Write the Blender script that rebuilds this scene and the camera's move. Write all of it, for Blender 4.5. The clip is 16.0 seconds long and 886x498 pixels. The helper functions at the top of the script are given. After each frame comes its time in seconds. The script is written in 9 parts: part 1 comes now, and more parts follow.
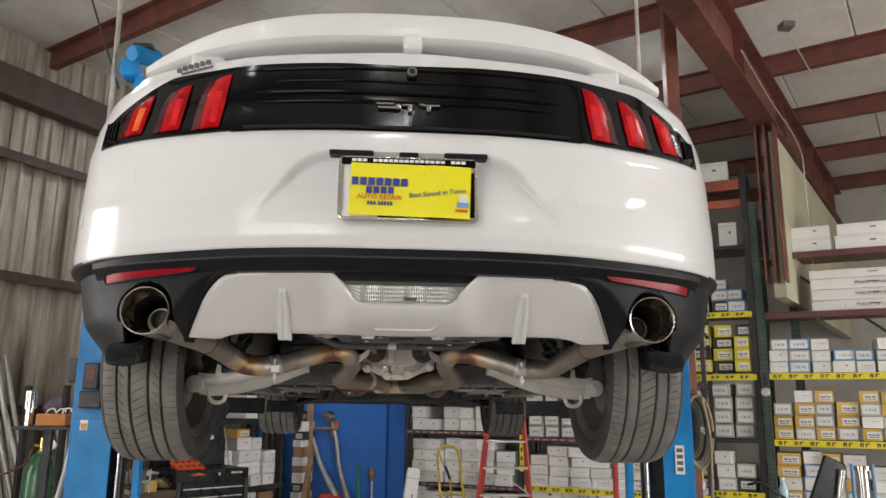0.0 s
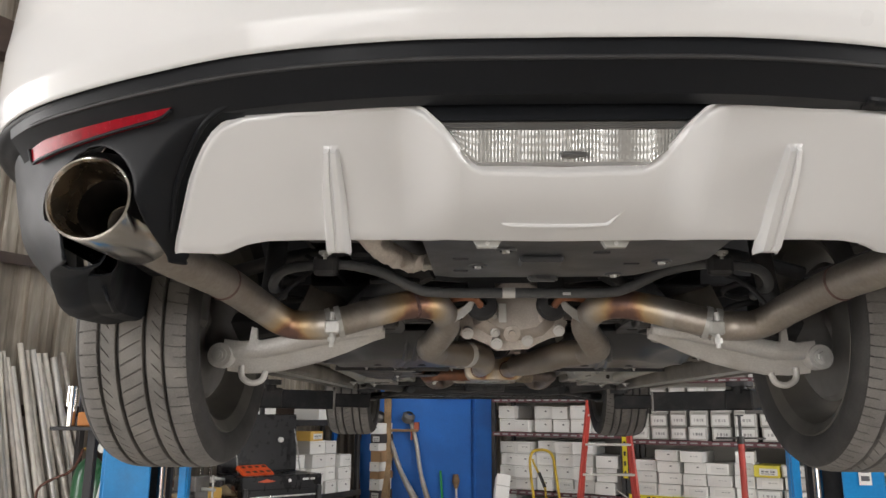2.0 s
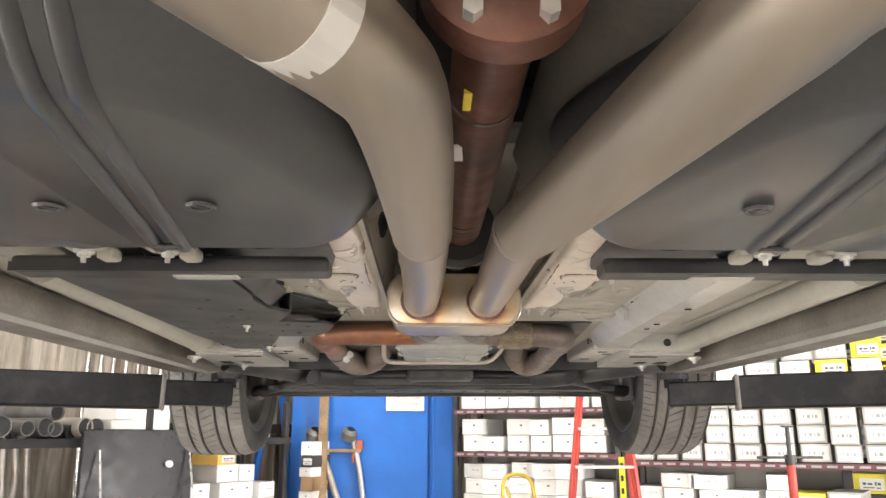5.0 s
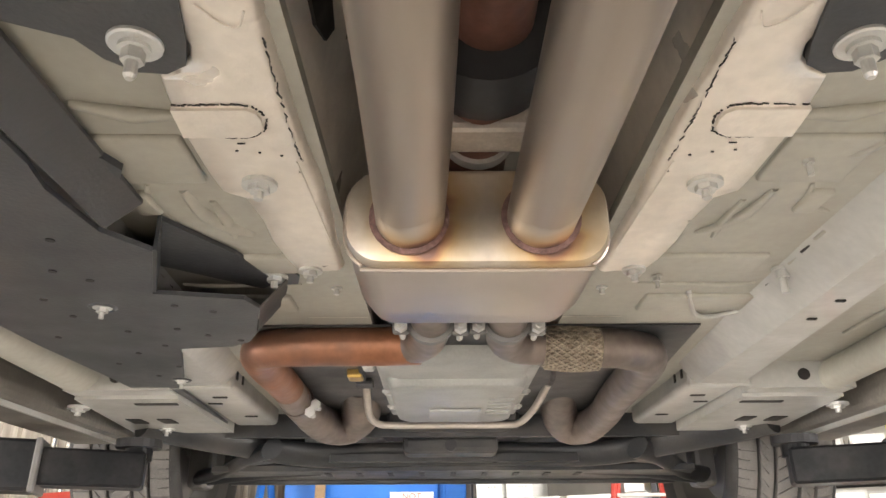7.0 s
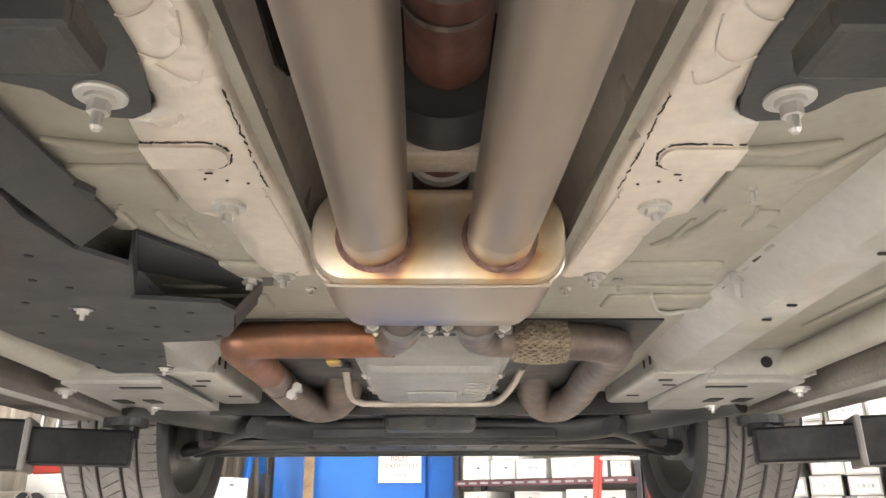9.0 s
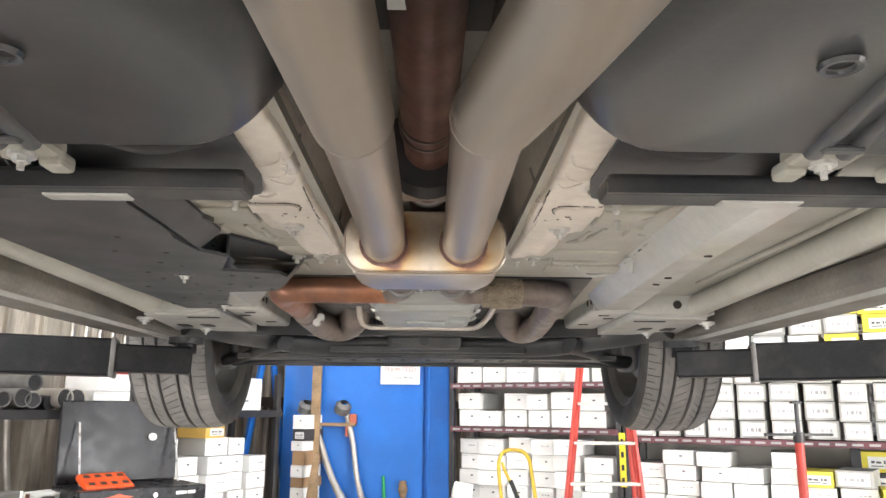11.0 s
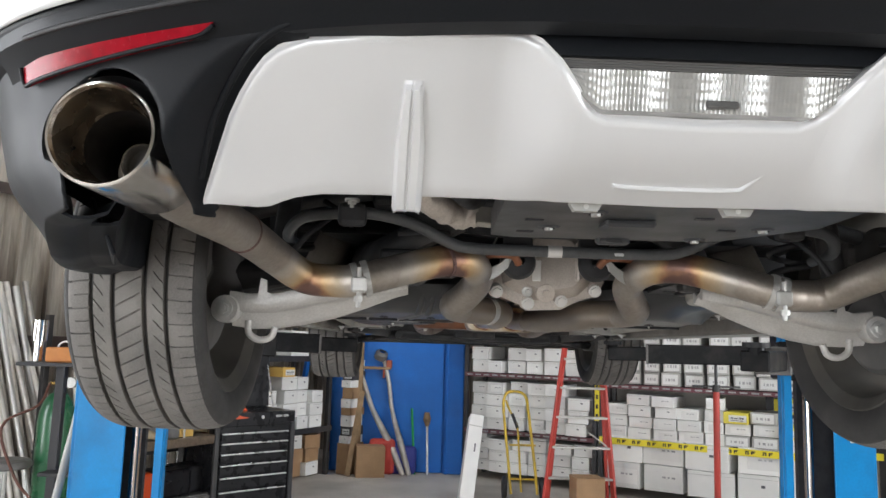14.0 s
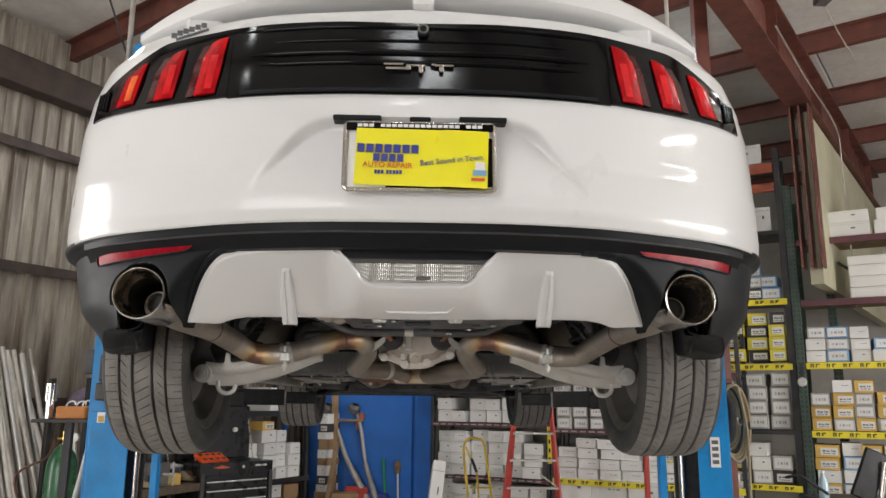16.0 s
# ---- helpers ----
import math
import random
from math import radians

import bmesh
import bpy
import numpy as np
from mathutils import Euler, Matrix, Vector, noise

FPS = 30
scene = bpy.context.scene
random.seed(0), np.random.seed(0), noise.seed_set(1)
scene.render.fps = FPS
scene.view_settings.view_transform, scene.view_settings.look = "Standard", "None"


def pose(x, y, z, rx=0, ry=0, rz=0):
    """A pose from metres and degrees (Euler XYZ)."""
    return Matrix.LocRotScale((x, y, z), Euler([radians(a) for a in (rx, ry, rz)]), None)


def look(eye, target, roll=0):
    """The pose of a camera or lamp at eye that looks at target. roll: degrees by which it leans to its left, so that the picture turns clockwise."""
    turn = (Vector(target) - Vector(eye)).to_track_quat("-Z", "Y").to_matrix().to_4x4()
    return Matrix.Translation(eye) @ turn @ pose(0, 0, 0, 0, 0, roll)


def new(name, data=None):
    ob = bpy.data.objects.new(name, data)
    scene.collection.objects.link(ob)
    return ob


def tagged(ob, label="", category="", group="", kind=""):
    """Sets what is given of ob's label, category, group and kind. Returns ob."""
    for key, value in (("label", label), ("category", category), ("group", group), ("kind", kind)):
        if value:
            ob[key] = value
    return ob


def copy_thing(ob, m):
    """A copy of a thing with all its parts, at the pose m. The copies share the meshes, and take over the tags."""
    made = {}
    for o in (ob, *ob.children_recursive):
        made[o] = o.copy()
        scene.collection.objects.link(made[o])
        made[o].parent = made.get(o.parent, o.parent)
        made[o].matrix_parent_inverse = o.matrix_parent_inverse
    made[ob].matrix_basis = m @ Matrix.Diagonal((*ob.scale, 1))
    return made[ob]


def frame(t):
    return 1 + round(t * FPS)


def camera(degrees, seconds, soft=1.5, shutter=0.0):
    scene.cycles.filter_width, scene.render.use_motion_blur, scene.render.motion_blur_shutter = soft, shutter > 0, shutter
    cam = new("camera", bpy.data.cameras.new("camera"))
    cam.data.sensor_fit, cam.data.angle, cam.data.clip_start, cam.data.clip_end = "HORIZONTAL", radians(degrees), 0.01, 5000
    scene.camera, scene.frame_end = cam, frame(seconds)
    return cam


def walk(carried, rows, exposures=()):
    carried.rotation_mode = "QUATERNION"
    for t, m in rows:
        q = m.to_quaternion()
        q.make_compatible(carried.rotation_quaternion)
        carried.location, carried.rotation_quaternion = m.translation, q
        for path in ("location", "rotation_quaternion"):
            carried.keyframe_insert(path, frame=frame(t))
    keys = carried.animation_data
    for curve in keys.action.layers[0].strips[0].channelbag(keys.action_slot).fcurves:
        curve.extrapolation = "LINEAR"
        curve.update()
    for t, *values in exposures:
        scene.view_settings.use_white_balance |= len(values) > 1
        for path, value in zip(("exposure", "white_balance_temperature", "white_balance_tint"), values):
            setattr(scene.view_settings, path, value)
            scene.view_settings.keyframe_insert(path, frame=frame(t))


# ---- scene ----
cam = camera(61.1, 16.0)
EXPOSURES = [(0.0, -0.95, 6500, 10), (1.5, -0.85, 6500, 10), (2.5, -0.6, 6380, 10), (3.0, -0.42, 6500, 10), (3.25, -0.1, 6550, 10), (3.5, 0.2, 6600, 10), (4.0, 0.55, 6600, 10), (4.5, 0.76, 6550, 10), (5.0, 0.95, 6600, 10),
             (7.5, 1.10, 6600, 10), (9.0, 1.10, 6570, 10), (11.5, 0.87, 6150, 9), (12.0, 0.72, 6100, 9), (12.5, 0.52, 6050, 9), (13.0, 0.60, 6000, 8), (13.25, 0.26, 5980, 8), (13.5, -0.06, 5980, 8), (14.5, -0.58, 6080, 8), (15.0, -0.84, 6260, 9), (16.0, -0.92, 6450, 10)]
PATH = [
    (0, (-0.007, -1.712, 1.574), (0.11, 0.241, 1.988), 0.6),
    (0.5, (-0.006, -1.56, 1.547), (0.059, 0.401, 1.935), 1.6),
    (1, (-0.063, -1.306, 1.537), (-0.022, 0.666, 1.868), 2),
    (1.5, (-0.088, -1.063, 1.517), (-0.042, 0.907, 1.86), 0.3),
    (2, (-0.105, -0.8, 1.518), (-0.18, 1.153, 1.942), 0.3),
    (2.5, (-0.178, -0.59, 1.511), (-0.303, 1.351, 1.976), 0.5),
    (3, (-0.18, -0.37, 1.504), (-0.262, 1.571, 1.981), 0.2),
    (3.5, (-0.112, -0.06, 1.497), (-0.163, 1.881, 1.975), 0.8),
    (4, (-0.088, 0.286, 1.484), (-0.113, 2.229, 1.957), -0.1),
    (4.5, (-0.1, 0.657, 1.464), (-0.088, 2.602, 1.928), -0.5),
    (5, (-0.048, 0.98, 1.46), (-0.027, 2.923, 1.937), 0),
    (5.2, (-0.04, 1.09, 1.45), (-0.021, 3.028, 1.944), 0.3),
    (7.3, (-0.043, 1.702, 1.413), (-0.048, 3.55, 2.178), -0.4),
    (7.5, (-0.035, 1.699, 1.418), (-0.037, 3.551, 2.175), -0.5),
    (8, (-0.022, 1.7, 1.426), (-0.016, 3.564, 2.152), -0.5),
    (8.5, (-0.02, 1.685, 1.436), (-0.009, 3.563, 2.124), -0.4),
    (9, (-0.016, 1.64, 1.45), (0.002, 3.53, 2.106), -0.3),
    (9.2, (-0.012, 1.619, 1.453), (0.006, 3.513, 2.093), -0.1),
    (11.5, (0.005, 0.933, 1.453), (0.014, 2.902, 1.803), 0.6),
    (12, (-0.053, 0.553, 1.476), (-0.071, 2.531, 1.771), 1.35),
    (12.5, (-0.069, 0.204, 1.503), (-0.118, 2.187, 1.758), 1.9),
    (13, (-0.112, -0.134, 1.548), (-0.26, 1.846, 1.78), 2.6),
    (13.5, (-0.237, -0.396, 1.561), (-0.365, 1.589, 1.77), 2.6),
    (14, (-0.259, -0.632, 1.583), (-0.239, 1.351, 1.839), 1.8),
    (14.5, (-0.161, -0.89, 1.558), (-0.135, 1.085, 1.875), 1.5),
    (15, (-0.092, -1.135, 1.573), (-0.088, 0.829, 1.953), 0.2),
    (15.5, (-0.061, -1.377, 1.556), (-0.033, 0.582, 1.959), 0),
    (16, (0.025, -1.55, 1.567), (0.073, 0.41, 1.961), 0.4),
]
walk(cam, [(t, look(eye, target, roll)) for t, eye, target, roll in PATH], exposures=EXPOSURES)

# ---- light: daylight from bay doors (the far one assumed), unseen strip lights under the roof ----
world = bpy.data.worlds.new("sky")
scene.world = world
world.use_nodes = True
sky = world.node_tree.nodes.new("ShaderNodeTexSky")
sky.sky_type, sky.sun_disc, sky.sun_elevation, sky.sun_rotation = "NISHITA", False, radians(48), radians(200)
world.node_tree.links.new(sky.outputs[0], world.node_tree.nodes["Background"].inputs[0])
world.node_tree.nodes["Background"].inputs[1].default_value = 0.12
sun = new("sun", bpy.data.lights.new("sun", "SUN"))
sun.data.energy, sun.data.angle, sun.data.color = 3.0, radians(0.5), (1.0, 0.95, 0.88)
sun.matrix_basis = look((0, -20, 22), (4, 0, 0))

FLOOR = 0.1
ROOF = 5.2
TURN = radians(30)
RX, RY = math.cos(TURN), -math.sin(TURN)     # along the shelves
WX, WY = math.sin(TURN), math.cos(TURN)      # along the metal side wall


def shop(a, b, z=0.0, turn=0.0):
    """A pose in the building, which stands turned against the car."""
    return Matrix.Translation((a * RX + b * WX, a * RY + b * WY, z)) @ Matrix.Rotation(-TURN + radians(turn), 4, "Z")


def daylight(name, m, sx, sy, power, color):
    lamp = new(name, bpy.data.lights.new(name, "AREA"))
    lamp.data.shape, lamp.data.size, lamp.data.size_y = "RECTANGLE", sx, sy
    lamp.data.energy, lamp.data.color = power, color
    lamp.matrix_basis = m
    return lamp


DAY = (1.0, 0.957, 0.925)


def facing(a0, b0, z0, a1, b1, z1):
    return look(shop(a0, b0, z0).translation, shop(a1, b1, z1).translation)


daylight("bay_daylight", facing(0.4, -7.0, 2.0, 0.4, 0, 1.9), 4.1, 3.7, 420, DAY)
daylight("side_daylight", facing(-6.5, -2.6, 2.0, 0, -2.6, 1.9), 3.3, 3.7, 520, DAY)
# fill light in an assumed east door, added to brighten the shelves
daylight("far_daylight", facing(8.9, 3.0, 2.0, 0, 3.0, 1.9), 3.9, 3.7, 960, DAY)


# ---- materials ----
def mat(name, base, rough=0.5, metal=0.0, var=0.12, scale=6.0, fine=0.0, fine_scale=90.0, bump=0.0, coat=0.0,
        tint=None, tint_amount=0.0, tint_scale=2.5, rough_var=0.08, rand=0.0, spec=0.5, emit=0.0, stretch=None):
    """A surface with a broad and a fine variation of its colour, stains towards a tint, and a fine relief."""
    m = bpy.data.materials.new(name)
    m.use_nodes = True
    n, l = m.node_tree.nodes, m.node_tree.links
    b = n["Principled BSDF"]
    b.inputs["Metallic"].default_value = metal
    b.inputs["Specular IOR Level"].default_value = spec
    b.inputs["Coat Weight"].default_value = coat
    b.inputs["Coat Roughness"].default_value = 0.04
    g = n.new("ShaderNodeNewGeometry")

    def noise_at(s, detail=4.0):
        t = n.new("ShaderNodeTexNoise")
        t.inputs["Scale"].default_value, t.inputs["Detail"].default_value = s, detail
        if stretch:
            v = n.new("ShaderNodeVectorMath")
            v.operation = "MULTIPLY"
            v.inputs[1].default_value = stretch
            l.new(g.outputs["Position"], v.inputs[0])
            l.new(v.outputs["Vector"], t.inputs["Vector"])
        else:
            l.new(g.outputs["Position"], t.inputs["Vector"])
        return t.outputs["Fac"]

    def remap(src, a, c):
        r = n.new("ShaderNodeMapRange")
        r.inputs["From Min"].default_value, r.inputs["From Max"].default_value = 0.3, 0.7
        r.inputs["To Min"].default_value, r.inputs["To Max"].default_value = a, c
        l.new(src, r.inputs["Value"])
        return r.outputs[0]

    broad = noise_at(scale)
    hsv = n.new("ShaderNodeHueSaturation")
    hsv.inputs["Color"].default_value = (*base, 1)
    value = remap(broad, 1 - var, 1 + var)
    if fine:
        mul = n.new("ShaderNodeMath")
        mul.operation = "MULTIPLY"
        l.new(value, mul.inputs[0])
        l.new(remap(noise_at(fine_scale, 2.0), 1 - fine, 1 + fine), mul.inputs[1])
        value = mul.outputs[0]
    if rand:
        info = n.new("ShaderNodeObjectInfo")
        r = n.new("ShaderNodeMapRange")
        r.inputs["To Min"].default_value, r.inputs["To Max"].default_value = 1 - rand, 1 + rand * 0.5
        l.new(info.outputs["Random"], r.inputs["Value"])
        mul2 = n.new("ShaderNodeMath")
        mul2.operation = "MULTIPLY"
        l.new(value, mul2.inputs[0])
        l.new(r.outputs[0], mul2.inputs[1])
        value = mul2.outputs[0]
    l.new(value, hsv.inputs["Value"])
    col = hsv.outputs[0]
    if tint:
        mix = n.new("ShaderNodeMix")
        mix.data_type = "RGBA"
        mix.inputs["B"].default_value = (*tint, 1)
        l.new(col, mix.inputs["A"])
        r = n.new("ShaderNodeMapRange")
        r.inputs["From Min"].default_value, r.inputs["From Max"].default_value = 0.48, 0.68
        r.inputs["To Max"].default_value = tint_amount
        l.new(noise_at(tint_scale, 6.0), r.inputs["Value"])
        l.new(r.outputs[0], mix.inputs["Factor"])
        col = mix.outputs["Result"]
    l.new(col, b.inputs["Base Color"])
    l.new(remap(noise_at(scale * 2.3), max(0.02, rough - rough_var), min(1, rough + rough_var)), b.inputs["Roughness"])
    if bump:
        bp = n.new("ShaderNodeBump")
        bp.inputs["Strength"].default_value, bp.inputs["Distance"].default_value = bump, 0.004
        l.new(noise_at(fine_scale, 3.0), bp.inputs["Height"])
        l.new(bp.outputs[0], b.inputs["Normal"])
    if emit:
        b.inputs["Emission Color"].default_value = (*base, 1)
        b.inputs["Emission Strength"].default_value = emit
    return m


def heat_mat(name, base, rough, marks, reach=0.075, stretch=None):
    """Bare steel pipe with straw, brown and blue heat colours round its welds."""
    m = mat(name, base, rough, 0.85, var=0.12, scale=9 if stretch is None else 24, fine=0.08 if stretch is None else 0.0, fine_scale=120, bump=0.04 if stretch is None else 0.0, tint=(0.20, 0.15, 0.11), tint_amount=0.3 if stretch is None else 0.0, tint_scale=7, rough_var=0.03, stretch=stretch)
    n, l = m.node_tree.nodes, m.node_tree.links
    b = n["Principled BSDF"]
    col = b.inputs["Base Color"].links[0].from_socket
    g = n.new("ShaderNodeNewGeometry")
    near = None
    for mark in marks:
        d = n.new("ShaderNodeVectorMath")
        d.operation = "DISTANCE"
        d.inputs[1].default_value = mark
        l.new(g.outputs["Position"], d.inputs[0])
        if near is None:
            near = d.outputs["Value"]
        else:
            lo = n.new("ShaderNodeMath")
            lo.operation = "MINIMUM"
            l.new(near, lo.inputs[0])
            l.new(d.outputs["Value"], lo.inputs[1])
            near = lo.outputs[0]
    wob = n.new("ShaderNodeTexNoise")
    wob.inputs["Scale"].default_value = 30
    l.new(g.outputs["Position"], wob.inputs["Vector"])
    add = n.new("ShaderNodeMath")
    add.operation = "MULTIPLY_ADD"
    add.inputs[1].default_value = 0.03
    l.new(wob.outputs["Fac"], add.inputs[0])
    l.new(near, add.inputs[2])
    div = n.new("ShaderNodeMath")
    div.operation = "DIVIDE"
    div.inputs[1].default_value = reach + 0.05
    l.new(add.outputs[0], div.inputs[0])
    ramp = n.new("ShaderNodeValToRGB")
    cr = ramp.color_ramp
    cr.elements[0].position, cr.elements[0].color = 0.38, (0.20, 0.12, 0.10, 1)
    cr.elements[1].position, cr.elements[1].color = 1.0, (1, 1, 1, 0)
    for p, c in ((0.44, (0.36, 0.20, 0.12, 1)), (0.52, (0.55, 0.38, 0.20, 0.9)), (0.72, (0.62, 0.52, 0.36, 0.55))):
        e = cr.elements.new(p)
        e.color = c
    l.new(div.outputs[0], ramp.inputs[0])
    mix = n.new("ShaderNodeMix")
    mix.data_type = "RGBA"
    l.new(ramp.outputs["Alpha"], mix.inputs["Factor"])
    l.new(col, mix.inputs["A"])
    l.new(ramp.outputs["Color"], mix.inputs["B"])
    l.new(mix.outputs["Result"], b.inputs["Base Color"])
    return m


M_WHITE = mat("white_car_paint", (0.70, 0.705, 0.708), 0.30, var=0.015, scale=2, coat=0.6, rough_var=0.03, spec=0.3)
M_SILVER_WHITE = mat("satin_white_diffuser", (0.69, 0.695, 0.70), 0.36, 0.1, var=0.02, scale=3, coat=0.3)
M_BLACK_GLOSS = mat("gloss_black_panel", (0.002, 0.0022, 0.003), 0.10, var=0.2, coat=0.0, rough_var=0.01, spec=0.18)
M_BLACK_SATIN = mat("black_textured_plastic", (0.0085, 0.0098, 0.0122), 0.50, var=0.12, scale=4, fine=0.1, fine_scale=500, bump=0.04, spec=0.18)
M_BLACK_PLASTIC = mat("worn_black_plastic", (0.034, 0.036, 0.040), 0.42, var=0.25, scale=5, fine=0.1, fine_scale=220, bump=0.08,
                      tint=(0.062, 0.062, 0.062), tint_amount=0.5, tint_scale=3.0)
M_TANK = mat("fuel_tank_plastic", (0.036, 0.038, 0.041), 0.31, var=0.25, scale=4, fine=0.08, fine_scale=160, coat=0.0, spec=0.55,
             rough_var=0.02)
M_LEG = mat("grey_primed_steel", (0.075, 0.077, 0.080), 0.45, 0.2, var=0.2, scale=6, fine=0.1, fine_scale=180, bump=0.06, tint=(0.05, 0.05, 0.05), tint_amount=0.6, tint_scale=5)
M_TRAY = mat("orange_cardboard", (0.50, 0.20, 0.055), 0.7, var=0.12, scale=12)
M_PRIMER_DARK = mat("dark_brown_primer", (0.17, 0.157, 0.138), 0.6, var=0.25, scale=5, fine=0.12, fine_scale=140, bump=0.08, tint=(0.07, 0.063, 0.055), tint_amount=0.7, tint_scale=4)
# painted frame parts, and the black sheets that stand for shaded hollows
M_FRAME = mat("black_steel_and_hollow_fill", (0.024, 0.0255, 0.028), 0.45, 0.1, var=0.3, fine=0.15, fine_scale=200, bump=0.1, tint=(0.09, 0.08, 0.07), tint_amount=0.5, tint_scale=6)
M_TYRE = mat("tyre_rubber", (0.035, 0.034, 0.033), 0.75, var=0.2, scale=8, fine=0.15, fine_scale=300, bump=0.15, tint=(0.07, 0.066, 0.062), tint_amount=0.5, tint_scale=9)
M_TREAD = mat("dusty_tread_rubber", (0.165, 0.157, 0.147), 0.85, var=0.15, scale=10, fine=0.12, fine_scale=320, bump=0.12, tint=(0.27, 0.255, 0.235), tint_amount=0.5, tint_scale=9)
M_RIM = mat("dark_alloy_rim", (0.05, 0.05, 0.052), 0.4, 0.6, var=0.2, tint=(0.16, 0.13, 0.10), tint_amount=0.7, tint_scale=5)
M_BARREL = mat("dusty_wheel_barrel", (0.12, 0.115, 0.105), 0.5, 0.5, var=0.25, tint=(0.2, 0.18, 0.15), tint_amount=0.6, tint_scale=4)
M_RED = mat("red_lamp_lens", (0.40, 0.004, 0.007), 0.2, var=0.4, scale=22, coat=0.0, spec=0.15)
# two brighter lens colours, for the glow painted into the bars
M_ORANGE_GLOW = mat("orange_lens_glow", (0.70, 0.13, 0.035), 0.2, var=0.25, scale=30, coat=0.0, spec=0.2)
M_RED_GLOW = mat("red_lens_glow", (0.60, 0.015, 0.02), 0.18, var=0.2, scale=30, coat=0.0, spec=0.25)
M_RED_DARK = mat("dark_red_lens", (0.055, 0.002, 0.005), 0.1, var=0.3, scale=22, coat=0.0, spec=0.35)
M_REFLECTOR = mat("red_reflector", (0.27, 0.003, 0.012), 0.22, var=0.2, scale=60, coat=0.0, spec=0.14)
M_LENS = mat("ribbed_clear_lens", (0.40, 0.40, 0.385), 0.22, 0.35, var=0.12, scale=20, coat=0.2, rough_var=0.04)
M_LENS_DARK = mat("darker_lens_top", (0.13, 0.13, 0.128), 0.22, 0.3, var=0.15, scale=14, coat=0.2, rough_var=0.04)
M_CHROME = mat("polished_steel", (0.62, 0.60, 0.57), 0.20, 1.0, var=0.06, rough_var=0.04, tint=(0.5, 0.46, 0.40), tint_amount=0.2, tint_scale=12)
# soot in the pipes; also the painted dark of holes, slots and cracks
M_SOOT_BLACK = mat("soot_and_hole_black", (0.018, 0.016, 0.014), 0.6, 0.2, var=0.3, scale=20)
M_YELLOW_CARD = mat("yellow_printed_card", (0.82, 0.76, 0.015), 0.35, var=0.03, coat=0.3)
M_BLUE_INK = mat("blue_ink", (0.03, 0.04, 0.25), 0.5, var=0.05)
M_RED_INK = mat("red_ink", (0.6, 0.06, 0.03), 0.5, var=0.05)
M_BLACK_INK = mat("black_ink", (0.02, 0.02, 0.022), 0.5, var=0.1)
M_WHITE_INK = mat("white_ink", (0.7, 0.7, 0.7), 0.5, var=0.05)
M_ALU = mat("cast_aluminium", (0.57, 0.52, 0.47), 0.42, 0.55, var=0.12, scale=10, fine=0.1, fine_scale=260, bump=0.08, tint=(0.34, 0.30, 0.26), tint_amount=0.6, tint_scale=6)
M_ARM = mat("bare_aluminium_arm", (0.60, 0.59, 0.57), 0.45, 0.35, var=0.1, scale=10, fine=0.08, fine_scale=200, bump=0.2, tint=(0.42, 0.39, 0.35), tint_amount=0.5, tint_scale=7)
M_BOLT = mat("zinc_bolt", (0.56, 0.56, 0.54), 0.46, 0.6, var=0.15, scale=40)
M_SHIELD = mat("aluminium_heat_shield", (0.72, 0.67, 0.60), 0.34, 0.45, var=0.12, scale=5, fine=0.06, fine_scale=70, bump=0.3, tint=(0.58, 0.53, 0.46), tint_amount=0.5, tint_scale=3)
M_FLOORPAN = mat("primed_floor_pan", (0.335, 0.325, 0.28), 0.5, 0.0, var=0.12, scale=4, fine=0.05, bump=0.08, tint=(0.21, 0.19, 0.155), tint_amount=0.6, tint_scale=3, coat=0.15)
M_RAIL = mat("primed_frame_rail", (0.40, 0.398, 0.375), 0.42, 0.1, var=0.1, scale=6, fine=0.05, tint=(0.24, 0.22, 0.19), tint_amount=0.5, tint_scale=5, coat=0.2)
M_RUST = mat("rust_brown_shaft", (0.13, 0.055, 0.038), 0.5, 0.3, var=0.3, scale=12, fine=0.15, bump=0.15, tint=(0.06, 0.03, 0.025), tint_amount=0.6, tint_scale=8)
M_ORANGE_RUST = mat("heat_rusted_pipe", (0.27, 0.115, 0.06), 0.42, 0.6, var=0.25, scale=10, fine=0.1, bump=0.1, tint=(0.12, 0.075, 0.06), tint_amount=0.8, tint_scale=6)
M_BROWN_STEEL = mat("browned_steel", (0.17, 0.14, 0.125), 0.42, 0.7, var=0.25, scale=14, fine=0.1, tint=(0.3, 0.24, 0.2), tint_amount=0.5, tint_scale=9)
M_MUFFLER = mat("stainless_muffler", (0.38, 0.335, 0.295), 0.32, 0.8, var=0.06, scale=8, rough_var=0.02)
M_WELD = mat("brown_weld_metal", (0.15, 0.085, 0.075), 0.6, 0.3, var=0.35, scale=60, fine=0.3, fine_scale=300, bump=0.5)
M_PAN = mat("dull_cast_pan", (0.33, 0.335, 0.32), 0.42, 0.3, var=0.12, scale=8, fine=0.05, fine_scale=200)
M_BRAID = mat("steel_braid", (0.29, 0.245, 0.19), 0.4, 0.8, var=0.2, scale=60, fine=0.25, fine_scale=400, bump=0.6)
M_BENCH = mat("oily_bench_timber", (0.13, 0.095, 0.065), 0.6, var=0.3, scale=9, fine=0.2, fine_scale=80, bump=0.15)
M_SWAY = mat("grey_black_bar_paint", (0.075, 0.077, 0.08), 0.42, var=0.2, scale=12, fine=0.1)
# rubber parts; also patches painted as the dark of holes and bores
M_RUBBER_BLACK = mat("rubber_and_hole_black", (0.022, 0.022, 0.024), 0.6, var=0.3, scale=20)
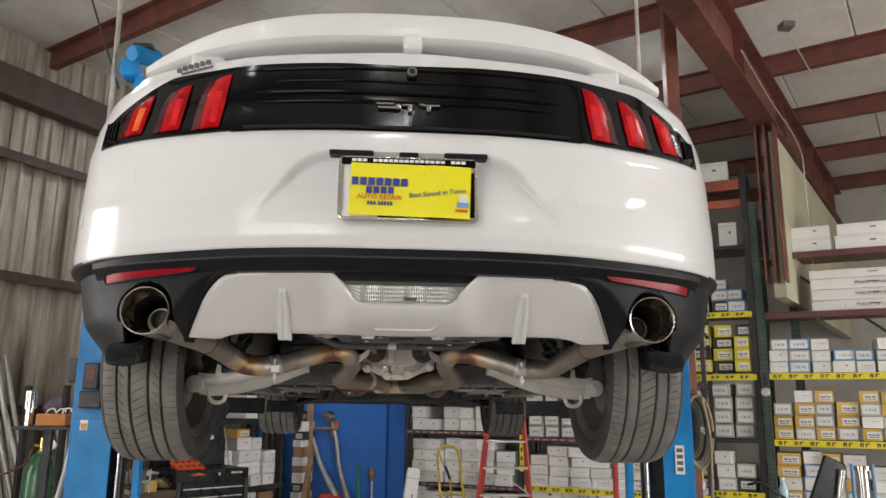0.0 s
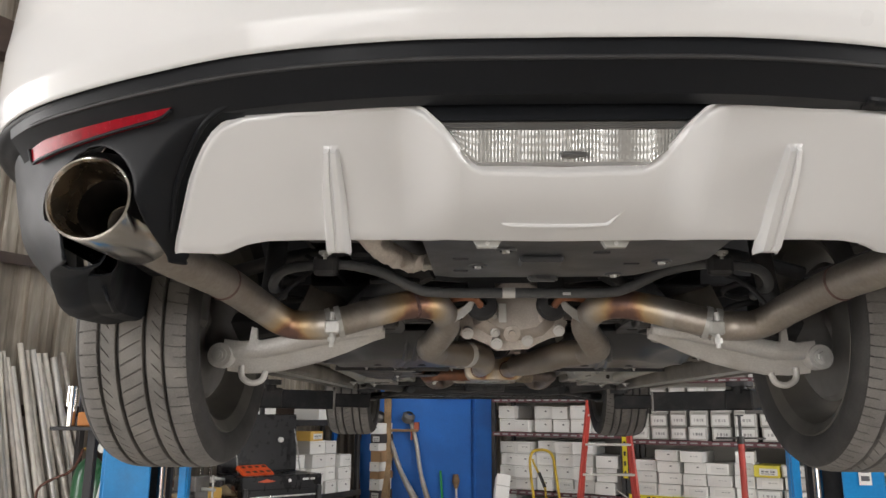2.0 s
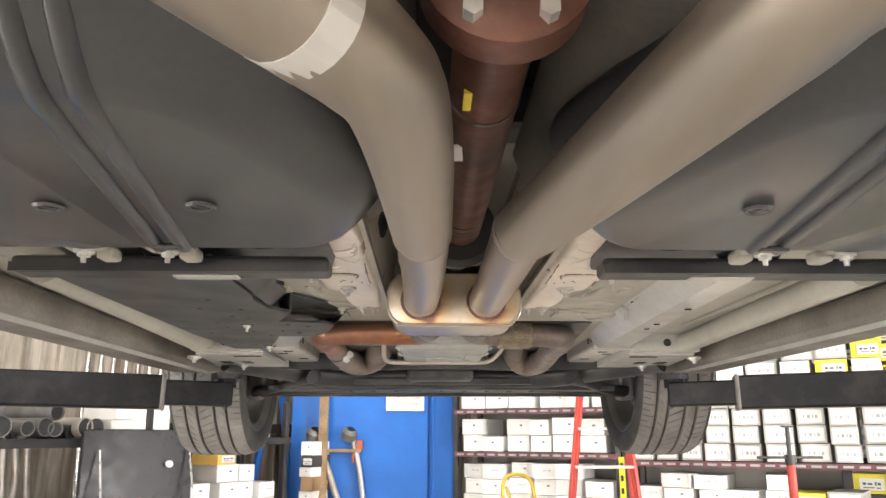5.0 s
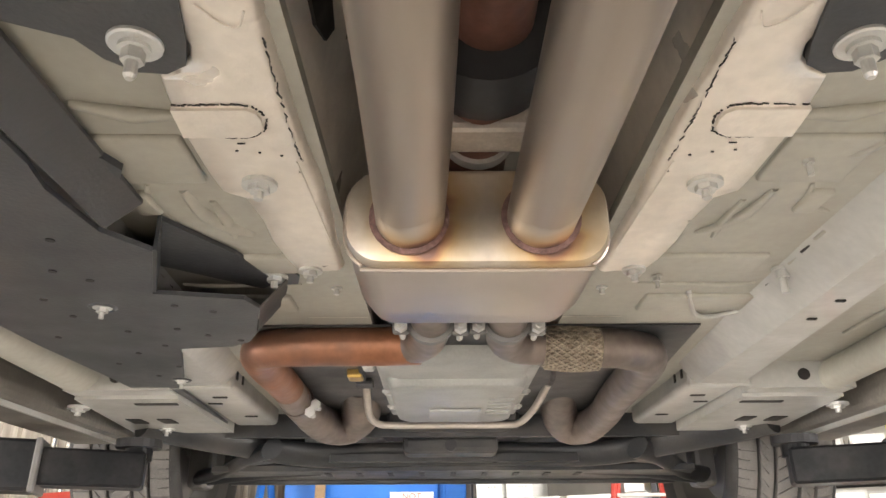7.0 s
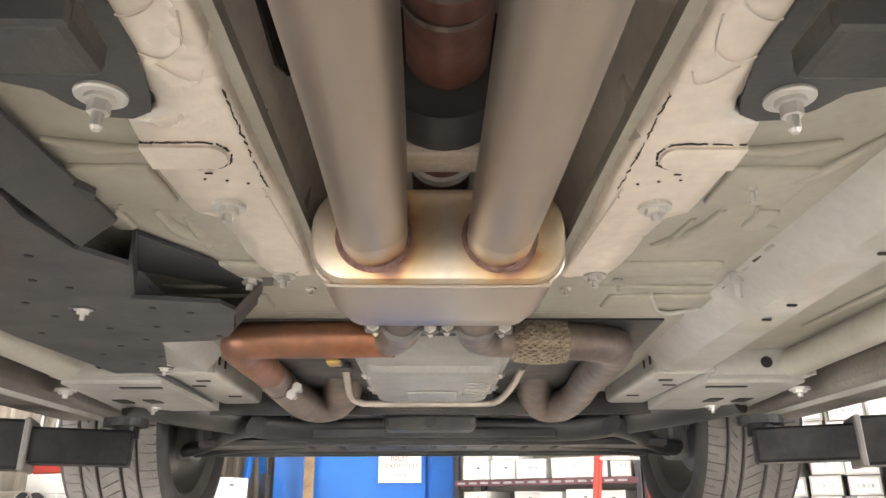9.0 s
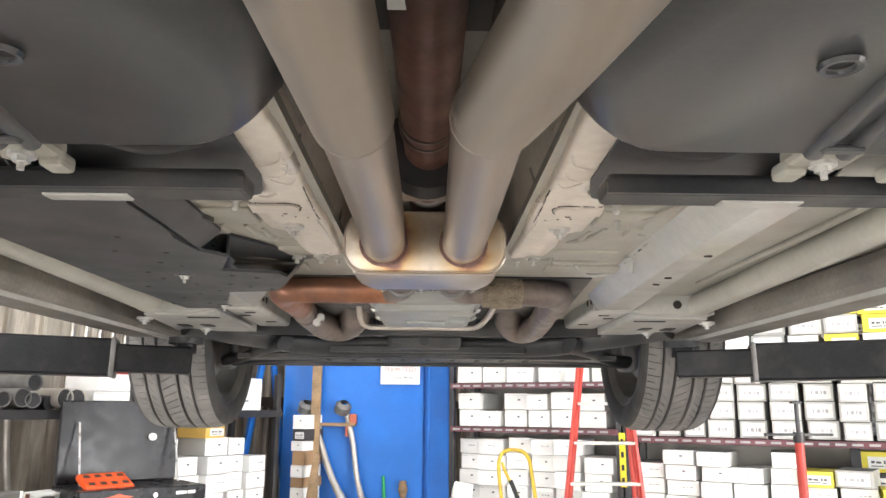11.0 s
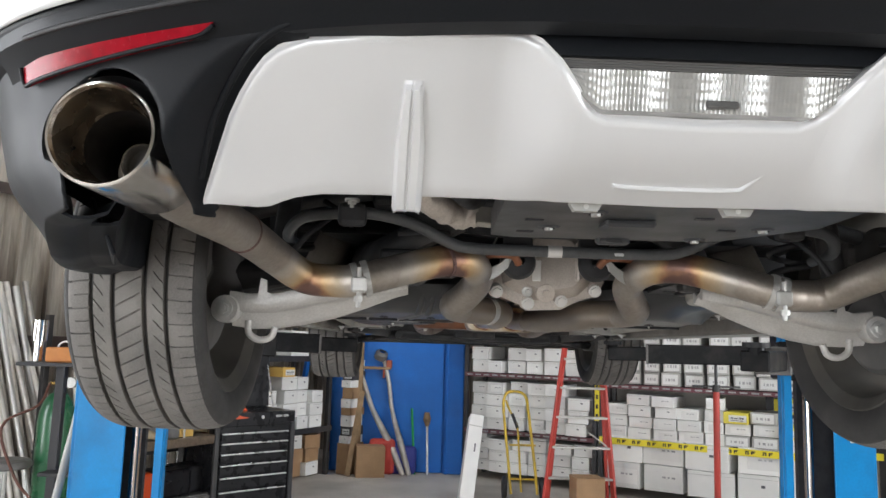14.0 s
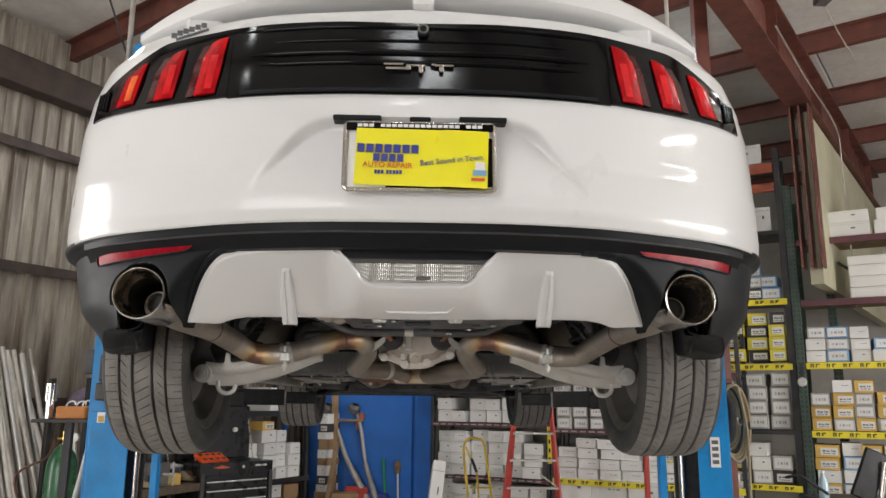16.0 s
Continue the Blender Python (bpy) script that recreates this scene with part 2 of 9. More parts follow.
M_LIFT_ARM = mat("worn_black_arm_paint", (0.009, 0.0095, 0.011), 0.42, 0.0, var=0.3, fine=0.2, fine_scale=120, spec=0.2, tint=(0.05, 0.045, 0.042), tint_amount=0.35, tint_scale=14)
M_BAND = mat("silver_tape_band", (0.66, 0.65, 0.63), 0.4, 0.4, var=0.1)

M_CONCRETE = mat("shop_concrete", (0.50, 0.465, 0.415), 0.6, var=0.18, scale=1.6, fine=0.12, fine_scale=70, bump=0.15, tint=(0.25, 0.218, 0.185), tint_amount=0.65, tint_scale=1.1)
M_METAL_WALL = mat("corrugated_wall_steel", (0.38, 0.34, 0.285), 0.45, 0.2, var=0.3, scale=9, fine=0.1, fine_scale=60, tint=(0.11, 0.08, 0.058), tint_amount=0.85, tint_scale=5, rough_var=0.14, stretch=(1, 1, 0.12))
M_BEIGE_WALL = mat("beige_partition", (0.50, 0.48, 0.34), 0.6, var=0.08, scale=1.5, tint=(0.38, 0.35, 0.25), tint_amount=0.4)
M_WALL = mat("plain_wall", (0.42, 0.40, 0.36), 0.7, var=0.12, scale=1.2, tint=(0.28, 0.26, 0.22), tint_amount=0.4)
M_INSUL = mat("roof_insulation", (0.64, 0.62, 0.58), 0.6, var=0.12, scale=1.1, fine=0.06, fine_scale=14, bump=0.2, tint=(0.42, 0.37, 0.32), tint_amount=0.35, tint_scale=1.8)
M_RED_STEEL = mat("red_oxide_steel", (0.16, 0.055, 0.04), 0.5, 0.1, var=0.2, scale=5, fine=0.1, tint=(0.07, 0.03, 0.025), tint_amount=0.6, tint_scale=3)
M_GIRT = mat("dark_brown_steel", (0.06, 0.04, 0.032), 0.55, 0.1, var=0.25, tint=(0.03, 0.022, 0.02), tint_amount=0.6)
M_LIFT_BLUE = mat("blue_lift_paint", (0.008, 0.215, 0.53), 0.4, var=0.1, scale=4, fine=0.05, spec=0.35, tint=(0.012, 0.12, 0.30), tint_amount=0.5, tint_scale=6)
M_BLUE_DOOR = mat("blue_door_paint", (0.006, 0.13, 0.50), 0.5, var=0.12, scale=2.5, fine=0.05, bump=0.05, tint=(0.006, 0.075, 0.32), tint_amount=0.5, tint_scale=1.6)
M_BOX = mat("white_carton", (0.82, 0.815, 0.79), 0.6, var=0.04, scale=5, rand=0.14)
M_BOX_YELLOW = mat("yellow_carton", (0.72, 0.62, 0.07), 0.55, var=0.06, rand=0.15)
M_BOX_AMBER = mat("amber_carton", (0.66, 0.42, 0.10), 0.55, var=0.06, rand=0.2)
M_BOX_BLUE = mat("blue_white_carton", (0.20, 0.38, 0.62), 0.5, var=0.06, rand=0.2)
M_BOX_DARK = mat("dark_carton", (0.05, 0.045, 0.045), 0.55, var=0.1)
M_BOX_SIDE = mat("grey_carton_edge", (0.46, 0.455, 0.43), 0.6, var=0.15, rand=0.2)
M_CARDBOARD = mat("brown_cardboard", (0.34, 0.21, 0.11), 0.7, var=0.12, scale=6, fine=0.05, fine_scale=140)
M_LABEL = mat("white_label", (0.74, 0.74, 0.72), 0.5, var=0.04)
M_PRINT = mat("grey_print", (0.10, 0.10, 0.11), 0.5, var=0.2)
M_PRINT_PALE = mat("pale_grey_print", (0.36, 0.36, 0.36), 0.5, var=0.25)
M_TIP_IN = mat("straw_coloured_tip_inside", (0.42, 0.34, 0.24), 0.26, 0.95, var=0.12, scale=14, rough_var=0.08, tint=(0.30, 0.25, 0.2), tint_amount=0.6, tint_scale=18)
M_TAPE = mat("yellow_tape", (0.78, 0.66, 0.02), 0.4, var=0.06)
M_SHELF = mat("maroon_shelf_steel", (0.13, 0.045, 0.055), 0.5, 0.1, var=0.25, tint=(0.05, 0.03, 0.03), tint_amount=0.5)
M_SHELF_BLACK = mat("black_shelf_steel", (0.025, 0.025, 0.028), 0.45, 0.1, var=0.25, tint=(0.08, 0.07, 0.06), tint_amount=0.4)
M_GREEN_RACK = mat("green_rack_steel", (0.05, 0.085, 0.065), 0.5, 0.1, var=0.25, tint=(0.10, 0.10, 0.085), tint_amount=0.5, tint_scale=6)
M_ORANGE_BEAM = mat("orange_rack_beam", (0.40, 0.09, 0.04), 0.5, var=0.2, tint=(0.16, 0.05, 0.03), tint_amount=0.5)
M_LADDER = mat("red_fibreglass", (0.48, 0.05, 0.035), 0.45, var=0.12, tint=(0.3, 0.05, 0.04), tint_amount=0.5)
M_LADDER_STEP = mat("aluminium_step", (0.62, 0.61, 0.58), 0.38, 0.6, var=0.1)
M_TRUCK = mat("yellow_painted_tube", (0.58, 0.40, 0.03), 0.4, var=0.15, tint=(0.3, 0.2, 0.05), tint_amount=0.4, tint_scale=9)
M_TOOLBOX = mat("black_toolbox_enamel", (0.010, 0.010, 0.012), 0.3, var=0.2, spec=0.25)
M_TRIM = mat("brushed_drawer_trim", (0.66, 0.66, 0.65), 0.3, 0.8, var=0.08)
M_ORANGE_TRAY = mat("orange_plastic", (0.72, 0.09, 0.015), 0.35, var=0.08)
M_WOOD = mat("worn_timber", (0.26, 0.17, 0.09), 0.65, var=0.25, scale=9, fine=0.15, fine_scale=80, bump=0.15)
M_PIPE = mat("galvanised_tube", (0.60, 0.57, 0.52), 0.36, 0.4, var=0.15, scale=12, tint=(0.24, 0.19, 0.15), tint_amount=0.5, tint_scale=5, rand=0.25)
M_PIPE_PALE = mat("pale_zinc_tube", (0.74, 0.70, 0.64), 0.38, 0.25, var=0.15, scale=10, tint=(0.5, 0.44, 0.36), tint_amount=0.4, tint_scale=5)
M_GREEN_TANK = mat("green_gas_bottle", (0.02, 0.11, 0.045), 0.3, var=0.12, coat=0.3)
M_BRASS = mat("brass_valve", (0.55, 0.38, 0.12), 0.3, 0.9, var=0.15)
M_HOSE = mat("tan_hose", (0.28, 0.22, 0.13), 0.55, var=0.15)
M_GREEN_STICK = mat("green_handle", (0.03, 0.35, 0.08), 0.4, var=0.1)
M_STEEL_GREY = mat("grey_machine_steel", (0.16, 0.155, 0.15), 0.5, 0.3, var=0.25, scale=7, tint=(0.08, 0.07, 0.06), tint_amount=0.6, tint_scale=8)
M_PURPLE = mat("faded_rag", (0.22, 0.17, 0.24), 0.8, var=0.3, scale=9)
M_BOTTLE = mat("pale_blue_bottle", (0.45, 0.62, 0.70), 0.15, var=0.05, coat=0.5)
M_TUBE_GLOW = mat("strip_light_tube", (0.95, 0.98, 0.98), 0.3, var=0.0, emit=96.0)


# ---- building blocks ----
def part(name, bm, material, parent=None, label="", smooth=0.0, recalc=True):
    """Links a bmesh as one mesh object; under a thing or part when one is given."""
    if recalc:
        bmesh.ops.recalc_face_normals(bm, faces=bm.faces)
    me = bpy.data.meshes.new(name)
    bm.to_mesh(me)
    bm.free()
    me.materials.append(material)
    if smooth:
        me.shade_smooth()
        me.set_sharp_from_angle(angle=radians(smooth))
    ob = new(name, me)
    if parent is not None:
        ob.parent = parent
        ob.matrix_parent_inverse = base_of(parent).inverted()
    if label:
        tagged(ob, label)
    return ob


def base_of(ob):
    """Where the thing or part that owns the world-placed mesh stands."""
    m = ob.matrix_basis.copy()
    if ob.parent is not None:
        m = base_of(ob.parent) @ ob.matrix_parent_inverse @ m
    return m


def thing(name, label, category, at=(0, 0, 0), group="", kind=""):
    ob = new(name)
    ob.empty_display_size = 0.1
    ob.matrix_basis = at if isinstance(at, Matrix) else Matrix.Translation(at)
    return tagged(ob, label, category, group, kind)


def local(ob):
    """Makes the meshes under a thing that was built at the origin follow it."""
    for o in ob.children_recursive:
        o.matrix_parent_inverse = Matrix()
    return ob


def box(bm, c, s, m=None, bev=0.0, seg=1):
    r = bmesh.ops.create_cube(bm, size=1.0, matrix=(m or Matrix()) @ Matrix.Translation(c) @ Matrix.Diagonal((*s, 1)))
    if bev:
        edges = list({e for v in r["verts"] for e in v.link_edges})
        bmesh.ops.bevel(bm, geom=edges, offset=bev, segments=seg, affect="EDGES", profile=0.5)
    return bm


def cube(c, s, m=None, bev=0.0, seg=1):
    return box(bmesh.new(), c, s, m, bev, seg)


def rod(bm, a, b, r, seg=12, r2=None):
    a, b = Vector(a), Vector(b)
    d = b - a
    m = Matrix.Translation((a + b) / 2) @ d.to_track_quat("Z", "Y").to_matrix().to_4x4()
    bmesh.ops.create_cone(bm, cap_ends=True, segments=seg, radius1=r, radius2=r if r2 is None else r2, depth=d.length, matrix=m)
    return bm


def glide(points, n=8):
    """A smooth line through the points."""
    p = [Vector(q) for q in points]
    p = [2 * p[0] - p[1], *p, 2 * p[-1] - p[-2]]
    out = []
    for i in range(1, len(p) - 2):
        for k in range(n):
            t = k / n
            a, b, c, d = p[i - 1], p[i], p[i + 1], p[i + 2]
            out.append(0.5 * ((2 * b) + (c - a) * t + (2 * a - 5 * b + 4 * c - d) * t * t + (3 * b - a - 3 * c + d) * t ** 3))
    out.append(p[-2])
    return out


def tube(bm, points, r, seg=16, n=8, cap=True, flat=1.0):
    """A round bar or pipe along a smooth line; r one radius or one for each point."""
    line = glide(points, n)
    rs = [r] * len(line) if not isinstance(r, (list, tuple)) else [float(np.interp(i / n, range(len(r)), r)) for i in range(len(line))]
    up, rings = None, []
    for i, q in enumerate(line):
        d = (line[min(i + 1, len(line) - 1)] - line[max(i - 1, 0)]).normalized()
        if up is None:
            up = d.orthogonal().normalized()
        up = (up - d * up.dot(d)).normalized()
        side = d.cross(up)
        rings.append([bm.verts.new(q + rs[i] * (up * math.cos(t) + side * math.sin(t) * flat)) for t in (2 * math.pi * k / seg for k in range(seg))])
    for a, b in zip(rings, rings[1:]):
        for k in range(seg):
            bm.faces.new((a[k], a[(k + 1) % seg], b[(k + 1) % seg], b[k]))
    if cap:
        bm.faces.new(rings[0][::-1])
        bm.faces.new(rings[-1])
    return bm


def lathe(bm, profile, m=None, seg=32, closed=False):
    """Turns (radius, height) points round z."""
    m = m or Matrix()
    rings = [[bm.verts.new(m @ Vector((r * math.cos(t), r * math.sin(t), h))) for t in (2 * math.pi * k / seg for k in range(seg))] for r, h in profile]
    if closed:
        rings.append(rings[0])
    for a, b in zip(rings, rings[1:]):
        for k in range(seg):
            bm.faces.new((a[k], a[(k + 1) % seg], b[(k + 1) % seg], b[k]))
    return bm


def slab(bm, outline, z0, z1, m=None):
    """A flat outline, given as x and y points, drawn up from z0 to z1."""
    m = m or Matrix()
    lo = [bm.verts.new(m @ Vector((x, y, z0))) for x, y in outline]
    hi = [bm.verts.new(m @ Vector((x, y, z1))) for x, y in outline]
    bm.faces.new(lo[::-1])
    bm.faces.new(hi)
    for i in range(len(lo)):
        j = (i + 1) % len(lo)
        bm.faces.new((lo[i], lo[j], hi[j], hi[i]))
    return bm


def sheet(bm, grid, thick=0.0, way=(0, 1, 0)):
    """A surface through rows of points, closed to a shell of that thickness along the way."""
    rows = [[bm.verts.new(p) for p in row] for row in grid]
    for a, b in zip(rows, rows[1:]):
        for i in range(len(a) - 1):
            bm.faces.new((a[i], a[i + 1], b[i + 1], b[i]))
    if thick:
        w = Vector(way) * thick
        back = [[bm.verts.new(Vector(p) + w) for p in row] for row in grid]
        for a, b in zip(back, back[1:]):
            for i in range(len(a) - 1):
                bm.faces.new((a[i], b[i], b[i + 1], a[i + 1]))
        n, k = len(rows), len(rows[0])
        rim = [(0, i) for i in range(k)] + [(j, k - 1) for j in range(1, n)] + [(n - 1, i) for i in range(k - 2, -1, -1)] + [(j, 0) for j in range(n - 2, 0, -1)]
        for (a, b), (c, d) in zip(rim, rim[1:] + rim[:1]):
            bm.faces.new((rows[a][b], rows[c][d], back[c][d], back[a][b]))
    return bm


def words(name, text, size, m, material, parent, depth=0.0006, align="CENTER"):
    cu = bpy.data.curves.new(name, "FONT")
    cu.body, cu.size, cu.extrude, cu.align_x, cu.align_y = text, size, depth, align, "CENTER"
    cu.resolution_u = 3
    tmp = bpy.data.objects.new(name, cu)
    scene.collection.objects.link(tmp)
    me = bpy.data.meshes.new_from_object(tmp.evaluated_get(bpy.context.evaluated_depsgraph_get()))
    bpy.data.objects.remove(tmp)
    me.transform(m)
    me.materials.clear()
    me.materials.append(material)
    ob = new(name, me)
    ob.parent = parent
    ob.matrix_parent_inverse = base_of(parent).inverted()
    return ob


def lerp(x, pts):
    return float(np.interp(x, [p[0] for p in pts], [p[1] for p in pts]))


def smooth01(t):
    t = min(1.0, max(0.0, t))
    return t * t * (3 - 2 * t)


# ---- the building ----
def struct(name, bm, material, label, category, smooth=0.0):
    ob = part(name, bm, material, smooth=smooth)
    return tagged(ob, label, category, kind="structure")


B0, B1, A0, A1 = -7.2, 12.5, -6.61, 9.0     # the building's inner faces
mid = shop((A0 + A1) / 2, (B0 + B1) / 2)
floor = struct("floor", cube((0, 0, FLOOR - 0.1), (A1 - A0 + 1.2, B1 - B0 + 1.2, 0.2), mid), M_CONCRETE, "stained grey concrete shop floor", "floor")
bm = cube((0, 0, -0.35), (160, 160, 0.5))
struct("ground", bm, M_CONCRETE, "plain paved yard round the shop", "ground")


def corrugated(name, a, b0, b1, z0, z1, holes, label):
    """A wall of ribbed steel sheets along the building's length, with openings."""
    bm = bmesh.new()
    spans, at = [], b0
    for h0, h1, hz in holes:
        spans += [(at, h0, z0), (h0, h1, hz)]
        at = h1
    spans.append((at, b1, z0))
    for s0, s1, low in spans:
        pts, b = [], s0
        while b < s1:
            k = (b - b0) % 0.305
            pts.append((b, 0.0))
            for off, d in ((0.11, 0.0), (0.12, 0.022), (0.18, 0.022), (0.19, 0.0), (0.25, 0.0), (0.258, 0.05), (0.290, 0.05)):
                if b + off < s1:
                    pts.append((b + off, d))
            b += 0.305
        pts.append((s1, 0.0))
        m = shop(a, 0)
        front = [[m @ Vector((d, b, z)) for b, d in pts] for z in (low, (low + z1) / 2, z1)]
        sheet(bm, front, 0.06, m.to_3x3() @ Vector((-1, 0, 0)))
    return struct(name, bm, M_METAL_WALL, label, "wall")


corrugated("wall_west", A0, B0 - 0.3, B1 + 0.3, FLOOR, ROOF + 0.3, [(-4.3, -0.9, 3.9)], "weathered ribbed steel side wall with brown stains")
for z, b0, b1 in ((2.88, -0.8, B1), (4.13, B0, B1), (1.55, -0.8, B1)):
    bm = cube((A0 + 0.10, (b0 + b1) / 2, z), (0.12, b1 - b0, 0.014), shop(0, 0))
    box(bm, (A0 + 0.155, (b0 + b1) / 2, z - 0.04), (0.012, b1 - b0, 0.10), shop(0, 0))
    struct("trim", bm, M_GIRT, "dark brown steel girt along the ribbed wall", "girt")
bm = cube((A0 + 0.14, (B0 + B1) / 2, 4.83), (0.2, B1 - B0, 0.34), shop(0, 0), 0.01)
struct("trim", bm, M_GIRT, "dark eave beam on top of the ribbed wall", "beam")
bm = cube((A0 + 0.22, 7.9, 2.6), (0.16, 0.2, 5.0), shop(0, 0), 0.008)
struct("trim", bm, M_RED_STEEL, "red oxide column against the ribbed wall", "column")

# far wall, near wall with the open bay door, and the other side wall with an assumed door
struct("wall_north", cube(((A0 + A1) / 2, B1 + 0.1, 2.7), (A1 - A0 + 0.8, 0.2, 5.4), shop(0, 0)), M_WALL, "plain far wall of the shop", "wall")
bm = cube(((A0 - 1.7) / 2 - 0.2, B0 - 0.1, 2.7), (-1.7 - A0 + 0.4, 0.2, 5.4), shop(0, 0))
box(bm, ((A1 + 2.5) / 2 + 0.2, B0 - 0.1, 2.7), (A1 - 2.5 + 0.4, 0.2, 5.4), shop(0, 0))
box(bm, (0.4, B0 - 0.1, 4.65), (4.2, 0.2, 1.5), shop(0, 0))
struct("wall_south", bm, M_WALL, "plain wall with an open bay door", "wall")
bm = cube((A1 + 0.1, (B0 + 1.0) / 2, 2.7), (0.2, 1.0 - B0, 5.4), shop(0, 0))
box(bm, (A1 + 0.1, (B1 + 5.0) / 2, 2.7), (0.2, B1 - 5.0, 5.4), shop(0, 0))
box(bm, (A1 + 0.1, 3.0, 4.65), (0.2, 4.0, 1.5), shop(0, 0))
struct("wall_east", bm, M_WALL, "plain side wall with an assumed open bay door", "wall")

# roof: insulation sheets between purlins, one rafter with its columns
bm = cube((0, 0, ROOF + 0.32), (A1 - A0 + 1.6, B1 - B0 + 1.6, 0.12), mid)
RA = radians(37)                            # purlins lie at this angle
PX, PY, NX, NY = math.cos(RA), -math.sin(RA), math.sin(RA), math.cos(RA)
for k in range(-7, 9):
    n0 = 5.3 + 1.75 * k
    for j in range(-8, 10):
        off = 1.22 * j + (0.4 if k % 2 else 0)
        c = Vector((n0 + 0.875) * Vector((NX, NY, 0)) + off * Vector((PX, PY, 0)))
        if abs(c.x * RX + c.y * RY - (A0 + A1) / 2) < 7.2 and abs(c.x * WX + c.y * WY - (B0 + B1) / 2) < 9.2:
            box(bm, (0, 0, 0), (1.212, 1.742, 0.05), Matrix.Translation((c.x, c.y, ROOF + 0.24)) @ Matrix.Rotation(-RA, 4, "Z"), 0.012)
struct("ceiling", bm, M_INSUL, "pale insulation sheets under the metal roof", "ceiling")
for k in range(-7, 9):
    n0 = 5.3 + 1.75 * k - (0.9 if k < 0 else 0)
    m = Matrix.Translation((n0 * NX, n0 * NY, ROOF)) @ Matrix.Rotation(-RA, 4, "Z")
    lo, hi = -12.0, 14.0
    # stay inside the building
    ok = [o for o in np.arange(lo, hi, 0.1) if A0 < (n0 * NX + o * PX) * RX + (n0 * NY + o * PY) * RY < A1 and B0 < (n0 * NX + o * PX) * WX + (n0 * NY + o * PY) * WY < B1]
    if len(ok) < 5:
        continue
    c, w = (ok[0] + ok[-1]) / 2, ok[-1] - ok[0]
    bm = cube((c, 0, 0.11), (w, 0.014, 0.2), m)
    box(bm, (c, 0.035, 0.015), (w, 0.08, 0.012), m)
    box(bm, (c, -0.035, 0.205), (w, 0.08, 0.012), m)
    struct("trim", bm, M_RED_STEEL, "red oxide roof purlin", "beam")
RH = radians(38)
hx, hy = math.sin(RH), math.cos(RH)
m = Matrix.Translation((2.80, 4.34, 0)) @ Matrix.Rotation(-RH, 4, "Z")
bm = cube((0, 2.2, 4.92), (0.016, 15.0, 0.56), m)
box(bm, (0, 2.2, 4.64), (0.24, 15.0, 0.02), m)
box(bm, (0, 2.2, 5.2), (0.24, 15.0, 0.02), m)
for y in (0.6, 2.6, 4.6, 6.6):
    box(bm, (0, y, 4.92), (0.2, 0.014, 0.54), m)
struct("trim", bm, M_RED_STEEL, "deep red oxide roof rafter", "beam")
for y, z in ((1.90, 4.62),):
    bm = cube((0, y, (2.9 + z) / 2), (0.02, 0.2, z - 2.9), m)
    box(bm, (0.09, y, (2.9 + z) / 2), (0.018, 0.2, z - 2.9), m)
    box(bm, (-0.09, y, (2.9 + z) / 2), (0.018, 0.2, z - 2.9), m)
    struct("trim", bm, M_RED_STEEL, "red oxide steel post at the partition's end", "column")
bm = cube((2.39, 4.42, (FLOOR + 5.2) / 2), (0.115, 0.10, 5.2 - FLOOR), None, 0.006)
struct("trim", bm, M_RED_STEEL, "square red oxide steel column beside the rafter", "column")
bm = cube((0.0, 5.9, 3.675), (0.12, 7.8, 1.85), m)
struct("partition", bm, M_BEIGE_WALL, "pale beige upper partition under the rafter", "wall")
# low partition behind the shelves, with the blue door beside them
struct("partition", cube((-2.0, 7.98, 0.95), (4.3, 0.08, 1.7), shop(0, 0)), M_WALL, "low plain board behind the carton shelves", "wall")
struct("wall_blue", cube((-0.62, 8.50, FLOOR + 1.5), (1.62, 0.1, 3.0), None, 0.004), M_BLUE_DOOR, "blue painted partition wall", "wall")
bm = cube((-0.60, 8.435, FLOOR + 1.03), (0.98, 0.035, 2.04), None, 0.004)
door = struct("door_1", bm, M_BLUE_DOOR, "closed blue painted shop door with a paper sign", "door")
bm = cube((0.02, 8.42, FLOOR + 1.05), (0.22, 0.07, 2.1), None, 0.006)
box(bm, (-0.06, 8.40, FLOOR + 1.05), (0.02, 0.09, 2.1), None, 0.003)
struct("trim", bm, M_BLUE_DOOR, "blue painted door jamb", "door frame")
sign = tagged(part("sign", cube((-0.335, 8.404, 1.79), (0.37, 0.006, 0.24), None, 0.001), M_LABEL), "white paper notice on the blue door", "sign")
face = pose(-0.335, 8.4005, 1.83, 90, 0, 0)
words("lettering", "NOT", 0.075, face @ pose(0, 0.04, 0), M_RED_INK, sign)
words("lettering", "PERMITTED", 0.06, face @ pose(0, -0.025, 0), M_RED_INK, sign)
words("lettering", "in Shop Area", 0.048, face @ pose(0, -0.095, 0), M_PRINT, sign)


# strip lights on the purlins, behind and beside the lift; unseen, added to light the shop
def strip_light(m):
    ob = thing("strip_light", "unseen white strip light with two bare tubes under the roof", "ceiling light", m, "strip lights under the roof")
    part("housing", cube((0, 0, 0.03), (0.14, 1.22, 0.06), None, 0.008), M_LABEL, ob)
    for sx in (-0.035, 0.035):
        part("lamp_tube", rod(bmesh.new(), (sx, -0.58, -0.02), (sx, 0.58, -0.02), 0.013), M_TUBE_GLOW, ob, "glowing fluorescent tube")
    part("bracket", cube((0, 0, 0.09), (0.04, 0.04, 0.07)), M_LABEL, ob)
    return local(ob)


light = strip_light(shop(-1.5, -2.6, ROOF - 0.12))
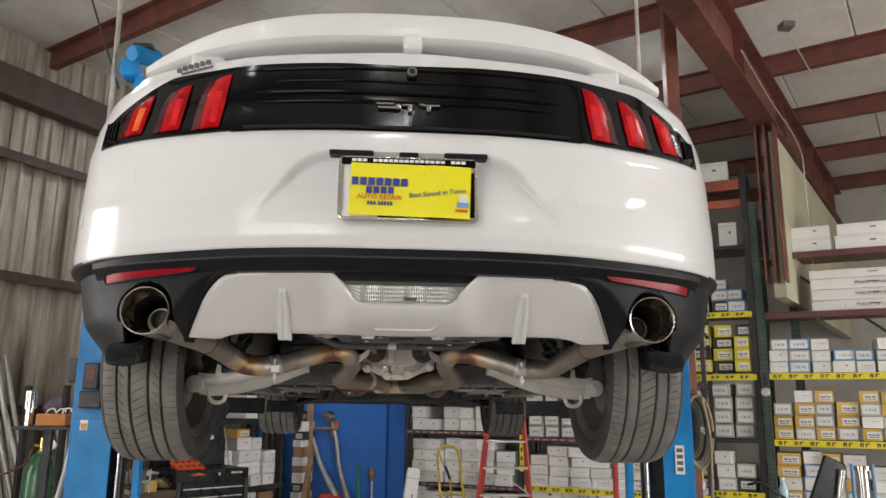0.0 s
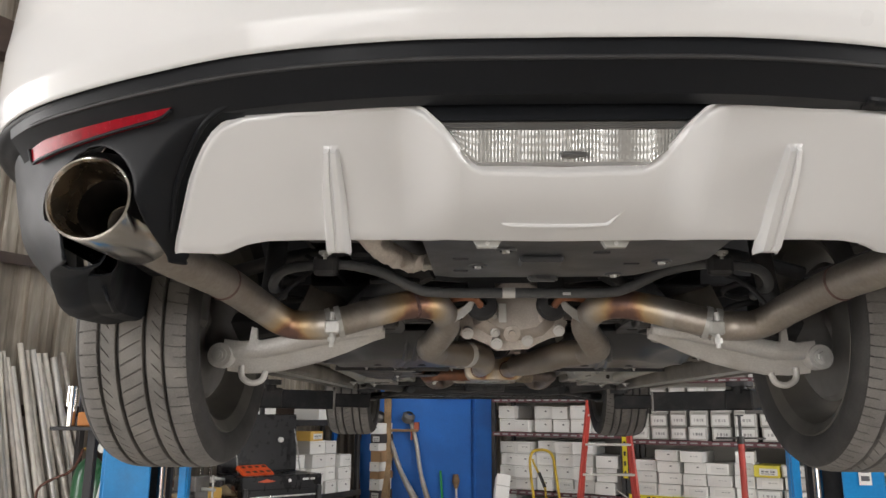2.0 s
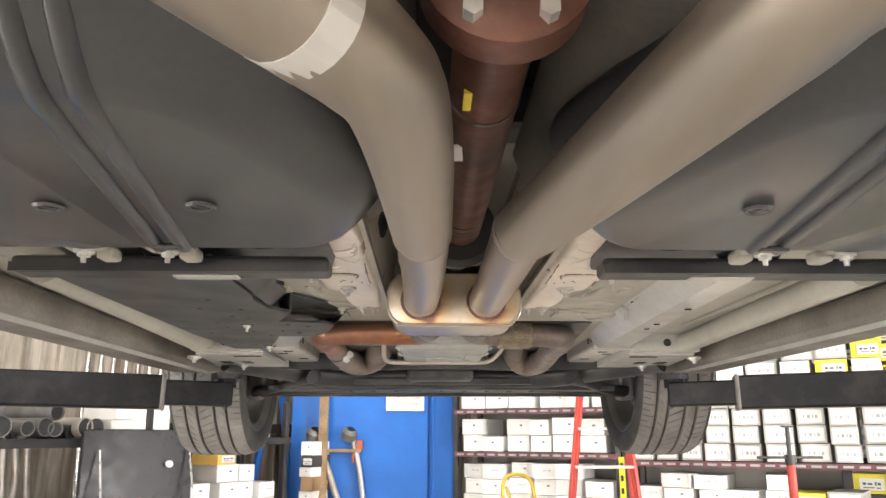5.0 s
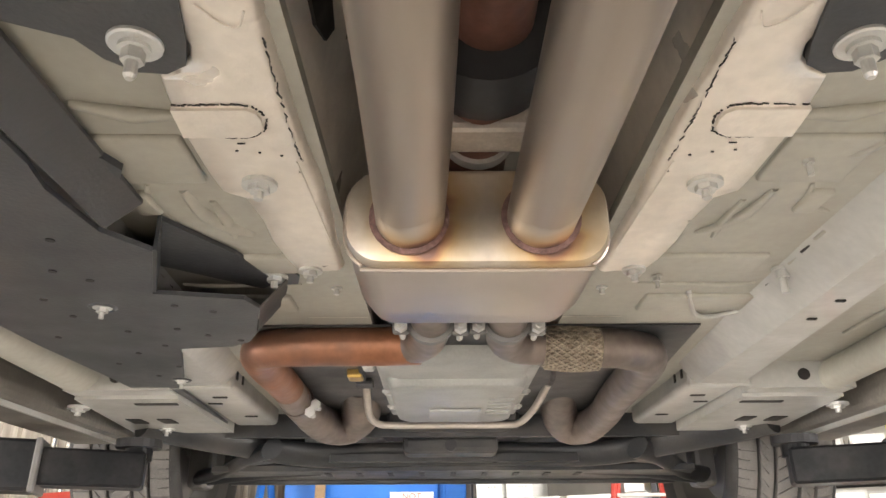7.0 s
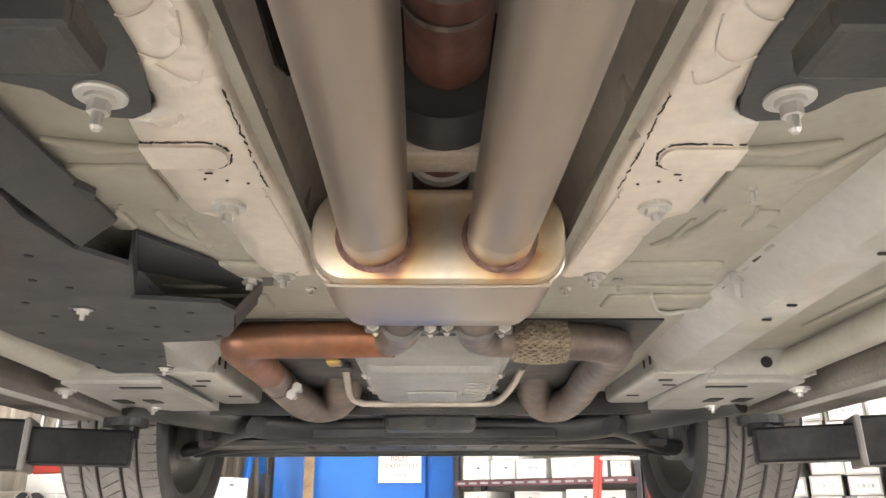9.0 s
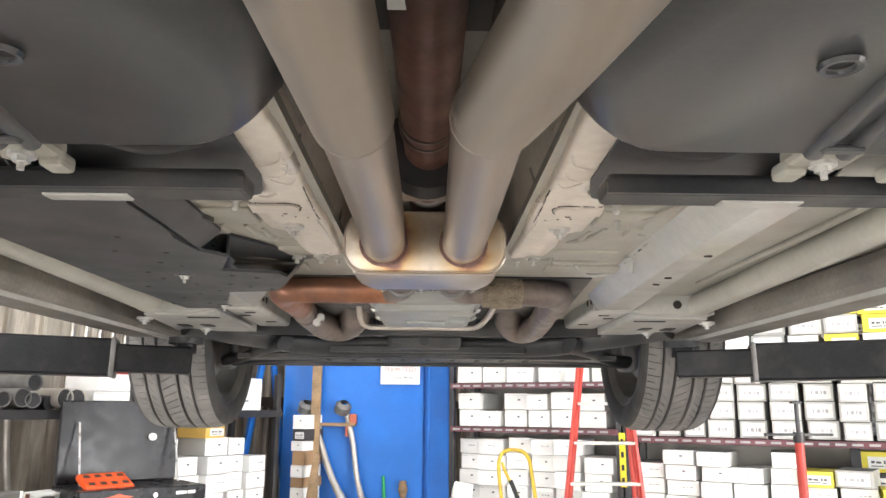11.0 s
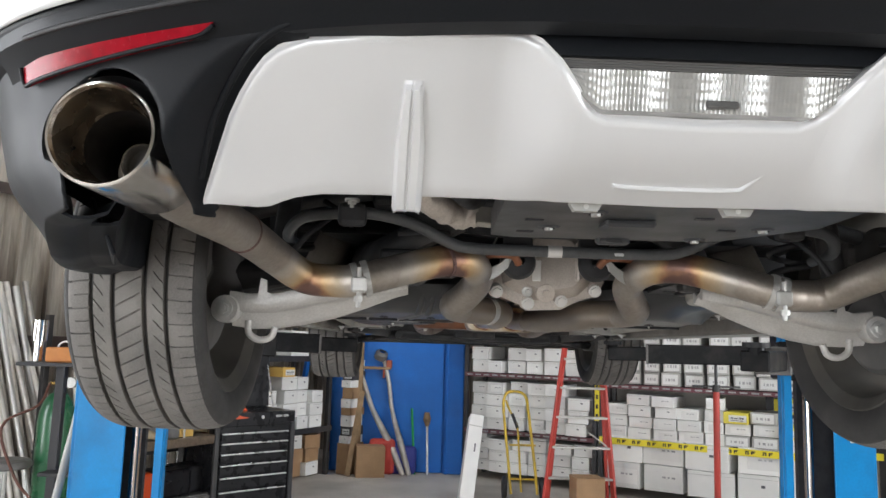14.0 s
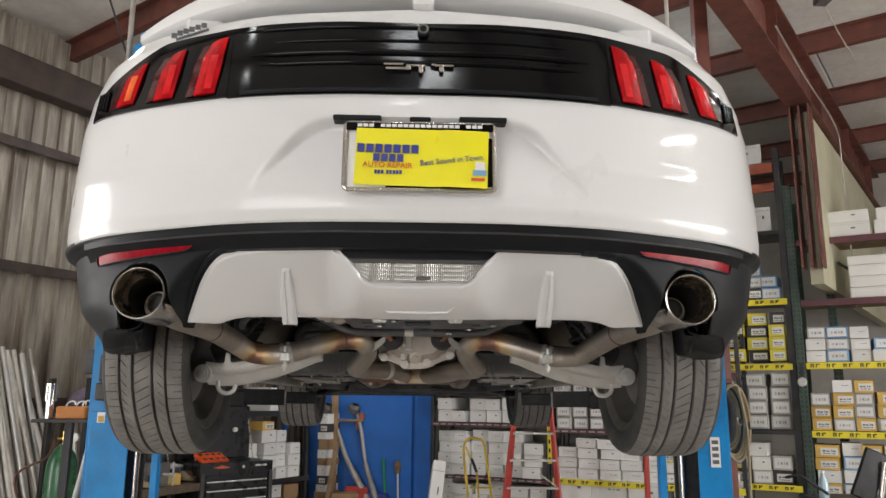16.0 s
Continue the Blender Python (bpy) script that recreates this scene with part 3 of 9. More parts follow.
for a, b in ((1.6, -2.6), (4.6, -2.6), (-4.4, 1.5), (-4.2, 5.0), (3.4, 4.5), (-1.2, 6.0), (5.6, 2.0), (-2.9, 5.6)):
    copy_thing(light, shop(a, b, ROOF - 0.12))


# ---- the two-post lift ----
def lift_column(side):
    cx = -1.71 if side < 0 else 1.627
    m = Matrix.Translation((cx, 3.13, 0)) @ Matrix.Rotation(radians(-8 * side), 4, "Z")
    ob = thing("lift_column", "blue two-post lift column bolted to the concrete floor", "car lift", Matrix.Translation((cx, 3.13, FLOOR)), "posts of the car lift")
    h = 2.60
    s = -side
    for name, c, w in (("outer_plate", (-s * 0.115, -0.20, 0), (0.175, 0.012, h)), ("inner_plate", (s * 0.172, -0.19, 0), (0.036, 0.03, h)),
                       ("side_plate", (-s * 0.205, -0.08, 0), (0.012, 0.25, h)), ("back_plate", (-s * 0.075, 0.05, 0), (0.265, 0.012, h)),
                       ("side_plate", (s * 0.19, -0.16, 0), (0.012, 0.06, h))):
        part(name, cube((c[0], c[1], FLOOR + h / 2), w, m, 0.003), M_LIFT_BLUE, ob)
    part("base_plate", cube((0, 0, FLOOR + 0.012), (0.62, 0.56, 0.024), m, 0.004), M_LIFT_BLUE, ob)
    part("slide_liner", cube((-s * 0.03, 0.018, FLOOR + h / 2), (0.20, 0.05, h - 0.05), m), M_RUBBER_BLACK, ob, "black inside of the column")
    part("cylinder_rod", rod(bmesh.new(), m @ Vector((s * 0.045, -0.08, FLOOR + 0.3)), m @ Vector((s * 0.045, -0.08, 1.5)), 0.022, 20), M_CHROME, ob, "chromed lifting rod")
    part("cylinder", rod(bmesh.new(), m @ Vector((s * 0.045, -0.08, FLOOR)), m @ Vector((s * 0.045, -0.08, FLOOR + 0.55)), 0.04, 20), M_RUBBER_BLACK, ob)
    part("head_plate", cube((0, 0, FLOOR + h + 0.015), (0.56, 0.46, 0.03), m, 0.005), M_LIFT_BLUE, ob)
    for k in range(4):
        a, b = (1 if k % 2 else -1) * 0.27, (1 if k > 1 else -1) * 0.24
        part("bolt", rod(bmesh.new(), m @ Vector((a, b, FLOOR + 0.02)), m @ Vector((a, b, FLOOR + 0.06)), 0.014, 6), M_BOLT, ob)
    part("carriage", cube((s * 0.10, -0.06, 1.60), (0.17, 0.17, 0.26), m, 0.01), M_LIFT_ARM, ob, "black sliding carriage")
    if side < 0:
        # safety lock boxes on the face, a bracket beside them and a worn sticker below
        lock = part("lock_box", cube((-0.115, -0.235, 1.735), (0.085, 0.07, 0.15), m, 0.008, 2), M_FRAME, ob, "black safety lock box")
        part("lock_window", cube((-0.115, -0.272, 1.74), (0.042, 0.004, 0.075), m, 0.002), M_RUST, lock, "brown lock window")
        part("lock_box", cube((-0.105, -0.24, 1.60), (0.125, 0.08, 0.10), m, 0.010, 2), M_FRAME, ob)
        part("side_bracket", cube((-0.235, -0.17, 1.77), (0.05, 0.05, 0.14), m, 0.006), M_FRAME, ob, "dark side bracket")
        part("lower_cover", cube((-0.085, -0.212, FLOOR + 0.70), (0.215, 0.016, 1.38), m, 0.004), M_LIFT_BLUE, ob, "blue cover plate")
        part("decal", cube((-0.135, -0.2215, 1.455), (0.042, 0.003, 0.058), m, 0.001), M_LABEL, ob, "worn warning sticker")
        part("decal", cube((-0.135, -0.2235, 1.447), (0.032, 0.003, 0.034), m, 0.001), M_BOX_AMBER, ob)
    else:
        plate = part("decal", cube((0.125, -0.2085, 1.28), (0.055, 0.004, 0.17), m, 0.001), M_LABEL, ob, "white sticker with dark print bars")
        for k in range(4):
            part("print_bar", cube((0.125, -0.2115, 1.225 + 0.037 * k), (0.036, 0.003, 0.022), m), M_PRINT, plate)
    return ob


def lift_arm(side, tip, root):
    ob = thing("lift_arm", "black telescoping lift arm with a rubber pad under the sill", "lift arm", Matrix.Translation(root), "arms of the car lift")
    r, t = Vector(root), Vector(tip)
    d = (t - r).normalized()
    m = Matrix.Translation(r) @ d.to_track_quat("X", "Z").to_matrix().to_4x4()
    ln = (t - r).length
    part("outer_tube", cube((ln * 0.40, 0, 0), (ln * 0.80, 0.12, 0.095), m, 0.006), M_LIFT_ARM, ob)
    part("inner_tube", cube((ln * 0.80, 0, 0), (ln * 0.44, 0.095, 0.07), m, 0.005), M_LIFT_ARM, ob)
    part("collar", cube((ln * 0.80, 0, 0), (0.012, 0.126, 0.101), m, 0.003), M_STEEL_GREY, ob, "worn bare steel collar")
    part("pivot_block", cube((0.0, 0, 0), (0.2, 0.16, 0.14), m, 0.01), M_LIFT_ARM, ob)
    part("pad_stem", rod(bmesh.new(), t + Vector((0, 0, 0.02)), t + Vector((0, 0, 0.05)), 0.028, 20), M_LIFT_ARM, ob)
    part("pad", rod(bmesh.new(), t + Vector((0, 0, 0.045)), t + Vector((0, 0, 0.062)), 0.045, 24), M_RUBBER_BLACK, ob, "round black rubber pad")
    return ob


for side in (-1, 1):
    lift_column(side)
    lift_arm(side, (side * 0.67, 3.26, 1.572), (side * 1.50, 2.98, 1.585))
    lift_arm(side, (side * 0.83, 1.90, 1.565), (side * 1.53, 2.82, 1.575))


# ---- the car: white two-door coupe, raised ----
AXLE_R, AXLE_F, HUB, TYRE_R = 1.10, 3.85, 1.72, 0.338
ARCH_Z, ARCH_R = 1.85, 0.375
PLAN = [(0, -.035), (.2, -.030), (.38, .0), (.52, .05), (.66, .115), (.765, .182), (.843, .262), (.905, .372), (.945, .512), (.966, .70), (.973, 1.0),
        (.973, 1.35), (.945, 1.7), (.915, 2.2), (.915, 2.7), (.93, 3.2), (.945, 3.6), (.945, 3.95), (.92, 4.3), (.85, 4.5), (.7, 4.63), (.45, 4.70), (.2, 4.73), (0, 4.735)]
plan_line = [(p.x, p.y) for p in glide([(x, y, 0) for x, y in PLAN], 10)]
REAR_X = [p[0] for p in plan_line[:90]]
REAR_Y = [p[1] for p in plan_line[:90]]
NARROW = [(1.60, .93), (1.70, .965), (1.85, .99), (1.95, .998), (2.05, .995), (2.15, .996), (2.25, .996), (2.33, .984), (2.40, .956), (2.46, .912), (2.55, .85)]
LEAN = [(1.60, .10), (1.72, .06), (1.90, .025), (1.96, .0), (2.06, .0), (2.10, .008), (2.2, .022), (2.3, .04), (2.4, .05), (2.44, .07), (2.5, .09)]


def dent(x, z):
    """The hollow round the number plate: deepest under its top ledge."""
    edge = (0.247 + (2.158 - z) * 0.78 - abs(x)) * 0.79
    top = 2.164 - z
    k = max(0.05 - abs(edge - top), 0) / 0.05
    inner = min(edge, top) - k * k * 0.0125
    return 0.030 * smooth01(inner / 0.017) * smooth01((z - 1.985) / 0.15)


def rear_y(x, z):
    """Where the tail's surface stands at x and z."""
    k = abs(x) / lerp(z, NARROW)
    return float(np.interp(k, REAR_X, REAR_Y)) + lerp(z, LEAN) + dent(x, z)


def z_low(y):
    low = lerp(y, [(-.2, 1.93), (.60, 1.93), (.68, 1.80), (.72, 1.72), (1.5, 1.66), (3.4, 1.66), (4.3, 1.66), (4.8, 1.68)])
    for c in (AXLE_R, AXLE_F):
        if abs(y - c) < ARCH_R:
            low = max(low, ARCH_Z + math.sqrt(ARCH_R ** 2 - (y - c) ** 2))
    return low


def z_top(y):
    return lerp(y, [(-.1, 2.43), (.3, 2.47), (1.0, 2.52), (2.2, 2.50), (3.2, 2.47), (3.9, 2.40), (4.4, 2.28), (4.74, 2.12)])


car = thing("car", "white two-door coupe with black tail panel, raised on the blue lift", "car", Matrix.Translation((0, 2.35, HUB - TYRE_R)))

# body side and tail, one skin round the car
levels = 80
body_line = []
for (xa, ya), (xb, yb) in zip(plan_line, plan_line[1:]):
    n = 4 if xb < .62 and ya < 1 else 1
    body_line += [(xa + (xb - xa) * k / n, ya + (yb - ya) * k / n) for k in range(n)]
body_line.append(plan_line[-1])
ring = []
for x, y in body_line:
    col = []
    zl, zt = z_low(y), z_top(y)
    for i in range(levels + 1):
        z = zl + (zt - zl) * i / levels
        w = lerp(z, NARROW)
        rear = smooth01((1.3 - y) / 0.9)
        front = smooth01((y - 3.8) / 0.8)
        yy = y + lerp(z, LEAN) * rear - lerp(z, LEAN) * 0.8 * front
        if y < 0.4:
            yy += dent(x * w, z)
        col.append((x * w, yy, z))
    ring.append(col)
full = [[(-a, b, c) for a, b, c in col] for col in ring[::-1]][:-1] + ring
full = full[len(ring) - 1:] + full[1:len(ring)]
bm = sheet(bmesh.new(), full)
bmesh.ops.remove_doubles(bm, verts=bm.verts, dist=0.0008)
# deck and bonnet
top = []
for (x, y), col in zip(body_line, ring):
    xe, ye, ze = col[-1]
    crown = lerp(y, [(-.1, .006), (.4, .025), (1.0, .03), (3.3, .05), (4.2, .05), (4.7, .02)])
    top.append([(xe * s, ye, ze + crown * (1 - s * s)) for s in np.linspace(-1, 1, 17)])
sheet(bm, top)
bmesh.ops.remove_doubles(bm, verts=bm.verts, dist=0.0008)
body = part("body", bm, M_WHITE, car, "glossy white painted body", smooth=58)
body.modifiers.new("thickness", "SOLIDIFY").thickness = 0.004
# cabin
cab = []
for y, h, w in ((.62, .0, .68), (.95, .13, .66), (1.3, .25, .62), (1.7, .335, .59), (2.1, .36, .57), (2.5, .34, .57), (2.85, .25, .60), (3.2, .10, .66), (3.42, .0, .70)):
    zb = z_top(y) + 0.028
    cab.append([(w * sx, y, zb + h * hz) for sx, hz in ((-1.18, 0), (-1.12, .35), (-1.04, .75), (-.9, .95), (-.5, 1.02), (0, 1.04), (.5, 1.02), (.9, .95), (1.04, .75), (1.12, .35), (1.18, 0))])
part("cabin_glass", sheet(bmesh.new(), cab), M_BLACK_GLOSS, car, "dark tinted cabin glass", smooth=40)
roof = [[Vector(p) + Vector((0, 0, .006)) for p in row[3:8]] for row in cab[2:7]]
part("roof_panel", sheet(bmesh.new(), roof, .004, (0, 0, -1)), M_WHITE, car, smooth=40)

# panels that follow the tail
def tail_panel(x0, x1, low, high, nx, nz, off, thick=0.012, skin=rear_y):
    rows = []
    for i in range(nx + 1):
        x = x0 + (x1 - x0) * i / nx
        zb, zt = low(x), high(x)
        rows.append([(x, skin(x, zb + (zt - zb) * j / nz) - off, zb + (zt - zb) * j / nz) for j in range(nz + 1)])
    return sheet(bmesh.new(), rows, thick)


def panel_low(x):
    return 2.218 + 0.03 * max(0, abs(x) - 0.2) ** 1.4


def panel_high(x):
    return 2.398 + 0.012 * min(1, abs(x) / 0.7)


part("tail_panel", tail_panel(-.4312, .4312, panel_low, panel_high, 60, 10, .006), M_BLACK_GLOSS, car, "gloss black panel between the tail lamps", smooth=30)
for x0, x1, z0, r in ((-.385, .385, 2.322, .0075), (-.365, .365, 2.296, .006), (-.33, .33, 2.352, .004), (-.41, .41, 2.386, .005)):
    pts = [(x, rear_y(x, z0 + .004 * abs(x)) - .006, z0 + .004 * abs(x)) for x in np.linspace(x0, x1, 15)]
    part("panel_ridge", tube(bmesh.new(), pts, [.001] + [r] * 13 + [.001], 10, 4), M_BLACK_GLOSS, car, smooth=60)
part("panel_ledge", tail_panel(-.40, .40, lambda x: panel_low(x) + .004, lambda x: panel_low(x) + .012, 40, 2, .012, .01), M_BLACK_SATIN, car)

for side in (-1, 1):
    def lo(x):
        return panel_low(x) + 0.003

    def hi(x):
        a = abs(x)
        return 2.405 if a < .60 else 2.405 - (a - .60) ** 1.25 * 0.72
    x0, x1 = (.432, .815) if side > 0 else (-.815, -.432)
    lamp = part("tail_lamp", tail_panel(x0, x1, lo, hi, 30, 10, .007), M_BLACK_GLOSS, car, "black smoked tail lamp with three red bars", smooth=30)
    for k, (in0, in1, out0, out1) in enumerate(((.462, .443, .514, .484), (.570, .550, .622, .588), (.680, .656, .732, .688))):
        zb, zt = 2.237 + k * .006, 2.382 - k * .012

        def bar_x(u, v):
            chamfer = smooth01((v - .62) / .38)
            return in0 + (in1 - in0) * v + u * ((out0 - in0) + ((out1 - in1) - (out0 - in0)) * chamfer)
        rows = []
        for i in range(9):
            u = i / 8
            row = []
            for j in range(13):
                v = j / 12
                z = zb + (zt - zb) * v - .010 * u * smooth01((v - .7) / .3)
                x = side * bar_x(u, v)
                bulge = .014 * math.sin(math.pi * min(1, u * .8 + .1)) * (0.45 + 0.55 * math.sin(math.pi * v))
                row.append((x, rear_y(x, z) - .009 - bulge, z))
            rows.append(row)
        bar_ = part("lens_bar", sheet(bmesh.new(), rows, .014), M_RED, lamp, "bright red lens bar", smooth=40)
        # brighter strip: the bar's glow as a colour of its own
        strip = []
        for i in range(5):
            u = .18 + .34 * i / 4
            strip.append([(side * bar_x(u, v), rear_y(side * bar_x(u, v), zb + (zt - zb) * v) - .0105 - .014 * math.sin(math.pi * min(1, u * .8 + .1)) * (0.45 + 0.55 * math.sin(math.pi * v)), zb + (zt - zb) * v) for v in np.linspace(.08, .66, 8)])
        part("light_strip", sheet(bmesh.new(), strip, .003), M_ORANGE_GLOW if side < 0 and k == 2 else M_RED_GLOW, lamp, smooth=40)
        # darker side facet of each bar, falling back to the housing
        facet = []
        for i in range(9):
            v = i / 8
            z = zb + (zt - zb) * v * .9
            x0_, x1_ = side * (bar_x(1, v) + .001), side * (bar_x(1, v) + .022)
            facet.append([(x0_, rear_y(x0_, z) - .013, z), (x1_, rear_y(x1_, z) - .0085, z)])
        part("side_facet", sheet(bmesh.new(), facet, .006), M_RED_DARK, lamp, "dark red side of the bar")
    for k in range(4):
        xr = side * (.768 + .012 * k)
        zr = 2.252 + .006 * k
        pts = [(xr, rear_y(xr, zr + h) - .010, zr + h) for h in (0, .02, .04, .055 - .004 * k)]
        part("corner_rib", tube(bmesh.new(), pts, .0032, 8, 4), M_BLACK_GLOSS, lamp, smooth=60)

# chrome emblem drawn as plain bars, camera, plate lamps
bm = bmesh.new()
for x, z, w, h in ((-.06, 2.290, .045, .005), (-.05, 2.279, .055, .006), (-.005, 2.287, .03, .005), (.028, 2.290, .012, .005), (.05, 2.288, .045, .005), (.0, 2.276, .01, .016), (.045, 2.278, .01, .014), (-.028, 2.282, .01, .014)):
    box(bm, (x, rear_y(x, z) - .012, z), (w, .012, h), None, .002)
part("emblem", bm, M_CHROME, car, "small chrome emblem of plain bars")
part("rear_camera", rod(rod(bmesh.new(), (.004, rear_y(0, 2.378) - .02, 2.376), (.004, rear_y(0, 2.378) + .01, 2.378), .013, 24), (.004, rear_y(0, 2.378) - .022, 2.376), (.004, rear_y(0, 2.378), 2.376), .007, 16), M_BLACK_SATIN, car, "round black reversing camera", smooth=40)
part("camera_ring", lathe(bmesh.new(), [(.0075, -.002), (.0115, -.003), (.0125, 0), (.0125, .004)], Matrix.Translation((.004, rear_y(0, 2.378) - .021, 2.376)) @ pose(0, 0, 0, -90), 24), M_STEEL_GREY, car, smooth=40)
for x in (-.135, .135):
    part("plate_lamp", cube((x, rear_y(0, 2.176) + .006, 2.1585), (.104, .036, .012), pose(0, 0, 0), .004, 2), M_BLACK_SATIN, car, "black plate lamp housing")
part("latch_button", cube((.0, rear_y(0, 2.176) + .008, 2.1585), (.046, .03, .012), None, .004, 2), M_BLACK_SATIN, car)

# number plate frame with a yellow advertising card, script shown as bars
lean_m = pose(0, -.047, 2.064, 86)          # the card leans back a little
rim = [(x, y, 0) for x, y in ((-.150, -.074), (.150, -.074), (.156, -.068), (.156, .068), (.150, .074), (-.150, .074), (-.156, .068), (-.156, -.068))]
bm = bmesh.new()
for (xa, ya, _), (xb, yb, _) in zip(rim, rim[1:] + rim[:1]):
    rod(bm, lean_m @ Vector((xa, ya, .003)), lean_m @ Vector((xb, yb, .003)), .0055, 10)
pl = part("plate_frame", bm, M_CHROME, car, "thin chrome number plate frame", smooth=40)
part("plate_back", cube((0, -.003, -.001), (.306, .142, .004), lean_m, .003), M_LABEL, pl, "pale number plate behind the card")
part("plate_shade", cube((.03, -.066, .003), (.20, .014, .004), lean_m, .002), M_BLACK_GLOSS, pl)
part("plate_shade", cube((.146, -.01, .003), (.012, .11, .004), lean_m, .002), M_BLACK_GLOSS, pl)
part("frame_strip", cube((0, .066, .006), (.312, .018, .008), lean_m, .003), M_BLACK_GLOSS, pl, "black strip with bars of white script")
bm = bmesh.new()
for i in range(22):
    if i not in (3, 18):
        box(bm, (-.126 + i * .0120, .0665, .0105), (.0098, .0068, .001), lean_m)
part("script_print", bm, M_WHITE_INK, pl)
card_m = lean_m @ pose(.004, -.006, .0115, 2.5, 0, -1.6)
rows = [[card_m @ Vector((x, y, .0025 * math.sin(2.2 * x / .138 + .6) + .004 * (abs(y) / .061) ** 3 * (x > .05))) for y in np.linspace(-.062, .062, 9)] for x in np.linspace(-.138, .138, 17)]
card = part("card", sheet(bmesh.new(), rows, .0012), M_YELLOW_CARD, car, "bright yellow card with blue and red print", smooth=40)


def ink(name, x, y, w, h, material):
    part(name, cube((x, y, .0036 + .0025 * math.sin(2.2 * x / .138 + .6)), (w, h, .0012), card_m), material, card)


for i in range(7):
    ink("letter_bar", -.127 + i * .0187, .017, .0150, .0185, M_BLUE_INK)
for i in range(4):
    ink("letter_bar", -.094 + i * .0165, -.003, .0130, .0165, M_BLUE_INK)
words("lettering", "AUTO REPAIR", .0165, card_m @ pose(-.070, -.020, .0046), M_RED_INK, card)
words("lettering", "Best Sound in Town", .0160, card_m @ pose(.062, -.004, .0050, 0, 0, 8.5), M_BLUE_INK, card)
for i in range(8):
    ink("number_bar", -.094 + i * .0068 + (.004 if i > 2 else 0), -.034, .0050, .008, M_BLUE_INK)
ink("picture_patch", .122, -.014, .020, .018, M_LABEL)
ink("picture_patch", .121, -.029, .028, .012, M_BOX_BLUE)
ink("picture_base", .118, -.043, .028, .006, M_RED_INK)
# small dealer script on the deck edge, as bars
bm = bmesh.new()
for i in range(6):
    x = -.60 + i * .0165
    box(bm, (x, rear_y(x, 2.415) - .001, 2.432 - (i == 0) * .002 + i * .0012), (.0125, .003, .012))
for i in range(12):
    x = -.59 + i * .0075
    box(bm, (x, rear_y(x, 2.415) - .001, 2.418 + i * .0006), (.0055, .003, .006))
part("dealer_script", bm, M_PRINT, car, "small grey dealer script as bars")

# rear wing
wing = []
for i in range(49):
    s = -1 + 2 * i / 48
    x = .730 * s
    yb = .015 + .27 * abs(s) ** 2.6
    zc = 2.508 - .024 * abs(s) ** 3.0
    t = .040 * (1 - .68 * abs(s) ** 3)
    wing.append([(x, yb + dy, zc + dz * t) for dy, dz in ((0, .6), (.01, .95), (.06, 1.05), (.15, .8), (.26, .1), (.26, -1.5), (.17, -1.25), (.085, -1.02), (.03, -.95), (.010, -.9), (0, -.7))])
    wing[-1].append(wing[-1][0])
bm = sheet(bmesh.new(), wing)
bmesh.ops.remove_doubles(bm, verts=bm.verts, dist=.0005)
bmesh.ops.holes_fill(bm, edges=[e for e in bm.edges if e.is_boundary])
spoiler = part("spoiler", bm, M_WHITE, car, "white rear wing across the deck", smooth=45)
for x in (-.53, .53):
    part("spoiler_post", cube((x, rear_y(x, 2.43) + .07, 2.458), (.09, .10, .05), None, .012, 2), M_WHITE, spoiler)
part("high_brake_lamp", cube((.004, .035, 2.465), (.05, .06, .045), None, .012, 2), M_WHITE, spoiler)

# lower fascia: black band and corners round the exhaust tips
TIP_X, TIP_Z, TIP_Y = .640, 1.802, .178


def skirt_y(x, z):
    k = abs(x) / lerp(z, NARROW)
    return float(np.interp(k, REAR_X, REAR_Y)) + .055 + (1.935 - z) * .25


part("bumper_band", tail_panel(-.80, .80, lambda x: 1.886 - .0 * x, lambda x: 1.937, 70, 4, .0, .03, lambda x, z: skirt_y(x, z) - .035 * smooth01((z - 1.89) / .02)), M_BLACK_SATIN, car, "matt black lower bumper band", smooth=35)
band = [(x, skirt_y(x, 1.901) - .0015, 1.901) for x in np.linspace(-.37, .37, 25)]
part("band_ridge", tube(bmesh.new(), band, .0042, 8, 3), M_BLACK_SATIN, car, smooth=60)
groove = [(x, skirt_y(x, 1.914) - .0345, 1.9125) for x in np.linspace(-.74, .74, 49)]
part("band_groove", tube(bmesh.new(), groove, .0030, 8, 3), M_RUBBER_BLACK, car, smooth=60)
ledge = []
for k in list(range(80, 0, -1)) + list(range(0, 81)):
    sx = -1 if len(ledge) < 80 else 1
    x, y = plan_line[k]
    y += .055 * smooth01((.9 - y) / .6)
    nx, ny = smooth01((x - .5) / .35), 1 - smooth01((x - .62) / .3)
    ledge.append([(sx * (x * .985 + o * nx), y - o * (.35 + .65 * ny), z) for z, o in ((1.947, .000), (1.946, .020), (1.941, .030), (1.934, .033), (1.927, .030), (1.922, .022), (1.918, .012), (1.908, .004))])
part("bumper_lip", sheet(bmesh.new(), ledge, .006, (0, 1, 0)), M_BLACK_SATIN, car, "rounded black ledge", smooth=50)
EDGE = [(.554, 1.741), (.530, 1.776), (.500, 1.819), (.484, 1.838), (.468, 1.854), (.452, 1.866), (.436, 1.875), (.405, 1.883), (.35, 1.888)]


def edge_x(z):
    return float(np.interp(z, [p[1] for p in EDGE], [p[0] for p in EDGE]))


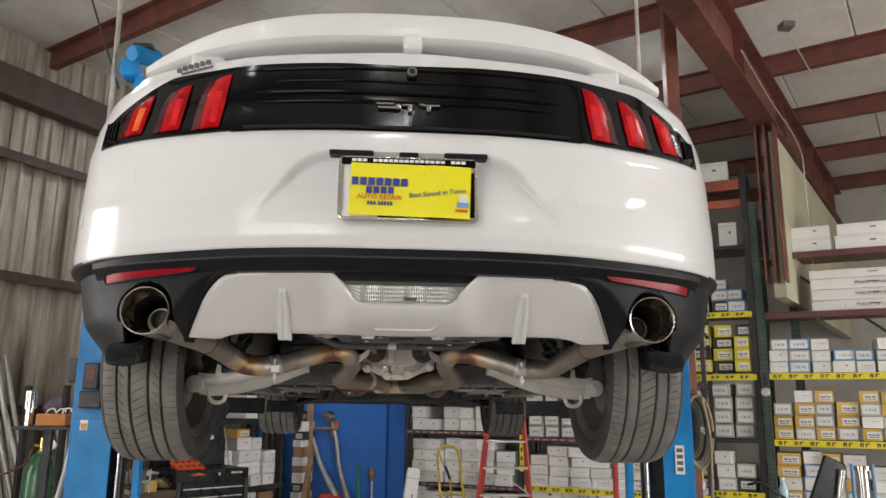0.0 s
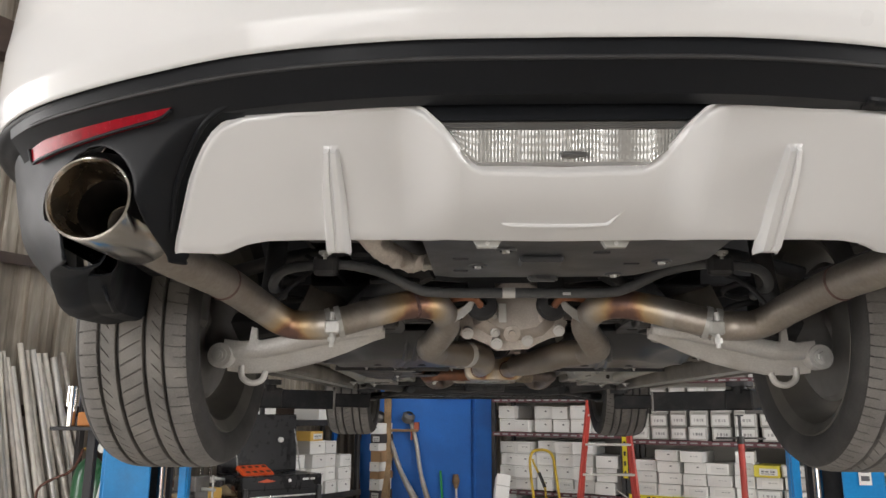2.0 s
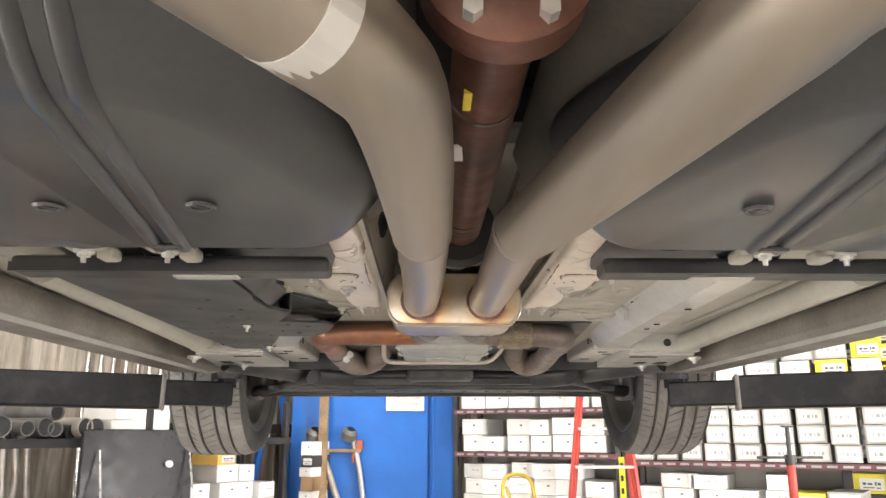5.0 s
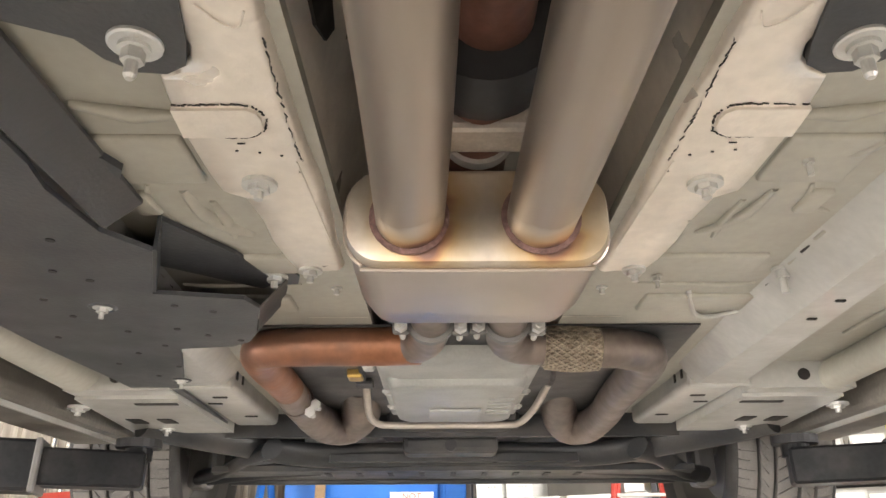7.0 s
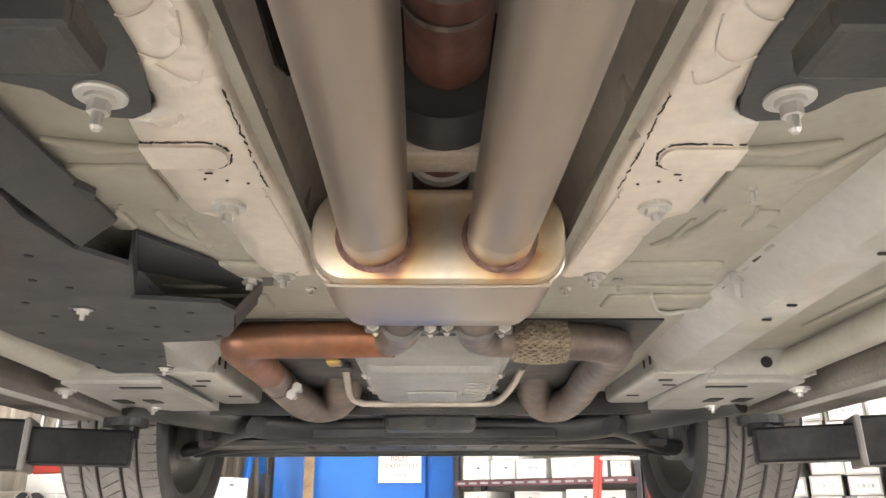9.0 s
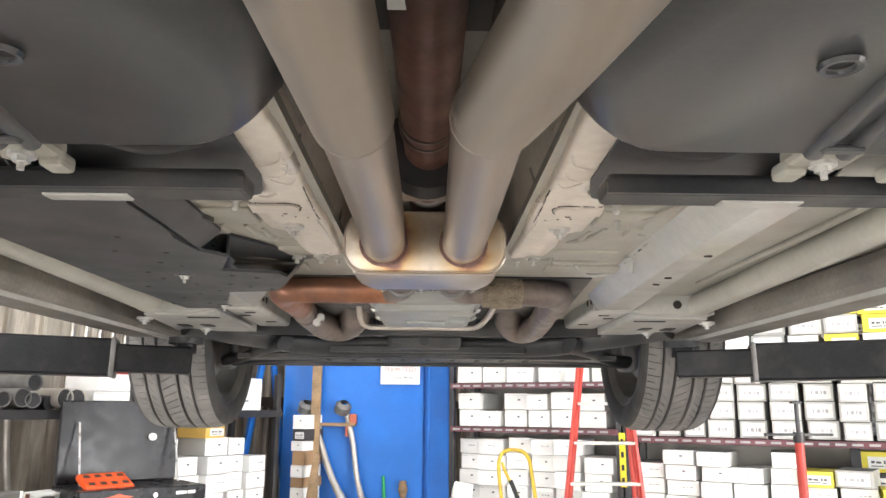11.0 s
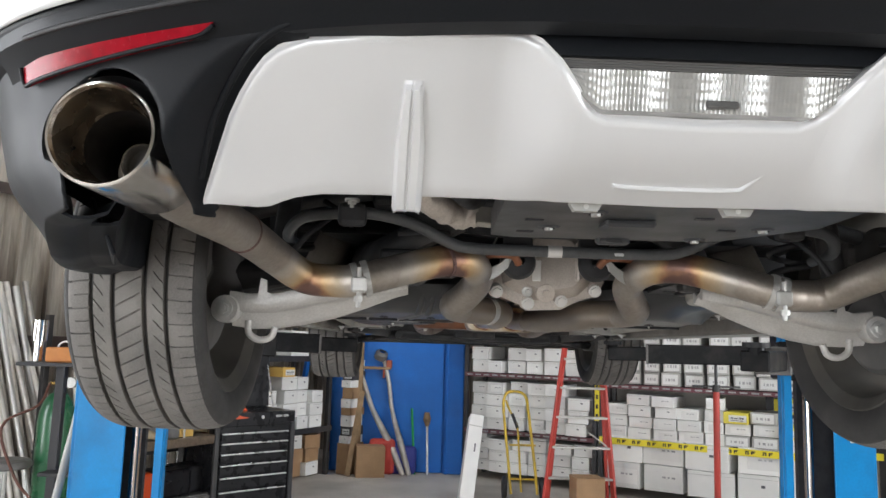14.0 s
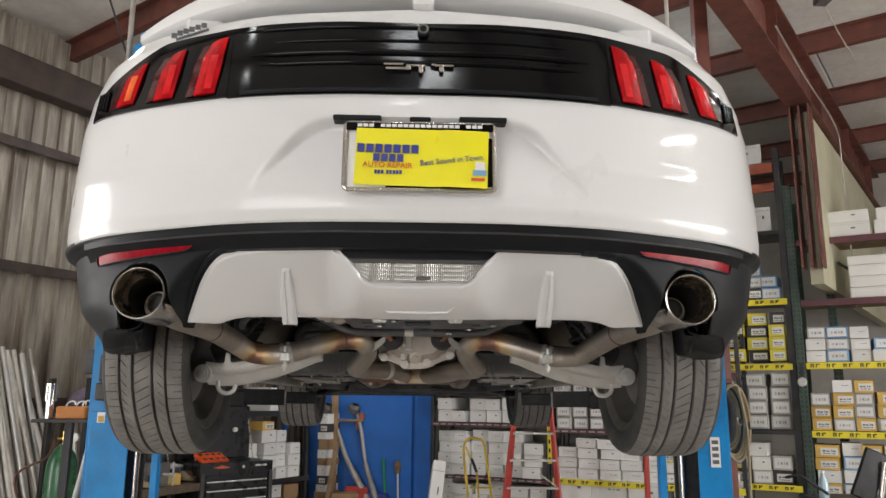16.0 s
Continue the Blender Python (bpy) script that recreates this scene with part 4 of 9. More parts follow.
def corner_y(x, z, y):
    """The corner's skin: it leaves the diffuser's edge and sweeps out to the bumper's line."""
    far = y + .055 * smooth01((.9 - y) / .6) + (1.935 - z) * .22 * smooth01((.9 - y) / .6)
    near = .100 + (1.898 - z) * 1.2 + .25 * max(0, x - .42) ** 1.3
    u = smooth01((x - edge_x(z)) / .055) if z < 1.888 else 1.0
    u = max(u, smooth01((z - 1.872) / .02))
    return near + (far - near) * u


for side in (-1, 1):
    # smooth skin from the diffuser's edge round to the wheel arch, cut out for the tip
    line = []
    for (xa, ya), (xb, yb) in zip(plan_line[16:93], plan_line[17:94]):
        n = max(1, int(math.hypot(xb - xa, yb - ya) / .0055))
        line += [(xa + (xb - xa) * k / n, ya + (yb - ya) * k / n) for k in range(n)]
    hole, bm, cols = .073, bmesh.new(), []
    for x, y in line:
        if y > .78 or x < .36:
            continue
        low = 1.735 if x < .70 else lerp(y, [(.1, 1.735), (.25, 1.728), (.38, 1.698), (.5, 1.690), (.75, 1.698)])
        col = []
        for j in range(44):
            z = low + (1.925 - low) * j / 43
            w = lerp(z, NARROW)
            w *= 1 - .05 * smooth01((1.80 - z) / .1) * smooth01((x - .7) / .1)
            px, pz = x * w, z
            dx, dz = px - TIP_X, pz - TIP_Z
            d = math.hypot(dx, dz)
            inside = d < hole or (dz < 0 and abs(dx) < hole)
            if inside and dz >= 0 and d > hole - .0062:
                px, pz, inside = TIP_X + dx / d * hole, TIP_Z + dz / d * hole, False
            elif inside and dz < 0 and abs(dx) > hole - .0058:
                px, inside = TIP_X + math.copysign(hole, dx), False
            if px < edge_x(pz) - .012 and pz < 1.884:
                inside = True
            col.append(None if inside else bm.verts.new((side * px, corner_y(px, pz, y), pz)))
        cols.append(col)
    for a, b in zip(cols, cols[1:]):
        for j in range(43):
            q = (a[j], a[j + 1], b[j + 1], b[j])
            if None not in q:
                bm.faces.new(q)
            elif sum(v is None for v in q) == 1:
                bm.faces.new([v for v in q if v is not None])
    c = part("bumper_corner", bm, M_BLACK_SATIN, car, "matt black bumper corner", smooth=60)
    c.modifiers.new("thickness", "SOLIDIFY").thickness = -.004 * side
    # fine ridge that follows the diffuser's shoulder
    ridge = []
    for x, z in ((.548, 1.772), (.523, 1.815), (.502, 1.842), (.478, 1.866), (.455, 1.880), (.43, 1.890), (.40, 1.896), (.36, 1.899)):
        ridge.append((side * x, (corner_y(x, z, float(np.interp(x / lerp(z, NARROW), REAR_X, REAR_Y))) if x > .44 else skirt_y(x, z)) - .001, z))
    part("shoulder_ridge", tube(bmesh.new(), ridge, .004, 8, 5), M_BLACK_SATIN, c, smooth=60)
    # rolled lower lip, inner wall and a vane inside the open corner
    lip = []
    for k in range(52, 92):
        x, y = plan_line[k]
        if x < .735:
            continue
        zb = lerp(y, [(.1, 1.735), (.25, 1.728), (.38, 1.698), (.5, 1.690), (.75, 1.698)])
        f = .055 * smooth01((.8 - y) / .5) + (1.935 - zb) * .22 * smooth01((.9 - y) / .6)
        w = lerp(zb, NARROW) * (1 - .05 * smooth01((1.80 - zb) / .1) * smooth01((x - .7) / .1))
        lip.append([(side * (x * w - d), y + f + d * .35, zb + h) for d, h in ((0, 0), (.012, -.005), (.03, -.004), (.05, .004), (.058, .02))])
    pod = [[(Vector(r[3]) + Vector((-side * d, .006 * j, h))) for j, (d, h) in enumerate(((0, 0), (.012, .001), (.022, .002), (.030, .006), (.034, .02), (.036, .06), (.038, .10)))] for r in lip if r[0][1] > .36]
    part("corner_base", sheet(bmesh.new(), pod, .004, (0, 0, 1)), M_BLACK_SATIN, c, smooth=35)
    part("corner_lip", sheet(bmesh.new(), lip, .004, (0, 0, 1)), M_BLACK_SATIN, c, smooth=40)
    # black sheet added inside, so the open corner reads as shaded
    part("corner_roof", slab(bmesh.new(), [(side * .60, .36), (side * .74, .34), (side * .83, .45), (side * .87, .70), (side * .87, .80), (side * .60, .80)], 1.80, 1.806), M_RUBBER_BLACK, c)
    vm = Matrix.Translation((side * .765, .50, 1.735)) @ pose(0, 0, 0, 0, side * 24, side * -22)
    part("corner_vane", cube((0, 0, 0), (.006, .16, .085), vm, .002), M_BLACK_SATIN, c)
    # black sheet added over the tip, behind the cut-out, for the gap's shade
    hood = [[(side * (TIP_X + r * math.cos(a)), y, TIP_Z + r * math.sin(a)) for y, r in ((.20, .0738), (.26, .0735), (.33, .070), (.36, .052))] for a in np.linspace(-.35, math.pi + .35, 28)]
    part("tip_hood", sheet(bmesh.new(), hood), M_RUBBER_BLACK, c, smooth=60)
    # red reflector
    rows = []
    for i in range(21):
        x = .50 + .262 * i / 20
        zt = 1.918 - .024 * (i / 20) ** 1.6
        zb = lerp(i / 20, [(0, 1.897), (.06, 1.889), (1, 1.876)])
        zb = min(zb, zt - .004)
        rows.append([(side * x, skirt_y(x, z) - .0135, z) for z in np.linspace(zb, zt, 4)])
    refl = part("reflector", sheet(bmesh.new(), rows, .012), M_REFLECTOR, car, "slim red bumper reflector", smooth=30)
    rimline = [tuple(Vector(r[0]) + Vector((0, .0005, -.0022))) for r in rows] + [tuple(Vector(rows[-1][-1]) + Vector((side * .004, .001, .0)))]
    part("reflector_rim", tube(bmesh.new(), rimline, .0024, 8, 3), M_BLACK_SATIN, refl, smooth=60)
    # exhaust tip: rolled lip, outer and inner wall
    m = Matrix.Translation((side * TIP_X, TIP_Y, TIP_Z)) @ pose(0, 0, 0, -90)
    tip = part("exhaust_tip", lathe(bmesh.new(), [(.054, .004), (.0565, -.001), (.0595, 0), (.0605, .004), (.060, .05), (.060, .17), (.045, .20)], m, 48), M_CHROME, car, "large polished exhaust tip", smooth=35)
    part("inner_wall", lathe(bmesh.new(), [(.0555, .002), (.0525, .02), (.047, .05), (.0455, .062)], m, 48), M_TIP_IN, tip, smooth=35)
    part("pipe_bore", lathe(bmesh.new(), [(.0458, .060), (.044, .12), (.043, .30), (.0, .30)], m, 32), M_SOOT_BLACK, tip, "sooty inside of the pipe", smooth=35)
    om = Matrix.Translation((side * (TIP_X - .017), TIP_Y, TIP_Z - .014)) @ pose(0, 0, 0, -90)
    ring_ = part("outlet_ring", lathe(bmesh.new(), [(.0228, .079), (.0238, .0775), (.0248, .079), (.0248, .11), (.0228, .11)], om, 28, True), M_CHROME, tip, "thin bright inner pipe rim", smooth=35)
    part("outlet_bore", lathe(bmesh.new(), [(.0229, .082), (.0229, .10), (.0, .10)], om, 28), M_SOOT_BLACK, ring_, smooth=35)

# satin white diffuser with two fins
DIFF = [(-.554, 1.746, 1.749), (-.530, 1.7445, 1.784), (-.500, 1.743, 1.827), (-.484, 1.742, 1.845), (-.468, 1.743, 1.860), (-.452, 1.748, 1.872), (-.436, 1.752, 1.880), (-.405, 1.756, 1.888), (-.35, 1.757, 1.893), (-.22, 1.757, 1.899), (-.205, 1.757, 1.898), (-.190, 1.756, 1.894), (-.172, 1.755, 1.884),
        (-.150, 1.755, 1.864), (-.128, 1.754, 1.840), (-.116, 1.754, 1.830), (-.100, 1.754, 1.824), (0, 1.753, 1.822)]
DIFF = DIFF + [(-x, a, b) for x, a, b in DIFF[-2::-1]]


def diff_y(x, z):
    bulge = .058 * smooth01((.215 - abs(x)) / .09) * smooth01((z - 1.735) / .06)
    return .066 + (1.898 - z) * 1.2 + .25 * max(0, abs(x) - .42) ** 1.3 - bulge


rows = []
xs = sorted(set([d[0] for d in DIFF] + list(np.linspace(-.553, .553, 150))))
low_line, high_line = [(d[0], d[1]) for d in DIFF], [(d[0], d[2]) for d in DIFF]
for x in xs:
    zb, zt = lerp(x, low_line), lerp(x, high_line)
    slope = (lerp(x + .006, high_line) - lerp(x - .006, high_line)) / .012
    row = []
    for v in (0, .015, .04, .08, .16, .3, .45, .6, .72, .80, .86, .90, .93, .95, .965, .98, .99, 1):
        z = zb + (zt - zb) * v
        near = (zt - z) / math.sqrt(1 + slope * slope)
        # a rounded shoulder runs round the upper edge, a tighter one along the foot
        edge = .013 * (1 - smooth01(near / .0115)) + .007 * (1 - smooth01((z - zb) / .008))
        row.append((x, diff_y(x, z) + edge, z))
    rows.append(row)
diffuser = part("diffuser", sheet(bmesh.new(), rows, .014, (0, .9, .3)), M_SILVER_WHITE, car, "satin silver-white diffuser", smooth=60)
bm = bmesh.new()
tube(bm, [(-.075, diff_y(-.07, 1.77) + .004, 1.772), (-.058, diff_y(0, 1.767) + .002, 1.7675), (.055, diff_y(0, 1.767) + .002, 1.7675), (.078, diff_y(.078, 1.772) + .002, 1.774), (.105, diff_y(.1, 1.80) + .004, 1.800)], [.002, .0058, .0058, .0055, .002], 10, 6, flat=.6)
part("step_line", bm, M_SILVER_WHITE, diffuser, smooth=60)
for side in (-1, 1):
    rows = []
    for z in (1.740, 1.7415, 1.745, 1.77, 1.80, 1.825, 1.843, 1.850, 1.854):
        x = side * (.297 + (1.854 - z) * .07)
        rise = smooth01((1.856 - z) / .02) * (1 if z > 1.744 else .8)
        wide = (.60 + .40 * smooth01((1.858 - z) / .07)) * (1 if z > 1.744 else .9)
        rows.append([(x + a * wide, diff_y(x, z) - b * rise, z) for a, b in ((-.0175, -.001), (-.0150, .010), (-.0115, .0200), (-.0026, .0225), (-.0009, .018), (.0009, .018), (.0026, .0225), (.0115, .0200), (.0150, .010), (.0175, -.001))])
    part("fin", sheet(bmesh.new(), rows, .012), M_SILVER_WHITE, diffuser, smooth=30)
# ribbed reversing lamp between the diffuser's shoulders
rows = []
for i in range(141):
    x = -.152 + .304 * i / 140
    zb = lerp(abs(x), [(0, 1.823), (.108, 1.823), (.128, 1.836), (.152, 1.862)])
    rib = .0016 * (i % 2) * (.6 + .4 * math.sin(x * 60))
    rows.append([(x, .084 - rib - .0006 * (j % 3 == 1) + (1.872 - z) * .25, z) for j, z in enumerate(np.linspace(zb, 1.8615, 13))])
rev = part("reversing_lamp", sheet(bmesh.new(), rows, .02), M_LENS, car, "clear ribbed reversing lamp")
rows = [[(x, .0835 - .0007 * (j % 2) + (1.872 - z) * .25, z) for j, z in enumerate(np.linspace(1.862, 1.872, 9))] for x in np.linspace(-.152, .152, 20)]
part("lens_top", sheet(bmesh.new(), rows, .02), M_LENS_DARK, rev, "darker upper edge of the lamp")
part("bulb_shade", cube((.012, .088, 1.830), (.034, .004, .008), None, .002), M_LENS_DARK, rev)
part("lamp_bezel", tail_panel(-.188, .188, lambda x: 1.871 + max(0, abs(x) - .155) * .7, lambda x: 1.90, 30, 2, 0, .05, lambda x, z: .076), M_BLACK_SATIN, car)


# ---- wheels ----
def build_wheel(side):
    """A wheel at the origin, its axle along x, its outer face towards +x."""
    m = pose(0, 0, 0, 0, 90, 0)                 # z of the profile becomes x
    ob = part("wheel", lathe(bmesh.new(), [(.252, -.118), (.258, -.112), (.244, -.10), (.232, -.08), (.222, .0), (.226, .06), (.240, .10), (.256, .112), (.250, .118), (.236, .104), (.215, .05), (.212, -.05), (.226, -.10)], m, 64, True), M_BARREL, None, "dark alloy wheel with a dusty all-season tyre", smooth=35)
    half = .128
    # carcass with rounded shoulders and sidewalls
    prof = [(.245, -.105), (.262, -.122), (.295, -.130), (.318, -.126), (TYRE_R - .012, -.116), (TYRE_R - .0125, -.1), (TYRE_R - .0125, .1), (TYRE_R - .012, .116), (.318, .126), (.295, .130), (.262, .122), (.245, .105)]
    part("tyre", lathe(bmesh.new(), prof, m, 96), M_TYRE, ob, "dusty black tyre", smooth=50)
    # five ribs: shoulders with fine cross cuts, slanted cuts on the inner ribs
    ribs = ((-.117, -.073, .006, 0.0, 1.0, 92), (-.064, -.034, .050, 0.0, .62, 70), (-.024, .024, -.040, .12, .88, 70), (.034, .064, .055, .38, 1.0, 70), (.073, .117, -.008, 0.0, 1.0, 84))
    for n, (x0, x1, slant, cut0, cut1, pitch) in enumerate(ribs):
        bm = bmesh.new()
        rings = []
        for k in range(pitch):
            step = 2 * math.pi / pitch
            a0 = step * (k + .37 * n)
            short = n in (0, 4) and k % 2
            for f, low in ((0.0, 0), (.86, 0), (.885, 1), (.965, 1)):
                row = []
                for j in range(9):
                    v = j / 8
                    x = x0 + (x1 - x0) * v
                    a = a0 + step * f + slant * (v - .5) * 2
                    on = cut0 <= v <= (cut0 + (cut1 - cut0) * .55 if short else cut1)
                    r = TYRE_R - .0005 - .0045 * (low and on) - (.0095 * (abs(x) / .112) ** 6 if abs(x) > .07 else 0) - (.0012 if v in (0, 1) else 0) - (.0016 if n == 0 and j == 3 else 0)
                    row.append(bm.verts.new((x, r * math.cos(a), r * math.sin(a))))
                # walls down to the groove
                base0 = bm.verts.new((x0 - .001, (TYRE_R - .0135) * math.cos(a0 + step * f - slant), (TYRE_R - .0135) * math.sin(a0 + step * f - slant)))
                base1 = bm.verts.new((x1 + .001, (TYRE_R - .0135) * math.cos(a0 + step * f + slant), (TYRE_R - .0135) * math.sin(a0 + step * f + slant)))
                rings.append([base0, *row, base1])
        for a, b in zip(rings, rings[1:] + rings[:1]):
            for j in range(10):
                bm.faces.new((a[j], a[j + 1], b[j + 1], b[j]))
        part("tread_rib", bm, M_TREAD, ob, smooth=32)
    part("brake_disc", lathe(bmesh.new(), [(.0, -.045), (.165, -.045), (.165, -.020), (.0, -.020)], m, 48), M_BROWN_STEEL, ob, "brown brake disc", smooth=35)
    part("disc_shield", lathe(bmesh.new(), [(.05, -.062), (.16, -.060), (.172, -.05)], m, 48), M_STEEL_GREY, ob, smooth=35)
    part("hub", lathe(bmesh.new(), [(.0, -.10), (.045, -.10), (.06, -.05), (.07, .07), (.03, .09), (.0, .09)], m, 32), M_STEEL_GREY, ob, smooth=35)
    for k in range(5):
        r = Matrix.Rotation(2 * math.pi * k / 5, 4, "X")
        b = bmesh.new()
        for d in (-.022, .022):
            box(b, (.085, d * 1.6, .14), (.03, .024, .17), r @ pose(0, 0, 0, d * 300, 0, 0), .005)
        part("spoke", b, M_RIM, ob)
    part("caliper", cube((-.035, .12, .07), (.09, .10, .16), None, .02, 2), M_STEEL_GREY, ob)
    return local(ob)


wheel = build_wheel(1)
wheels = [(wheel, Matrix.Translation((.828, AXLE_R, HUB)))]
wheel.matrix_basis = wheels[0][1]
made = [wheel]
for m in (Matrix.Translation((-.828, AXLE_R, HUB)) @ Matrix.Rotation(math.pi, 4, "Z"), Matrix.Translation((.795, AXLE_F, HUB)) @ Matrix.Rotation(1.0, 4, "X"), Matrix.Translation((-.795, AXLE_F, HUB)) @ Matrix.Rotation(math.pi, 4, "Z") @ Matrix.Rotation(1.7, 4, "X")):
    made.append(copy_thing(wheel, m))


# ---- under the car ----
def bolt(parent, at, r=.013, way=(0, -.35, -.94), name="bolt", washer=1.7):
    at, w = Vector(at), Vector(way).normalized()
    bm = rod(bmesh.new(), at - w * .004, at + w * .003, r * washer, 20)
    rod(bm, at, at + w * .011, r, 6)
    rod(bm, at + w * .010, at + w * .013, r * .55, 10)
    return part(name, bm, M_BOLT, parent)


def stud(parent, at, r=.008):
    at = Vector(at)
    bm = rod(bmesh.new(), at + Vector((0, 0, .004)), at + Vector((0, 0, -.001)), r * 1.75, 18)
    rod(bm, at, at + Vector((0, 0, -.006)), r * 1.1, 6)
    rod(bm, at, at + Vector((0, 0, -.013)), r * .5, 8)
    return part("stud", bm, M_BOLT, parent)


# floor, tunnel and wheel wells
FLOOR_Z = 1.712
for side in (-1, 1):
    floor_pan = part("floor_pan", slab(bmesh.new(), [(side * .13, 1.80), (side * .87, 1.80), (side * .87, 3.42), (side * .30, 3.42), (side * .13, 3.1)], FLOOR_Z, FLOOR_Z + .012), M_FLOORPAN, car, "primed grey-green floor pan")
    # pressed ridges, cross ribs and shallow trays of the pan
    for pts, r in ((((.30, 2.145), (.26, 2.158), (.225, 2.160)), .013), (((.335, 2.12), (.318, 2.18), (.300, 2.215), (.285, 2.222)), .010), (((.262, 2.283), (.256, 2.33), (.238, 2.362), (.222, 2.38)), .010),
                   (((.242, 2.304), (.240, 2.35), (.243, 2.39)), .008), (((.290, 2.272), (.305, 2.31), (.332, 2.33)), .006), (((.42, 2.05), (.41, 2.25), (.405, 2.36)), .012), (((.56, 1.95), (.565, 2.3), (.56, 2.75)), .014), (((.67, 1.95), (.675, 2.4), (.67, 3.0)), .012), (((.20, 2.53), (.30, 2.535), (.34, 2.53)), .008)):
        part("pressed_rib", tube(bmesh.new(), [(side * x, y, FLOOR_Z + .001) for x, y in pts], [r * .5] + [r] * (len(pts) - 2) + [r * .5], 10, 6, flat=.62), M_FLOORPAN, floor_pan, smooth=60)
    for x, y, sx, sy in ((.272, 2.225, .075, .075), (.305, 2.305, .022, .045), (.255, 2.46, .13, .05), (.30, 2.60, .16, .06)):
        part("pressed_tray", cube((side * x, y, FLOOR_Z - .0005), (sx, sy, .009), None, .004, 3), M_FLOORPAN, floor_pan, smooth=40)
    for k in range(12):
        y = 2.38 + .035 * k
        part("seam_blob", cube((side * (.348 + .02 * k / 12), y, FLOOR_Z - .002), (.007, .024, .006), pose(0, 0, 0), .002, 2), M_SOOT_BLACK if k % 3 == 1 else M_FLOORPAN, floor_pan)
    part("sill", cube((side * .80, 2.50, 1.680), (.15, 1.9, .06), None, .012, 2), M_PRIMER_DARK, car, "primed sill flange")
    part("pinch_weld", cube((side * .745, 2.50, 1.656), (.006, 1.9, .03)), M_RAIL, car)
    part("outer_beam", tube(bmesh.new(), [(side * .60, 2.05, 1.700), (side * .615, 2.5, 1.698), (side * .63, 2.93, 1.694)], .035, 14, 6, flat=.75), M_FLOORPAN, car, "pressed beam along the floor's edge", smooth=60)
    # black fill for the shaded well above the suspension, wheel arch liners
    liner = [[(side * x, AXLE_R + .40 * math.cos(a), ARCH_Z + .40 * math.sin(a)) for x in (.60, .75, .93)] for a in np.linspace(-.35, math.pi - .42, 24)]
    part("arch_liner", sheet(bmesh.new(), liner, .006, (0, 0, .5)), M_RUBBER_BLACK, car, "black felt wheel arch liner", smooth=60)
    liner = [[(side * x, AXLE_F + .39 * math.cos(a), ARCH_Z - .02 + .40 * math.sin(a)) for x in (.48, .70, .93)] for a in np.linspace(-.3, math.pi + .3, 24)]
    part("arch_liner", sheet(bmesh.new(), liner, .006, (0, 0, .5)), M_RUBBER_BLACK, car, "black felt wheel arch liner", smooth=60)
    part("well_wall", cube((side * .505, 1.15, 2.02), (.012, 1.0, .20)), M_RUBBER_BLACK, car)
# black sheets fill the body's hollows, where only shade would show
part("rear_floor", cube((0, 1.08, 2.06), (1.04, 1.48, .02)), M_FRAME, car, "boot floor underside, blackened for the shade there")
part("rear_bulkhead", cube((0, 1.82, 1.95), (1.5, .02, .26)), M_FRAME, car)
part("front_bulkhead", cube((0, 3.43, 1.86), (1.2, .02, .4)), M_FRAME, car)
part("engine_block", cube((0, 3.62, 1.87), (.42, .38, .34), None, .03), M_FRAME, car)
part("tail_beam", cube((0, .34, 1.845), (1.05, .09, .10), None, .012), M_FRAME, car, "black bumper beam")
tunnel = [[(x, y, z) for x, z in ((-.145, 1.715), (-.125, 1.79), (-.095, 1.88), (.095, 1.88), (.125, 1.79), (.145, 1.715))] for y in (1.25, 2.2, 3.3)]
part("tunnel", sheet(bmesh.new(), tunnel, .004, (0, 0, 1)), M_FLOORPAN, car, "primed transmission tunnel", smooth=30)


# crumpled foil shields on both sides of the tunnel
SHIELD_EDGE = [(1.80, .203), (2.02, .203), (2.05, .194), (2.07, .191), (2.085, .195), (2.097, .207), (2.103, .220), (2.12, .2225), (2.136, .224), (2.187, .227), (2.24, .2265), (2.268, .2245), (2.282, .208), (2.31, .205), (2.335, .2025), (2.385, .2035), (2.43, .199), (2.467, .192)]


def shield(side, label):
    rows = []
    ys = sorted(set([p[0] for p in SHIELD_EDGE] + [round(y, 3) for y in np.arange(1.80, 2.468, .008)]))
    for y in ys:
        out = lerp(y, SHIELD_EDGE)
        fold = .143 + .002 * math.sin(y * 19 + side)
        row = []
        for k, (x, z) in enumerate(((out, 1.7065), (out - .0025, 1.7035), (out * .6 + fold * .4, 1.7035), (out * .3 + fold * .7, 1.7035), (fold + .010, 1.7035), (fold + .005, 1.7036), (fold + .001, 1.7045), (fold - .002, 1.708), (fold - .006, 1.716), (.130, 1.742), (.123, 1.765), (.112, 1.81), (.098, 1.862))):
            ripple = .0013 * math.sin(y * 330 + 2 * side) * (.4 + noise.noise(Vector((y * 12, side, 2)))) if k in (4, 5, 6, 7) else 0.0
            ripple += .0012 * noise.noise(Vector((x * 26, y * 18, side * 3))) + .0007 * noise.noise(Vector((x * 90, y * 70, side)))
            row.append((side * (x + ripple * .5), y, z + ripple))
        rows.append(row)
    return part("heat_shield", sheet(bmesh.new(), rows, .002, (0, 0, 1)), M_SHIELD, car, label, smooth=60)


